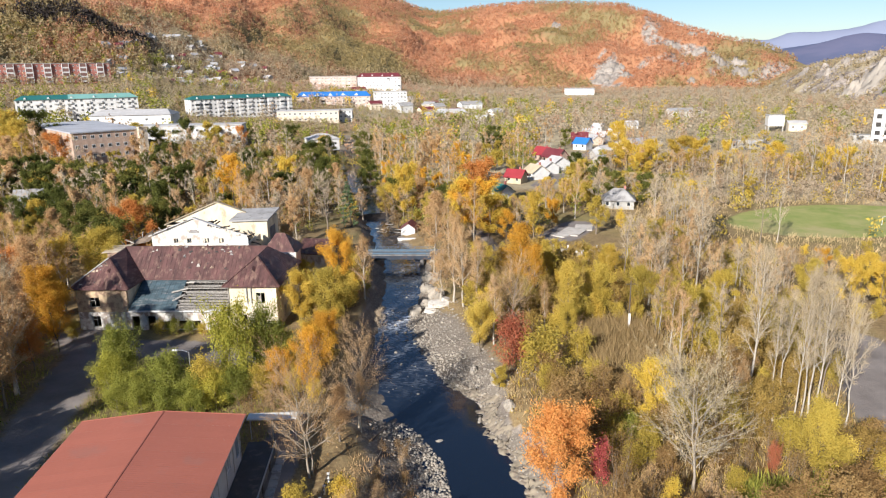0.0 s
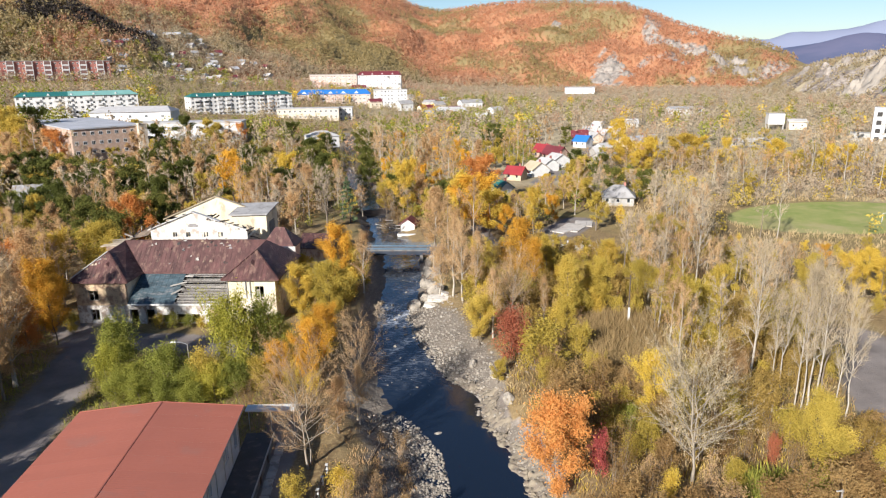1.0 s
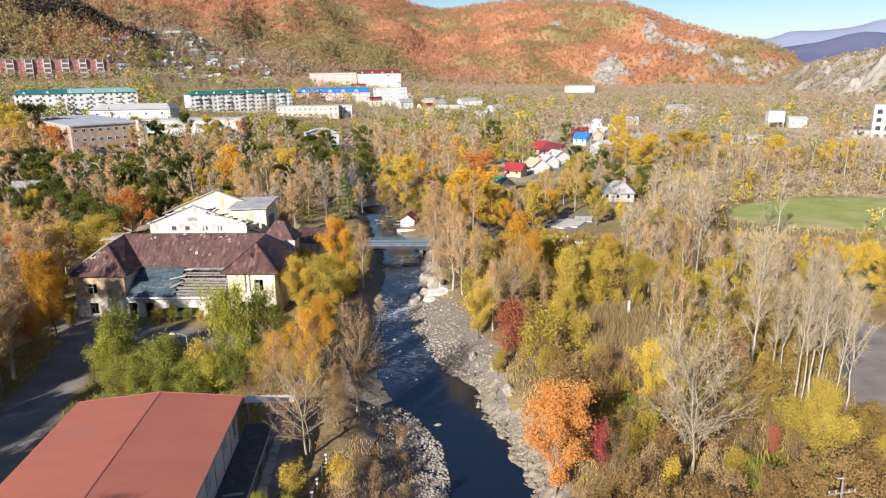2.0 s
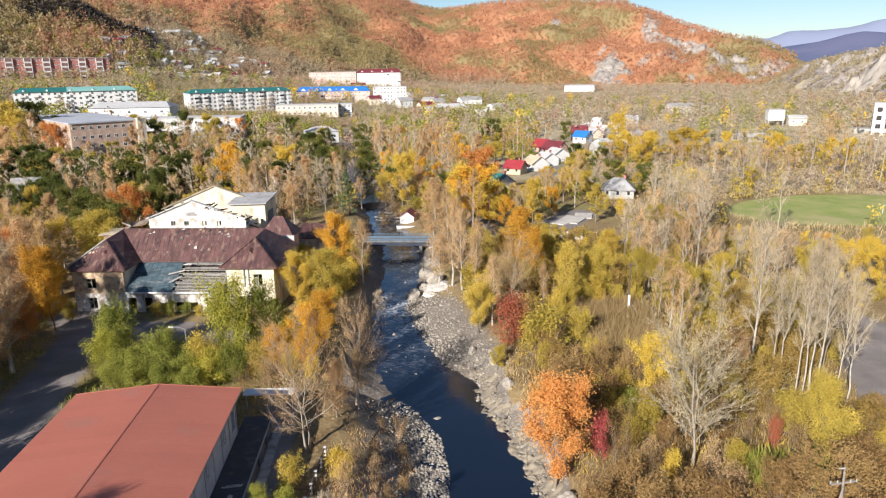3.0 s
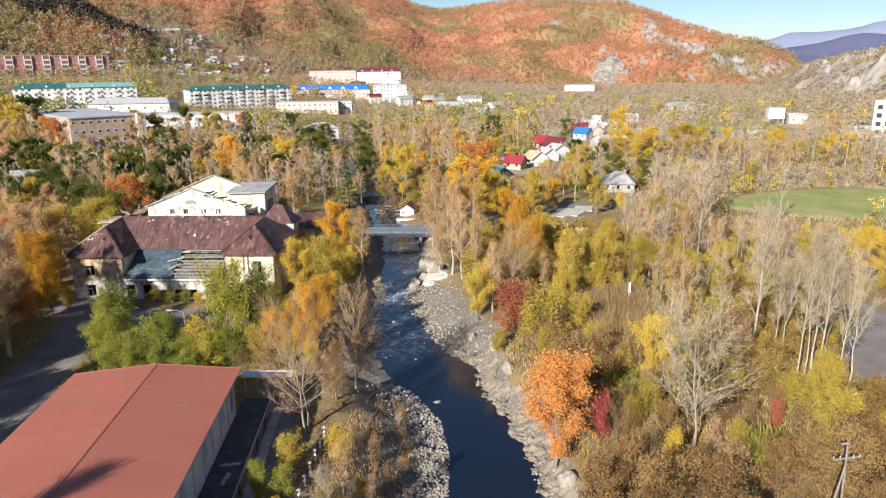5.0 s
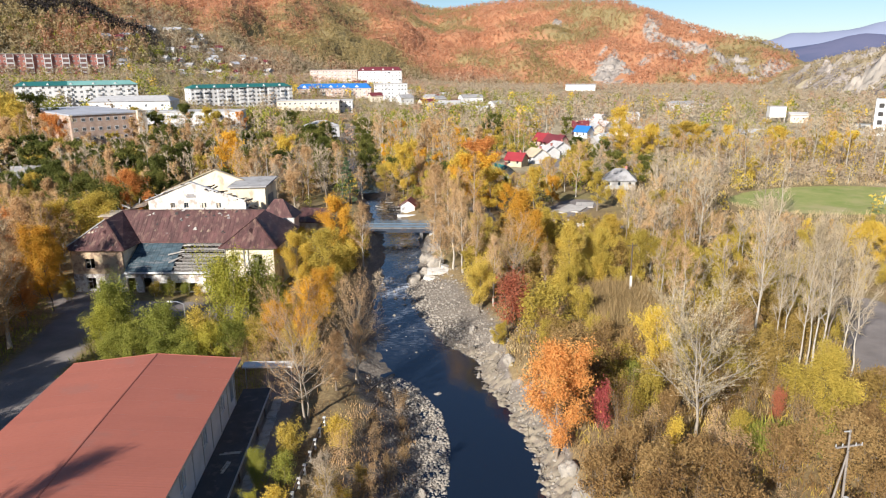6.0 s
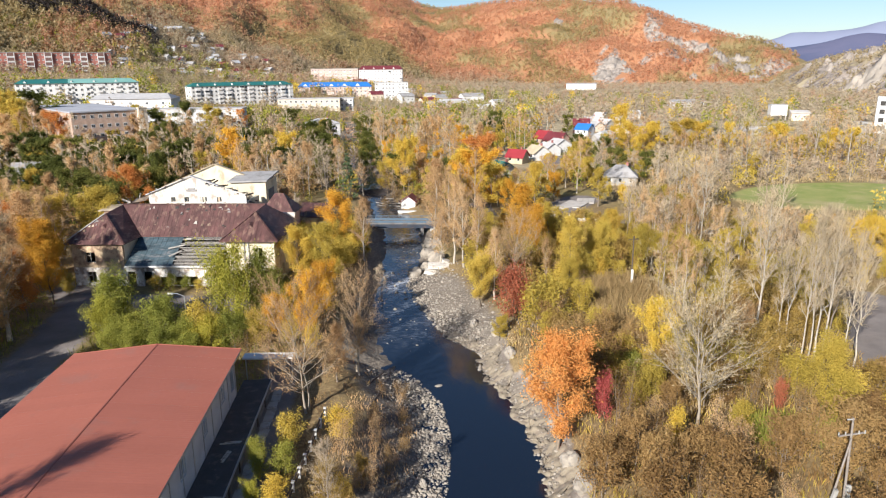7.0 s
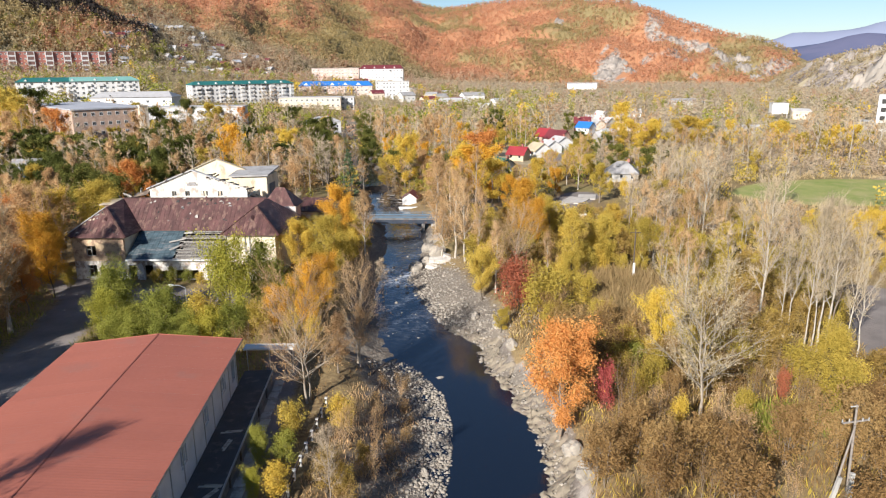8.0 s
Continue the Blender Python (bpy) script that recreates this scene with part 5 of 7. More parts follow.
_a(-404, 561, 37, 110, 13, 47.5, 5, "brick_red", "flat", "five storey red brick apartment block with tall white balcony bays", 32, base=28, stacks=True)
_school = _a(-154, 269, 45, 28, 66, 17.2, 3, "brick_wall", "slate_pale", "three storey tan brick school with a wide flat grey roof", 9, base=6.0, name="school", balconies=False)
part("stair_tower", Build().box(0, 3.4, -2.2, -0.01, -3, 12.0).box(-0.2, 3.6, -2.4, -0.01, 12.0, 12.3).mesh("stair_tower", "apartment_cream"), _school, "", pose(25.4, 0, 0))
_a(-162, 332, 6, 54, 12, 14.4, 2, "apartment_white", "pale_roof", "low white building with a pale flat roof", 14, base=6.0, name="low_wing", balconies=False)
_a(-190, 350, 8, 40, 18, 18.8, 2, "apartment_white", "pale_roof", "long low white hall with a shallow pale roof", 5, base=10, name="white_hall", balconies=False, rise=2.6, pitched=True)
_a(-121, 452, 6, 40, 12, 13.6, 3, "apartment_cream", "pale_roof", "three storey cream building with a flat roof", 12, base=3, name="office_block", balconies=False)
_a(-83, 466, 6, 9, 12, 13.2, 4, "apartment_white", "pale_roof", "four storey white narrow block", 3, base=2, name="office_block", balconies=False)
_a(-22, 520, 10, 27, 12, 6.8, 2, "apartment_cream", "pale_roof", "two storey cream house with a pale hipped roof", 8, name="town_villa", balconies=False, rise=3.0, pitched=True)


def silo_tower():
    t = thing("concrete_tower", 201.6, 347, 0, -29, "tall white concrete tower with square dark openings", "tower")
    part("shaft", Build().box(0, 13, 0, 10, -2, 17.6).mesh("shaft", "white_paint"), t)
    # near-black plates on the solid shaft, for the shade in its openings
    for i in range(4):
        for k in range(3):
            part("opening", Build().box(1.4 + k * 3.9, 3.6 + k * 3.9, -0.06, -0.004, 1.4 + i * 4.0, 3.6 + i * 4.0).mesh("opening", "shade_black"), t)
    part("low_block", Build().box(-9, -0.1, 2, 10, -2, 5).mesh("low_block", "concrete"), t)
    w = thing("white_tank_house", 187, 421, 0, -10, "white box shaped tank house on tall legs", "building")
    part("tank", Build().box(-3.6, 5.4, 0, 8, 3.6, 9.6).mesh("tank", "white_paint"), w)
    part("roof", Build().box(-3.8, 5.6, -0.2, 8.2, 9.6, 9.9).mesh("roof", "pale_roof"), w)
    for x in (-3.4, 4.6):
        for y in (0.3, 7.2):
            part("leg", Build().box(x, x + 0.6, y, y + 0.6, -2, 3.6).mesh("leg", "concrete"), w)
    c = cottage("pump_house", 203, 428, 10, 8, 5, 1.2, "apartment_cream", "pale_roof", -10, "small cream pump house beside the tank", 2, chimney=False)


silo_tower()

# ---- trees and shrubs ----
def unit(v):
    return v / np.maximum(np.linalg.norm(v, axis=-1, keepdims=True), 1e-9)


class Wood:
    """Tapered tubes, twigs and leaves of one plant."""
    def __init__(self, seed):
        self.rng = np.random.RandomState(seed)
        self.v, self.q, self.t, self.n = [], [], [], 0

    def put(self, v, q=None, t=None):
        self.v.append(v)
        if q is not None:
            self.q.append(q + self.n)
        if t is not None:
            self.t.append(t + self.n)
        self.n += len(v)

    def tube(self, path, radii, sides):
        path = np.asarray(path, float)
        d = unit(np.gradient(path, axis=0))
        ref = np.where(np.abs(d[:, 2:3]) > 0.9, np.array([[1.0, 0, 0]]), np.array([[0, 0, 1.0]]))
        s = unit(np.cross(d, ref))
        u = np.cross(d, s)
        a = np.arange(sides) * 2 * np.pi / sides
        ring = s[:, None] * np.cos(a)[None, :, None] + u[:, None] * np.sin(a)[None, :, None]
        v = path[:, None] + ring * np.asarray(radii)[:, None, None]
        k = len(path)
        i = np.arange(k - 1)[:, None] * sides + np.arange(sides)
        j = np.arange(k - 1)[:, None] * sides + (np.arange(sides) + 1) % sides
        self.put(v.reshape(-1, 3), np.stack([i, j, j + sides, i + sides], -1).reshape(-1, 4))

    def spikes(self, base, way, length, radius):
        """Thin three-sided twigs, pointed at their ends."""
        way = unit(way)
        s = unit(np.cross(way, unit(self.rng.normal(size=way.shape))))
        u = np.cross(way, s)
        ring = [base + (s * math.cos(a) + u * math.sin(a)) * radius[:, None] for a in (0, 2.094, 4.189)]
        v = np.stack(ring + [base + way * length[:, None]], 1)
        i = np.arange(len(base))[:, None] * 4
        f = np.concatenate([i + np.array([[0, 1, 3]]), i + np.array([[1, 2, 3]]), i + np.array([[2, 0, 3]])])
        self.put(v.reshape(-1, 3), None, f)

    def leaf(self, at, size, droop=0.0):
        """Small pointed leaves in all directions."""
        rng, k = self.rng, len(at)
        a = unit(rng.normal(size=(k, 3)) * np.array([1, 1, 0.7]))
        b = unit(np.cross(a, rng.normal(size=(k, 3))))
        s = size * (0.6 + 0.8 * rng.rand(k))[:, None]
        a, b = a * s, b * s * 0.62
        bend = np.cross(unit(a), unit(b)) * s * 0.22
        v = np.stack([at - a, at + b * 1.3 + bend, at + a], 1)
        self.put(v.reshape(-1, 3), None, np.arange(3 * k).reshape(-1, 3))

    def mesh(self, name, mat):
        v = np.concatenate(self.v)
        groups = []
        if self.q:
            groups.append((np.concatenate(self.q), 0))
        if self.t:
            groups.append((np.concatenate(self.t), 0))
        return mesh_of(name, v, groups, [mat])


def grow(seed, H=10.0, spread=0.32, first=0.25, limbs=16, subs=6, up=0.6, crown="oval", stems=1, lean=0.04, thick=0.014, twigs=0, leaf_n=0, leaf_s=0.25, detail=2, fuzz=0.35, stout=1.7, leafy=False):
    """One tree: meshes for its wood and for its twigs and leaves. Unit: metres."""
    wood, top = Wood(seed), Wood(seed + 1000)
    rng = wood.rng
    tips, ways = [], []
    for st in range(stems):
        h = H * (1.0 if st == 0 else 0.7 + 0.3 * rng.rand())
        a0 = rng.rand() * 6.28
        off = np.array([math.cos(a0), math.sin(a0), 0]) * (0.0 if stems == 1 else 0.25 + 0.3 * rng.rand())
        tilt = np.array([math.cos(a0), math.sin(a0)]) * h * (lean if stems == 1 else lean + 0.08 * rng.rand())
        k = 7 if detail > 1 else 4
        f = np.linspace(0, 1, k)
        wob = rng.normal(size=(k, 2)) * h * 0.012
        wob[0] = 0
        path = np.stack([off[0] + tilt[0] * f ** 1.5 + wob[:, 0], off[1] + tilt[1] * f ** 1.5 + wob[:, 1], f * h - 0.3 * (f == 0)], -1)
        r0 = h * thick
        wood.tube(path, r0 * (1 - 0.88 * f) * np.where(f == 0, 1.35, 1.0), 6 if detail > 1 else 4)
        for i in range(limbs):
            g = first + (0.97 - first) * (i + rng.rand()) / limbs
            base = np.array([np.interp(g, f, path[:, c]) for c in range(3)])
            q = (g - first) / (1 - first)
            if crown == "oval":
                ln = math.sin(math.pi * min(1, 0.18 + 0.78 * q)) ** 0.8
            elif crown == "cone":
                ln = 1.02 - q
            elif crown == "fan":
                ln = 0.55 + 0.45 * math.sin(math.pi * (0.15 + 0.7 * q))
            else:
                ln = 0.9 - 0.35 * q
            ln *= spread * H * (0.75 + 0.5 * rng.rand())
            az = i * 2.4 + rng.rand() * 0.9 + st
            e = up * (0.7 + 0.6 * rng.rand()) + 0.5 * q * (crown != "cone")
            way = np.array([math.cos(az) * math.cos(e), math.sin(az) * math.cos(e), math.sin(e)])
            bend = np.array([0, 0, (0.16 if crown != "cone" else -0.12) * ln])
            t = np.linspace(0, 1, 4 if detail > 1 and not leafy else 3)
            limb = base + way * ln * t[:, None] + bend * (t ** 2)[:, None] + rng.normal(size=(len(t), 3)) * ln * 0.03 * t[:, None]
            rl = max(0.012, r0 * (1 - 0.85 * g) * 0.55)
            wood.tube(limb, rl * (1 - 0.8 * t), 4 if detail > 1 and not leafy else 3)
            n = max(1, int(subs * (0.6 + 0.8 * rng.rand())))
            u = 0.3 + 0.7 * rng.rand(n)
            sb = np.stack([np.interp(u, t, limb[:, c]) for c in range(3)], -1)
            sw = unit(way + rng.normal(size=(n, 3)) * 0.55 + np.array([0, 0, 0.25]))
            sl = ln * (0.28 + 0.3 * rng.rand(n))
            if not leafy or (detail > 1 and i % 3 == 0):
                wood.spikes(sb, sw, sl, np.full(n, rl * 0.38))
            for w in np.linspace(0.25, 1.0, 4):
                tips.append(sb + sw * sl[:, None] * w)
                ways.append(sw)
            tips.append(limb[1:])
            ways.append(np.repeat(way[None], len(limb) - 1, 0))
    tips, ways = np.concatenate(tips), np.concatenate(ways)
    if twigs:
        pick = rng.randint(len(tips), size=twigs)
        ln = H * (0.05 + 0.06 * rng.rand(twigs))
        top.spikes(tips[pick] + rng.normal(size=(twigs, 3)) * 0.05, unit(ways[pick] + rng.normal(size=(twigs, 3)) * 0.6 + np.array([0, 0, 0.3])), ln, np.full(twigs, 0.008 + 0.0006 * H) * (1.0 if detail > 1 else stout))
    if leaf_n:
        pick = rng.randint(len(tips), size=leaf_n)
        top.leaf(tips[pick] + rng.normal(size=(leaf_n, 3)) * fuzz, leaf_s)
    return wood, top


# families: name -> settings for near trees; the far ones take a thinner copy
FAMILY = {
    "round": dict(leafy=True, H=9, spread=0.34, first=0.16, limbs=18, subs=7, up=0.55, leaf_n=21000, leaf_s=0.098, fuzz=0.33),
    "tall": dict(leafy=True, H=14, spread=0.2, first=0.2, limbs=24, subs=6, up=0.75, leaf_n=14500, leaf_s=0.118, fuzz=0.36),
    "thin": dict(H=13, spread=0.21, first=0.22, limbs=22, subs=7, up=0.8, twigs=2000, leaf_n=1900, leaf_s=0.085, fuzz=0.4),
    "bare": dict(H=16, spread=0.2, first=0.34, limbs=24, subs=8, up=0.75, twigs=1300, thick=0.011),
    "fan": dict(H=11, spread=0.46, first=0.2, limbs=19, subs=11, stems=2, lean=0.1, up=0.5, crown="fan", twigs=2700, leaf_n=1500, leaf_s=0.085, thick=0.013),
    "bush": dict(leafy=True, H=3.6, spread=0.42, first=0.08, limbs=8, subs=5, up=0.75, crown="fan", stems=4, leaf_n=4600, leaf_s=0.094, fuzz=0.24, thick=0.012),
    "scrub": dict(H=3.4, spread=0.36, first=0.08, limbs=7, subs=6, up=0.95, crown="fan", stems=5, twigs=420, leaf_n=1300, leaf_s=0.062, fuzz=0.25, thick=0.011),
    "thicket": dict(leafy=True, H=4.4, spread=0.42, first=0.06, limbs=9, subs=6, up=0.75, crown="oval", stems=4, twigs=260, leaf_n=4200, leaf_s=0.1, fuzz=0.2, thick=0.012),
    "mound": dict(leafy=True, H=6, spread=0.44, first=0.05, limbs=15, subs=7, up=0.6, crown="oval", stems=3, leaf_n=15000, leaf_s=0.098, fuzz=0.3, thick=0.012),
    "spruce": dict(leafy=True, H=13, spread=0.2, first=0.1, limbs=44, subs=6, up=-0.05, crown="cone", leaf_n=4500, leaf_s=0.17, fuzz=0.16, thick=0.012),
}
NEAR, MIDMESH, MID = {}, {}, {}
for _k, (_name, _s) in enumerate(FAMILY.items()):
    for _i in range(3 if _name != "spruce" else 1):
        NEAR[_name, _i] = tuple(w.mesh(n, "bark_grey") for w, n in zip(grow(100 * _k + _i, **_s), ("trunk", "crown")))
        _m = dict(_s, detail=1, limbs=max(5, _s["limbs"] * 6 // 10), subs=max(3, _s["subs"] // 2))
        _m["leaf_n"], _m["leaf_s"] = _s.get("leaf_n", 0) * 50 // 100, _s.get("leaf_s", 0.2) * 1.36
        _m["twigs"] = _s.get("twigs", 0) * 35 // 100
        MIDMESH[_name, _i] = tuple(w.mesh(n, "bark_grey") for w, n in zip(grow(100 * _k + _i, **_m), ("trunk", "crown")))
        _m["limbs"], _m["subs"] = max(5, _s["limbs"] * 4 // 10), 2
        _m["leaf_n"], _m["leaf_s"] = _s.get("leaf_n", 0) * 17 // 100, _s.get("leaf_s", 0.2) * 2.25
        _m["twigs"], _m["stout"] = _s.get("twigs", 0) * 12 // 100, 3.2
        MID[_name, _i] = grow(100 * _k + _i, **_m)

# kinds: family, crown material, bark material, name, label, category, usual height
KINDS = {
    "yellow": ("round", "leaf_yellow", "bark_grey", "yellow_tree", "broad tree in bright yellow autumn leaf", "tree", 9),
    "gold": ("round", "leaf_gold", "bark_dark", "maple_tree", "round tree in deep golden orange leaf", "tree", 9),
    "orange": ("round", "leaf_orange", "bark_grey", "orange_tree", "broad tree in rusty orange autumn leaf", "tree", 10),
    "olive": ("round", "leaf_olive", "bark_dark", "olive_green_tree", "leafy tree turning from green to olive yellow", "tree", 8),
    "green": ("round", "leaf_green", "bark_dark", "green_tree", "leafy green tree with a few yellow leaves", "tree", 7),
    "dark": ("round", "leaf_dark", "bark_dark", "dark_green_tree", "dense dark green broadleaf tree", "tree", 10),
    "poplar": ("tall", "leaf_yellow", "bark_pale", "yellow_poplar", "tall narrow poplar in yellow leaf", "tree", 13),
    "goldpoplar": ("tall", "leaf_gold", "bark_pale", "golden_poplar", "tall poplar in golden orange leaf", "tree", 12),
    "lime": ("tall", "leaf_olive", "bark_grey", "tall_olive_tree", "tall narrow tree in olive yellow leaf", "tree", 13),
    "rust": ("tall", "leaf_tan", "bark_grey", "tan_tree", "tall tree in dry tan brown leaf", "tree", 12),
    "tan": ("thin", "leaf_tan", "bark_pale", "half_bare_tree", "half bare tree with thin tan leaves", "tree", 13),
    "grey": ("bare", "twig_pale", "bark_pale", "bare_birch", "leafless pale trunked birch with fine twigs", "tree", 15),
    "twiggy": ("bare", "twig_grey", "bark_grey", "bare_tree", "leafless grey brown tree with fine twigs", "tree", 12),
    "spread": ("fan", "twig_straw", "bark_mid", "spreading_bare_tree", "wide bare tree with pale spreading limbs", "tree", 11),
    "broad": ("fan", "leaf_tan", "bark_mid", "spreading_tan_tree", "wide pale limbed tree with thin tan leaves", "tree", 11),
    "redbush": ("bush", "leaf_red", "bark_dark", "red_shrub", "rounded shrub in burgundy red leaf", "shrub", 4),
    "pinkbush": ("bush", "leaf_pink", "bark_dark", "pink_shrub", "small shrub in bright crimson leaf", "shrub", 3),
    "yellowbush": ("bush", "leaf_yellow", "bark_grey", "yellow_shrub", "low shrub in bright yellow leaf", "shrub", 3.5),
    "olivebush": ("bush", "leaf_olive", "bark_grey", "olive_shrub", "rounded shrub in olive yellow leaf", "shrub", 3.5),
    "greenbush": ("bush", "leaf_green", "bark_grey", "green_shrub", "rounded shrub in fresh green leaf", "shrub", 3.5),
    "bigbush": ("mound", "leaf_green", "bark_grey", "tall_green_shrub", "dense tall shrub in green and yellowing leaf", "shrub", 6),
    "brightbush": ("mound", "leaf_fresh", "bark_grey", "tall_green_shrub", "dense tall shrub in green leaf tipped with yellow", "shrub", 6),
    "rustbush": ("thicket", "leaf_brown", "bark_grey", "rusty_shrub", "leafy shrub in rusty brown autumn leaf", "shrub", 4.8),
    "ochrebush": ("thicket", "leaf_ochre", "bark_mid", "ochre_shrub", "leafy shrub in ochre yellow autumn leaf", "shrub", 4.6),
    "brownbush": ("scrub", "leaf_brown", "bark_grey", "brown_shrub", "dry brown shrub of upright stems", "shrub", 3.2),
    "tanbush": ("scrub", "leaf_tan", "bark_grey", "tan_shrub", "half bare tan shrub of upright stems", "shrub", 3.2),
    "spruce": ("spruce", "leaf_spruce", "bark_dark", "spruce", "dark green pointed spruce tree", "tree", 12),
}
PLANT = random.Random(5)
TREES = []          # places taken by single trees


def place_tree(kind, x, y, h=None, wide=1.0, label="", near=None, which=None):
    family, leaf, bark, name, text, cat, usual = KINDS[kind]
    h = h or usual * PLANT.uniform(0.75, 1.2)
    i = (PLANT.randrange(3) if which is None else which) if family != "spruce" else 0
    near = y < 85 if near is None else near
    k = h / FAMILY[family]["H"]
    root = new(name)
    root.empty_display_size = 0.3
    root.matrix_basis = Matrix.LocRotScale((x, y, float(ground_z(x, y)) - 0.1), Euler((0, 0, PLANT.uniform(0, 6.28))), (k * wide, k * wide, k))
    tagged(root, label or text, cat)
    for me, mat, part_name in zip((NEAR if near else MIDMESH)[family, i], (bark, leaf), ("trunk", "crown")):
        ob = new(part_name, me)
        ob.parent = root
        ob.material_slots[0].link = "OBJECT"
        ob.material_slots[0].material = MATS[mat]
    TREES.append((x, y, 1.0))


def plant(rows):
    """Single trees that stand out: kind, x, y, height, breadth."""
    for kind, x, y, h, wide in rows:
        place_tree(kind, x, y, h, wide, near=y < 128)


# on the rocky bank
plant([
    ("orange", 9.4, 61, 11.3, 0.87), ("pinkbush", 13.8, 62.4, 3.9, 0.62), ("redbush", 7, 90.4, 6.3, 0.94), ("olivebush", 10.7, 86.9, 5.6, 1.31), ("olivebush", 16.3, 90.8, 4.1, 1.1), ("tan", 13.2, 103.9, 7.7, 0.8),
    ("lime", 16.7, 103.1, 11.3, 1.08), ("lime", 15.9, 123.9, 9.2, 1.11), ("olive", 15.9, 100.1, 5.4, 1.01), ("goldpoplar", 10.2, 122.6, 12.6, 1.45), ("goldpoplar", 12.7, 118.4, 10, 1.15), ("broad", 7.5, 102.6, 10.1, 0.79),
    ("tan", 4.9, 98.9, 10.2, 0.96), ("olive", 2.9, 97.7, 7.1, 0.96), ("olive", 5, 86.3, 3.2, 1.1),
])
# thicket and birches
plant([
    ("yellow", 21.9, 72.7, 8.3, 0.84), ("greenbush", 18, 69.6, 3.2, 1.03), ("spread", 23.1, 61.7, 12.4, 0.98), ("rust", 32.8, 75.1, 7.5, 0.69), ("grey", 35.7, 79.2, 19.5, 0.84), ("grey", 39.3, 75.6, 16.6, 0.53),
    ("grey", 40.2, 75.9, 17.4, 0.51), ("grey", 41.7, 77.1, 17.5, 0.69), ("grey", 40.5, 81.8, 13.5, 0.7), ("grey", 38.6, 80.1, 13.3, 0.58), ("grey", 43.1, 73.7, 15.9, 0.54), ("grey", 44.2, 73.7, 13.9, 0.72),
    ("grey", 42.1, 75.9, 17.2, 0.78), ("olive", 35.6, 63.3, 7.6, 0.86), ("olivebush", 34.5, 67.7, 4.1, 1.03), ("redbush", 31.9, 64.3, 2.8, 0.54), ("yellowbush", 19.3, 57.1, 3.3, 0.65), ("brownbush", 15.6, 61, 5, 0.78),
    ("brownbush", 17.3, 56.6, 4, 0.99), ("tanbush", 23.9, 55, 3.7, 1.65),
])
# the middle ground
plant([
    ("olive", 33.7, 99, 8.4, 1.15), ("olive", 38.6, 103.2, 6.3, 1.1), ("olive", 22.6, 108.5, 8.5, 0.88), ("yellow", 28, 127.5, 6.9, 0.96), ("olive", 29.4, 110.8, 7.8, 0.96), ("gold", 34.8, 127.5, 4.5, 0.74),
    ("orange", 26.9, 115.4, 4, 0.8), ("olive", 20.7, 108, 5.8, 1.03), ("lime", 33.4, 168.1, 9.3, 1.41), ("gold", 3.3, 166.1, 13.2, 1.45), ("yellow", 6.6, 162, 10.5, 1.4), ("yellow", 0.4, 169, 12.5, 1.2), ("orange", 4.9, 197.4, 13.1, 1.47), ("rust", -5.9, 150.2, 14, 1.16),
    ("tan", -1.5, 118.7, 15, 0.97), ("tan", 0.3, 115.5, 13.6, 0.91), ("tan", 2.6, 113.3, 12.3, 0.87), ("tan", -5.7, 135.9, 14.6, 1.04), ("tan", -2.8, 145.1, 12.4, 1.2), ("tan", -3.9, 120.5, 9.5, 1.27),
    ("yellow", -16.8, 194, 15, 0.8), ("twiggy", -31.9, 158.8, 16.3, 1.52), ("spruce", -29.5, 178.2, 12.5, 1.15),
])
# left bank
plant([
    ("gold", -23.4, 124.1, 10.7, 0.86), ("olive", -29.7, 124.1, 5.5, 1.29), ("yellow", -26.6, 106.6, 8.3, 1.02), ("olive", -20.9, 103.9, 9.6, 0.97), ("tan", -18, 121.2, 11, 1.04), ("twiggy", -31.2, 127.9, 9.5, 1.16),
    ("gold", -19.6, 91.1, 7.4, 0.92), ("gold", -19.4, 81.7, 8.6, 0.85), ("gold", -23.2, 81.7, 6, 0.9), ("green", -24.4, 87.1, 7.5, 0.82), ("broad", -12.6, 75.2, 9.9, 0.62), ("twiggy", -13, 106.3, 6.3, 1.26),
    ("broad", -15.4, 63.8, 11, 0.96), ("rust", -13.8, 70.7, 6.6, 1.16), ("tan", -11.9, 74, 7.1, 0.91),
])
# yard before the hall
plant([
    ("brightbush", -29.0, 82.5, 11.4, 0.62), ("bigbush", -26.2, 84.9, 9.6, 0.6), ("bigbush", -45.2, 84.8, 7.4, 0.85), ("brightbush", -44.5, 79.9, 5.8, 0.85), ("bigbush", -37.4, 79.3, 6.4, 1.0), ("bigbush", -34.3, 78.6, 4.4, 1.1),
    ("olivebush", -32.0, 79.3, 5.0, 0.9), ("bigbush", -41.0, 79.6, 4.4, 1.1), ("olivebush", -60.9, 100.1, 2.8, 0.9), ("brightbush", -30.6, 78.4, 4.6, 1.1), ("bigbush", -39.4, 77.0, 3.8, 1.2), ("bigbush", -35.6, 76.4, 3.6, 1.3),
    ("bigbush", -47.0, 87.0, 5.0, 1.0), ("bigbush", -32.4, 75.8, 3.2, 1.3), ("bigbush", -28.0, 79.0, 4.4, 1.1), ("bigbush", -43.0, 77.4, 3.6, 1.1),
])
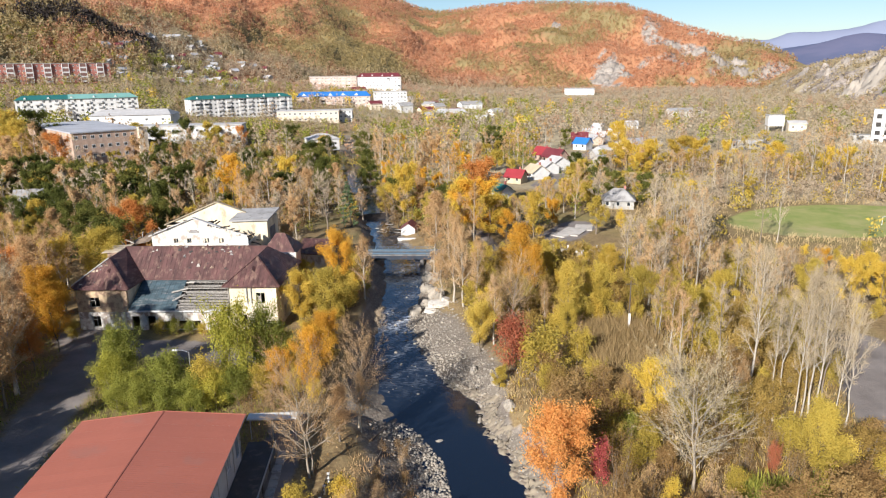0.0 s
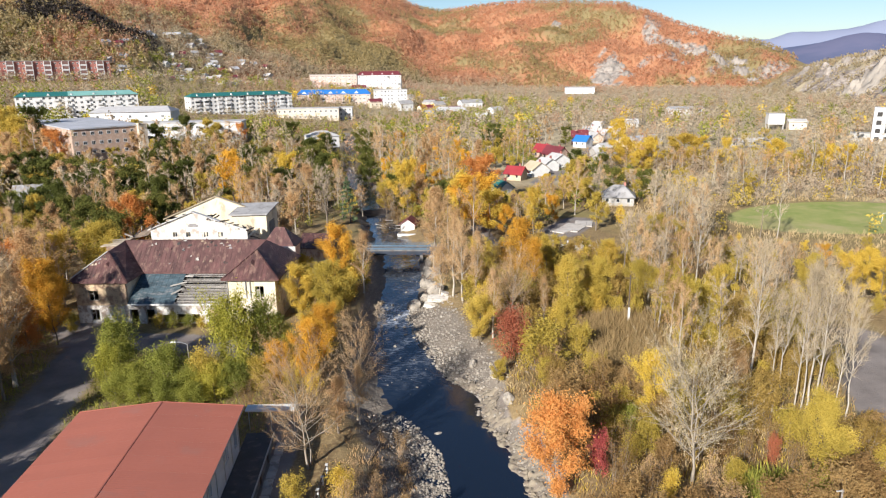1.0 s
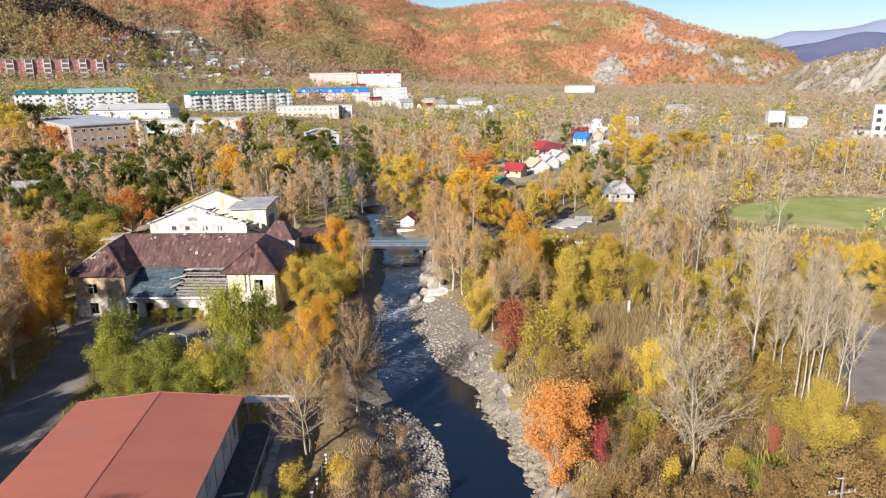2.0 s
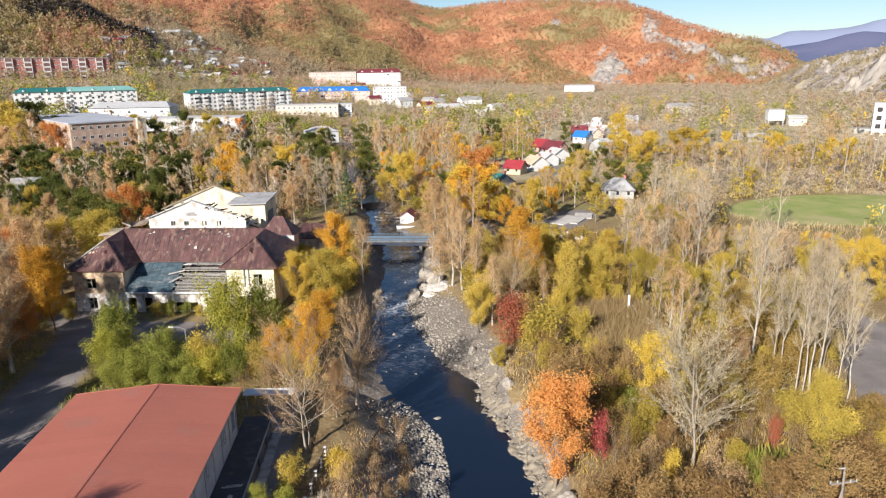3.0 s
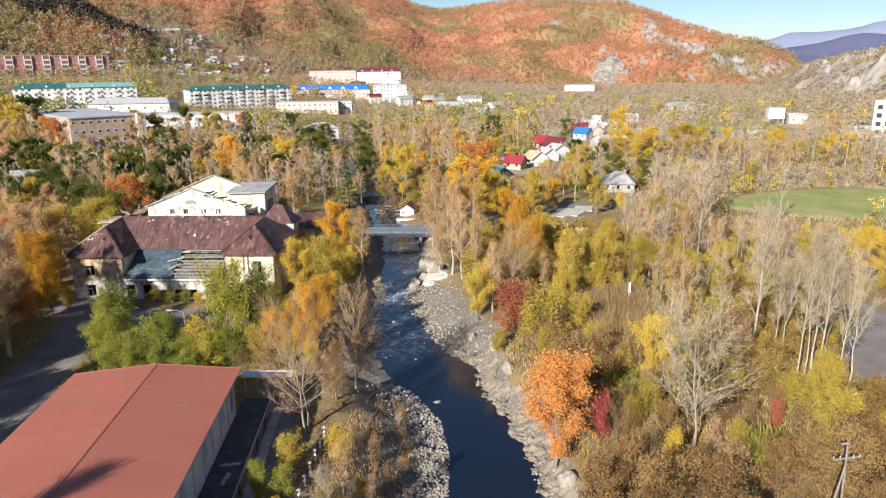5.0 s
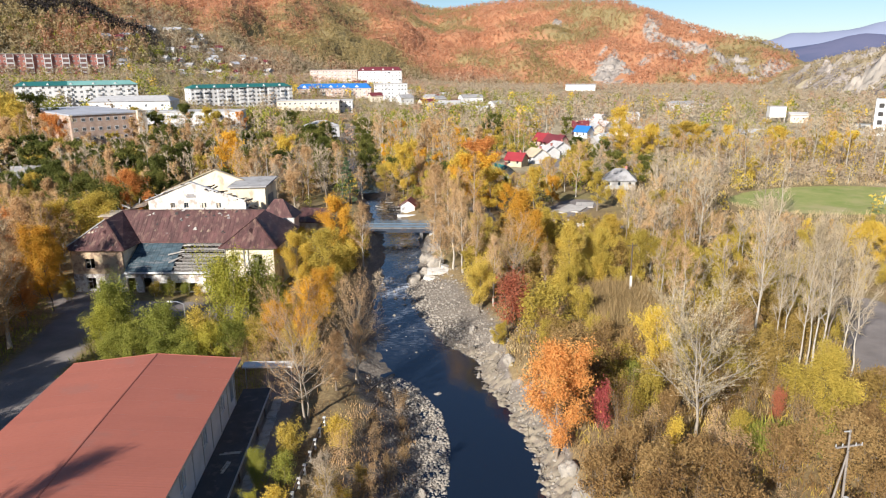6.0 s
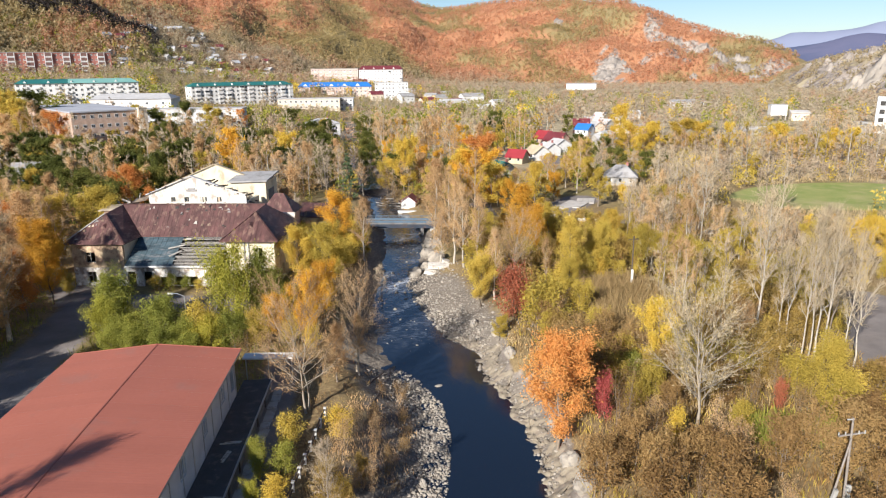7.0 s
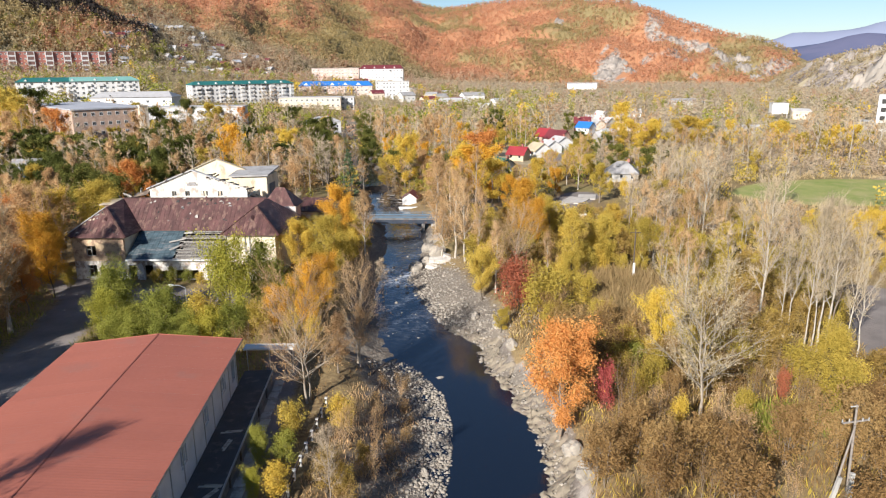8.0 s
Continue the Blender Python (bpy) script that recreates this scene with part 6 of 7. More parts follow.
# beside the road
plant([
    ("tan", -58.5, 82, 15, 1.3), ("rust", -62.5, 86, 14, 1.2), ("tan", -66, 79, 15, 1.3), ("gold", -61, 96, 10, 0.8), ("grey", -64.2, 90, 16, 1), ("rust", -68, 95, 14, 1.2),
    ("gold", -66, 103, 10, 1), ("tan", -71, 88, 15, 1.3), ("orange", -60.5, 89, 8, 0.8), ("tan", -75, 97, 15, 1.2), ("rust", -72, 108, 14, 1.1), ("tan", -58.8, 74, 14, 1.2),
    ("tan", -63.5, 69, 14, 1.3), ("olive", -66, 121, 12, 1.1), ("dark", -70, 132, 12, 1.1), ("yellow", -74, 117, 11, 1), ("dark", -78, 139, 12, 1.1), ("orange", -72, 146, 12, 1),
])
# river walk and terrace
plant([
    ("yellowbush", -14.8, 47.5, 2.6, 1), ("greenbush", -15.2, 52.5, 2.4, 1.1), ("olivebush", -15.6, 57, 2.6, 1.1), ("tanbush", -10.6, 56, 3.2, 1), ("yellowbush", -11.2, 58.5, 3, 0.9), ("tanbush", -8.2, 60, 2.8, 0.9),
    ("tanbush", -7.8, 53, 2.4, 1), ("tanbush", -9.4, 47.5, 2.2, 1), ("brownbush", -6.6, 56.5, 1.8, 1), ("brownbush", -8.8, 64, 2, 1), ("tanbush", -10.4, 61.5, 2.2, 1), ("yellowbush", -9.8, 50.5, 2, 1),
    ("greenbush", -46, 102.6, 2.2, 1.2), ("greenbush", -43.6, 103, 1.8, 1.3), ("olivebush", -48.4, 102.8, 1.9, 1.2), ("olivebush", -41.4, 102.4, 1.6, 1.2),
])
plant([("twiggy", -10.0, 46.6, 7.5, 1.0), ("ochrebush", -10.8, 49.5, 3.4, 0.9), ("ochrebush", -9.2, 47.8, 3.0, 0.9), ("bigbush", -17.0, 52.0, 3.6, 0.6), ("brightbush", -16.2, 47.4, 2.8, 0.6), ("ochrebush", -8.6, 53.5, 2.6, 0.9)])
# up the river; most dark green trees here stand in for deep shade
plant([
    ("brownbush", -20.5, 179, 4, 1.2), ("olive", -9, 187, 7, 1), ("tan", -7, 180, 9, 1.1), ("dark", -5, 191, 8, 1.1), ("brownbush", -18.5, 188, 4, 1.2), ("tan", -17, 196, 10, 1.2),
    ("rust", -12, 197, 10, 1.2), ("dark", -19, 205, 9, 1.2), ("dark", -44, 216, 12, 1.2), ("dark", -50, 228, 12, 1.2), ("dark", -52, 242, 12, 1.3), ("dark", -58, 262, 12, 1.3),
    ("dark", -41, 206, 9, 1.2), ("dark", -34, 250, 9, 1.2), ("dark", -38, 266, 10, 1.3), ("dark", -40, 284, 10, 1.3), ("dark", -82, 332, 11, 1.3), ("dark", -46, 326, 13, 1.4),
    ("gold", -66, 196, 15, 1), ("yellow", -55, 214, 13, 1),
])
# before the town
plant([
    ("olive", -150, 314, 10, 1.3), ("tan", -141, 318, 11, 1.3), ("dark", -130, 322, 12, 1.3), ("olive", -120, 326, 11, 1.4), ("tan", -112, 330, 11, 1.3), ("orange", -105, 325, 10, 1.2),
    ("dark", -135, 300, 11, 1.3), ("tan", -122, 306, 11, 1.3), ("olive", -112, 312, 11, 1.3), ("olive", -143, 303, 11, 1.3), ("rust", -158, 257, 15, 1.2), ("orange", -151, 254, 14, 1),
    ("tan", -165, 261, 17, 1.3), ("olive", -172, 264, 16, 1.2), ("tan", -160, 246, 15, 1.3), ("olive", -181, 274, 16, 1.3), ("rust", -168, 250, 14, 1.2), ("tan", -176, 256, 15, 1.4),
    ("olive", -190, 280, 17, 1.3), ("tan", -150, 248, 11, 1.2), ("olive", -196, 290, 17, 1.3), ("dark", -186, 300, 16, 1.3),
])
# across the valley
plant([
    ("yellow", 63, 265, 11, 1.5), ("yellow", 69, 262, 10, 1.5), ("yellow", 74, 269, 11, 1.4), ("yellow", 87, 274, 12, 1.6), ("yellow", 93, 276, 11, 1.5), ("yellow", 66, 256, 8, 1.3),
    ("yellow", 100, 264, 11, 1.1), ("yellow", 116, 257, 11, 1.2), ("yellow", 134, 243, 11, 1.2), ("yellow", 131, 249, 10, 1.1), ("yellow", 62, 188, 9, 1.4), ("spread", 88, 214, 15, 1),
    ("yellow", 68, 300, 15, 1.1),
])
# dense trees added outside the view to put the road in shade
for _x, _y, _h in ((-57, 28, 14), (-60, 36, 15), (-57.5, 44, 13), (-55, 20, 14), (-53, 33, 12)):
    place_tree("olive", _x, _y, _h, 1.15, near=False)
_bar = random.Random(21)
for _ in range(34):
    place_tree(_bar.choice(["brownbush", "tanbush", "brownbush"]), _bar.uniform(-9.4, -5.2), _bar.uniform(41, 74), _bar.uniform(0.7, 1.7), _bar.uniform(0.9, 1.4), near=True)
for _ in range(46):
    _x, _y = _bar.uniform(-6, 8), _bar.uniform(108, 140)
    if bank_distance(np.array(_x), np.array(_y))[0] > 3.4 and not (_x < 0 and 109 < _y < 126):
        place_tree(_bar.choice(["brownbush", "tanbush", "tanbush", "brownbush", "olivebush"]), _x, _y, _bar.uniform(2.4, 4.6), _bar.uniform(1.0, 1.4), near=False)
for _ in range(40):
    _x, _y = _bar.uniform(-13, 2), _bar.uniform(168, 200)
    if not (-18.5 < _x < -10.5 and 177 < _y < 188) and bank_distance(np.array(_x), np.array(_y))[0] > 2.5 and not on_road(np.array(_x), np.array(_y), 0.8):
        place_tree(_bar.choice(["brownbush", "tanbush", "olivebush", "brownbush"]), _x, _y, _bar.uniform(1.8, 3.6), _bar.uniform(1.0, 1.5), near=False)
for _ in range(190):
    _y = _bar.uniform(190, 345)
    _side = _bar.random() < 0.35
    _x = float(np.interp(_y, BANK_Y, BANK_L)) - _bar.uniform(0.6, 6) if _side else float(np.interp(_y, BANK_RY, BANK_R)) + _bar.uniform(0.3, 9)
    place_tree(_bar.choice(["brownbush", "twiggy", "twiggy", "tanbush", "tan", "olive", "dark", "twiggy"]), _x, _y, _bar.uniform(2.0, 3.4) if 215 < _y < 300 else _bar.uniform(3.0, 9.5), _bar.uniform(1.0, 1.5), near=False)
# shade trees outside the view, beside the shed
for _x, _y, _h in ((-39.5, 24, 18), (-50.5, 37, 15)):
    place_tree("tan", _x, _y, _h, 0.85)


def blocked(x, y):
    """Water, banks, roads, field and buildings stay clear, and gaps for the camera's view."""
    d, left = bank_distance(x, y)
    if d < (4.2 if (not left and y < 86) else 7.5 if (not left and y < 114) else 2.5) and y < 300 and -90 < x < 60:
        return True
    if on_road(np.array(x), np.array(y), 0.8) or in_field(x, y) < 1.1:
        return True
    for bx, by, a, L, D in FOOTPRINTS:
        u, v = (x - bx) * math.cos(a) + (y - by) * math.sin(a), (y - by) * math.cos(a) - (x - bx) * math.sin(a)
        if -2 < u < L + 2 and -2 < v < D + 2:
            return True
    for x0, x1, y0, y1 in CLEAR:
        if x0 < x < x1 and y0 < y < y1:
            return True
    return False


# some boxes keep the camera's view open, as to the spruce and field
CLEAR = [(-66, -26, 103, 136), (-43, -17, 10, 73), (-54, -28, 90, 104), (-22, -3, 143, 172), (-19, -12.6, 40, 60), (-20, -9, 164, 173),
         (6, 34, 206, 275), (30, 60, 270, 345), (55, 120, 320, 460), (38, 53, 185, 203), (-14, -8.8, 40, 80),
         (118, 160, 338, 352), (24, 40, 152, 181), (63, 84, 158, 180), (-150, -128, 258, 285), (26, 32.5, 45.5, 52), (-6, 1, 116, 121), (-39, -22, 142, 183), (26.5, 36, 56.5, 62.5), (18.5, 29, 80, 105), (18, 30, 144, 167), (12, 16.5, 57.5, 63.5)]
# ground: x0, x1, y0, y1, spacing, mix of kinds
# sight lines from the camera that cap growth: azimuth from, to, range, height
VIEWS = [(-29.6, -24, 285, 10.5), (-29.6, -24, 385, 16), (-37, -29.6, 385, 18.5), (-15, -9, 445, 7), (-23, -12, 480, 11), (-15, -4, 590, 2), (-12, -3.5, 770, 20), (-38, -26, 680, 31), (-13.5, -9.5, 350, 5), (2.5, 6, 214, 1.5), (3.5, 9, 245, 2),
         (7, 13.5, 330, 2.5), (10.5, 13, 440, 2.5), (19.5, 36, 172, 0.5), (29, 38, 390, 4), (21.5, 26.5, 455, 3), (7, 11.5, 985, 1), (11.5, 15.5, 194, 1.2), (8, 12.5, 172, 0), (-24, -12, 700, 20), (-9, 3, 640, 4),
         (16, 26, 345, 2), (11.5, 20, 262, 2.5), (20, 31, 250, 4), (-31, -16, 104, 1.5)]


def sight_cap(x, y):
    """Greatest height of growth that stays below the camera's sight lines."""
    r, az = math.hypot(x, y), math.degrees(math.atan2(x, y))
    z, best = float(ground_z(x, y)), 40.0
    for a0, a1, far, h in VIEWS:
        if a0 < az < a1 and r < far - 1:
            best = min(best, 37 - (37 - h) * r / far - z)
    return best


ZONES = [
    # strip left of the road, largely unseen, planted thick to shade it
    (-84, -57, 18, 82, 2.8, "rust lime rust olive rust orange"),
    (8, 24, 44, 64, 3.3, "rustbush brownbush ochrebush rustbush tanbush rustbush"),
    (24, 50, 42, 62, 3.6, "rustbush brownbush ochrebush rustbush tanbush olivebush rustbush ochrebush"),
    (10, 30, 64, 86, 2.9, "rustbush tanbush ochrebush rustbush brownbush olivebush"),
    (30, 60, 62, 92, 3.3, "ochrebush rustbush twiggy ochrebush brownbush olivebush twiggy ochrebush"),
    (28, 60, 84, 110, 2.8, "olivebush ochrebush olive olivebush twiggy ochrebush tan olive tanbush"),
    (2, 30, 100, 145, 2.7, "ochrebush tanbush ochrebush olivebush tanbush olivebush yellowbush ochrebush"),
    (30, 62, 108, 150, 2.7, "grey twiggy grey twiggy tan olive tan olivebush tanbush"),
    (58, 112, 90, 150, 4.2, "grey grey twiggy tan grey yellow olivebush tanbush gold"),
    (44, 74, 148, 176, 3.2, "grey twiggy grey tan"),
    (-3, 45, 145, 215, 4.6, "olive gold tan twiggy yellow twiggy olive tan olivebush"),
    (-26, -18.4, 74, 145, 3.0, "olivebush tanbush olivebush yellowbush tanbush brownbush"),
    (-46, -17, 134, 200, 4.6, "twiggy twiggy twiggy rust twiggy tan tanbush"),
    (-110, -55, 56, 128, 3.7, "tan rust tan tan gold olive rust tanbush brownbush orange"),
    (-110, -62, 128, 180, 5.0, "olive dark olive tan rust twiggy dark olive"),
    (-64, -40, 136, 180, 4.6, "tan twiggy twiggy olive tan rust"),
]
for _x0, _x1, _y0, _y1, _gap, _mix in ZONES:
    _mix = _mix.split()
    for _ in range(int((_x1 - _x0) * (_y1 - _y0) / _gap ** 2 * 2.2)):
        _x, _y = PLANT.uniform(_x0, _x1), PLANT.uniform(_y0, _y1)
        if blocked(_x, _y):
            continue
        _k = PLANT.choice(_mix)
        _own, _top = 0.62 if "bush" in _k else 1.0, sight_cap(_x, _y)
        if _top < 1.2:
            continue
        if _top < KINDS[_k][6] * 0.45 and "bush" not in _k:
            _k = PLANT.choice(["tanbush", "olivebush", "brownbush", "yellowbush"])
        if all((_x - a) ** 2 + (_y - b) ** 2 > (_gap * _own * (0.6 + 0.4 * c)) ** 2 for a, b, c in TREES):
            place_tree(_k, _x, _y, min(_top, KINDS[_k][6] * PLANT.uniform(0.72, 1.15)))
print("single trees", len(TREES))


# ---- woods farther off, each stand one object ----
def woods(name, spots, label, cat="woodland"):
    """spots: (kind, x, y, height, wide). Trees of the thinner sort, joined."""
    V, Q, T, tones, n = [], [], [], [], 0
    mats, rng = [], random.Random(len(spots))
    for kind, x, y, h, wide in spots:
        family, leaf, bark, *_ = KINDS[kind]
        pair = MID[family, rng.randrange(3) if family != "spruce" else 0]
        k, a = h / FAMILY[family]["H"], rng.uniform(0, 6.28)
        ca, sa = math.cos(a) * k * wide, math.sin(a) * k * wide
        z, tone = float(ground_z(x, y)) - 0.2, rng.random()
        for w, m in zip(pair, (bark, leaf)):
            if m not in mats:
                mats.append(m)
            v = np.concatenate(w.v)
            V.append(np.stack([v[:, 0] * ca - v[:, 1] * sa + x, v[:, 0] * sa + v[:, 1] * ca + y, v[:, 2] * k + z], -1))
            tones.append(np.full(len(v), tone))
            if w.q:
                Q.append((np.concatenate(w.q) + n, mats.index(m)))
            if w.t:
                T.append((np.concatenate(w.t) + n, mats.index(m)))
            n += len(v)
    me = mesh_of(name, np.concatenate(V), Q + T, mats, {"tone": np.concatenate(tones)})
    tagged(new(name, me), label, cat, "", "stuff")


def scatter(x0, x1, y0, y1, gap, mix, seed, test=None, hmul=1.0):
    rng, out, mix = random.Random(seed), [], mix.split()
    cells = {}
    for _ in range(int((x1 - x0) * (y1 - y0) / gap ** 2 * 1.6)):
        x, y = rng.uniform(x0, x1), rng.uniform(y0, y1)
        if blocked(x, y) or (test and not test(x, y)):
            continue
        c = (int(x // gap), int(y // gap))
        if any((x - a) ** 2 + (y - b) ** 2 < gap * gap * 0.7 for i in (-1, 0, 1) for j in (-1, 0, 1) for a, b in cells.get((c[0] + i, c[1] + j), ())):
            continue
        cells.setdefault(c, []).append((x, y))
        k = rng.choice(mix)
        top = sight_cap(x, y)
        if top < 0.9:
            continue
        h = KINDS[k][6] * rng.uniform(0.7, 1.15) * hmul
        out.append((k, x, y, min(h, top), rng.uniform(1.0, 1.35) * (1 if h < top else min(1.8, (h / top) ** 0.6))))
    return out


woods("woodland_behind_hall", scatter(-150, -40, 180, 300, 5.4, "twiggy twiggy olive grey twiggy tan olive dark twiggy rust", 1, lambda x, y: x < -40 - (y - 180) * 0.2), "mixed half bare autumn trees behind the ruined hall")
woods("woodland_dark", scatter(-160, -88, 160, 240, 5.0, "dark dark dark dark green olive", 2), "dense dark green trees behind the ruined hall")
woods("woodland_riverside", scatter(-42, 14, 200, 330, 5.6, "twiggy twiggy grey rust twiggy tan gold twiggy olive tan", 3, lambda x, y: y < 215 or y > 300 or abs(x + 45 + (y - 270) * 0.3) > 9), "yellow and tan autumn trees along the river")
woods("woodland_beyond_field", scatter(52, 215, 205, 335, 5.2, "twiggy grey twiggy tan grey twiggy olive twiggy grey tan tan", 4), "half bare tan trees beyond the playing field")
woods("garden_trees", scatter(10, 70, 200, 350, 4.6, "olive greenbush dark olive tan greenbush olivebush", 5), "green and olive garden trees among cottages")

# ---- distant woods: clumps of leaves, joined ----
def clumps(name, xs, ys, size, per, label, mat="hill_leaves", low=None, seed=0, leaf=0.3, limit=None, green=None):
    rng = np.random.RandomState(seed)
    n = len(xs)
    z = ground_z(xs, ys)
    s = size * (0.65 + 0.7 * rng.rand(n))
    if limit is not None:
        s = np.minimum(s, limit / 1.7)
    c = np.stack([xs, ys, z + s * 0.8], -1)
    off = unit(rng.normal(size=(n, per, 3))) * (0.35 + 0.65 * rng.rand(n, per, 1)) * np.array([0.55, 0.55, 0.85])
    at = c[:, None] + off * s[:, None, None]
    a = unit(rng.normal(size=(n, per, 3)))
    b = unit(np.cross(a, rng.normal(size=(n, per, 3))))
    w = (s[:, None, None] * leaf * (0.7 + 0.7 * rng.rand(n, per, 1)))
    v = np.stack([at - a * w, at + b * w * 1.2, at + a * w], 2)
    f = np.arange(n * per * 3).reshape(-1, 3)
    tone = np.repeat(rng.rand(n), per * 3)
    lowv = np.repeat(np.zeros(n) if low is None else low, per * 3)
    me = mesh_of(name, v.reshape(-1, 3), [(f, 0)], [mat], {"tone": tone, "low": lowv, "green": np.repeat(np.zeros(n) if green is None else green, per * 3)})
    tagged(new(name, me), label, "woodland", "", "stuff")


def polar(n, az0, az1, r0, r1, seed, power=1.0):
    rng = np.random.RandomState(seed)
    az = np.radians(az0 + (az1 - az0) * rng.rand(n))
    r = r0 + (r1 - r0) * rng.rand(n) ** power
    return r * np.sin(az), r * np.cos(az), np.degrees(az), r


def built_on(x, y, room=2.0):
    """Whether a place lies under one of the town's blocks."""
    for bx, by, a, L, D in FOOTPRINTS:
        u = (x - bx) * math.cos(a) + (y - by) * math.sin(a)
        v = -(x - bx) * math.sin(a) + (y - by) * math.cos(a)
        if -room < u < L + room and -room < v < D + room:
            return True
    return any(x0 < x < x1 and y0 < y < y1 for x0, x1, y0, y1 in TOWN)


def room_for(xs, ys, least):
    return np.array([max(least, sight_cap(a, b)) for a, b in zip(xs, ys)])


OUTCROPS = [(216, 1108, 26, 9), (240, 1140, 26, 11), (258, 1112, 14, 6), (341, 1294, 13, 8), (365, 1249, 14, 8), (408, 1225, 17, 9), (396, 1150, 17, 9), (398, 1110, 17, 9), (432, 1126, 20, 11),
            (424, 1085, 20, 10), (430, 1050, 15, 7), (350, 1129, 10, 6), (342, 1060, 10, 6), (182, 1392, 13, 8), (414, 1296, 12, 7), (423, 890, 12, 6), (445, 905, 10, 6), (426, 844, 13, 7), (433, 809, 12, 7), (446, 790, 13, 8), (415, 812, 11, 6)]
QUARRY = [(408, 700, 30, 14), (432, 676, 34, 18), (392, 716, 16, 9)]


def off_rock(x, y):
    """Whether a place is clear of the bare rock."""
    return all((x - a) ** 2 + (y - b) ** 2 > (0.8 * c) ** 2 for a, b, c, _ in OUTCROPS + QUARRY)


def far_woods():
    # hill forest
    x, y, az, r = polar(76000, -36, 25, 560, 1950, 61, 0.9)
    keep = (r > np.interp(az, AZ, FOOT_R) - 30) & (r < np.interp(az, AZ, RIDGE_R) + 25)
    bare = (np.hypot((az - 11.6) / 1.3, (r - 1120) / 55) < 1) | ((az > 15) & (waves(az * 9, r * 0.6, 22, 52) > 0.9))
    keep &= ~bare
    keep &= (az < 5) | np.array([off_rock(a, b) for a, b in zip(x, y)])
    keep &= ~np.array([rr < 760 and built_on(a, b, 8.0) for a, b, rr in zip(x, y, r)])
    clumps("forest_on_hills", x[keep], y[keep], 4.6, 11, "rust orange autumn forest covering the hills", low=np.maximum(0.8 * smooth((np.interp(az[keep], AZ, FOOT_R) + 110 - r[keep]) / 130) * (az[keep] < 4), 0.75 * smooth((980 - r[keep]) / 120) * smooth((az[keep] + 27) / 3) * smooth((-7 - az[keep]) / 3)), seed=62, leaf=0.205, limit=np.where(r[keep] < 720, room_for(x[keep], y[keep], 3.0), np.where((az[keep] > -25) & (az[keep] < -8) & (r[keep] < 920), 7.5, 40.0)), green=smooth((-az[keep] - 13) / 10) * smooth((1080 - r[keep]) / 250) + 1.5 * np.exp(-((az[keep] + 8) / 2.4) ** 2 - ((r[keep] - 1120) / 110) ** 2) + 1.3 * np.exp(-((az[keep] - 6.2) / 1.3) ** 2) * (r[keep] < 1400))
    x, y, az, r = polar(5200, -26, -7, 700, 930, 81)
    keep = (r > np.interp(az, AZ, FOOT_R) - 30) & ~np.array([built_on(a, b, 5.0) for a, b in zip(x, y)])
    clumps("hillside_gardens", x[keep], y[keep], 3.0, 22, "olive grey scrub and gardens on the lower slope", low=0.45 + 0.5 * np.random.RandomState(4).rand(keep.sum()), seed=82, leaf=0.16, green=np.ones(keep.sum()))
    x, y, az, r = polar(3600, -38, -24, 740, 1040, 83)
    clumps("hill_trees", x, y, 5.5, 20, "rust and olive trees on the near hillside", low=0.35 * np.random.RandomState(6).rand(len(x)), seed=84, leaf=0.16, green=0.8 * np.random.RandomState(7).rand(len(x)))
    # clumps along the shoulder; their dark colour stands in for a shaded band
    rng = np.random.RandomState(91)
    k, t = rng.randint(4, size=420), rng.rand(420)
    px, py = np.array([-420, -412, -379, -358, -326]), np.array([690, 716, 716, 730, 736])
    x, y = px[k] * (1 - t) + px[k + 1] * t + rng.normal(size=420) * 9, py[k] * (1 - t) + py[k + 1] * t + rng.normal(size=420) * 9
    clumps("dark_hill_stand", x, y, 6.5, 24, "stand of trees coloured dark for the shade along the hill's shoulder", mat="leaf_shade", seed=92, leaf=0.15)
    # crags' scrub
    x, y, az, r = polar(7800, 22, 42, 560, 1150, 63)
    keep = (r > np.interp(az, [22, 25.5, 28.6, 31, 40], [960, 850, 770, 700, 520])) & (waves(x, y, 55, 51) < np.where(az > 27, 0.35, 0.6)) & np.array([off_rock(a, b) for a, b in zip(x, y)])
    clumps("scrub_on_crags", x[keep], y[keep], 3.8, 12, "dull brown scrub on the rocky hillside", low=0.35 + 0.35 * np.random.RandomState(8).rand(keep.sum()), green=np.ones(keep.sum()), seed=64, leaf=0.2)
    # valley woods between the houses and the hills
    x, y, az, r = polar(12500, -36, 36, 335, 1090, 65, 0.62)
    keep = (r < np.interp(az, AZ, FOOT_R)) & (r < np.interp(az, [20, 25.5, 28.6, 31, 40], [1100, 850, 770, 700, 520]))
    keep &= ~np.array([built_on(a, b) for a, b in zip(x, y)])
    low = np.clip(np.where(az > 0, 0.92, 0.75) - 0.5 * (np.random.RandomState(3).rand(len(x)) > 0.8), 0, 1)
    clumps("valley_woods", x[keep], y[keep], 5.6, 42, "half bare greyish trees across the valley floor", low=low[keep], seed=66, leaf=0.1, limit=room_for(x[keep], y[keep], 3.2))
    x, y, az, r = polar(2600, -36, 34, 335, 800, 67, 0.8)
    keep = ~np.array([built_on(a, b) or (b < 480 and blocked(a, b)) for a, b in zip(x, y)])
    keep &= (az < 6) | (np.random.RandomState(5).rand(len(az)) < 0.3)
    clumps("green_town_trees", x[keep], y[keep], 5.2, 70, "dark green and olive trees between the houses", mat="leaf_green", seed=68, leaf=0.105, limit=room_for(x[keep], y[keep], 3.4))
    x, y, az, r = polar(2600, -27, 3, 400, 770, 85, 0.8)
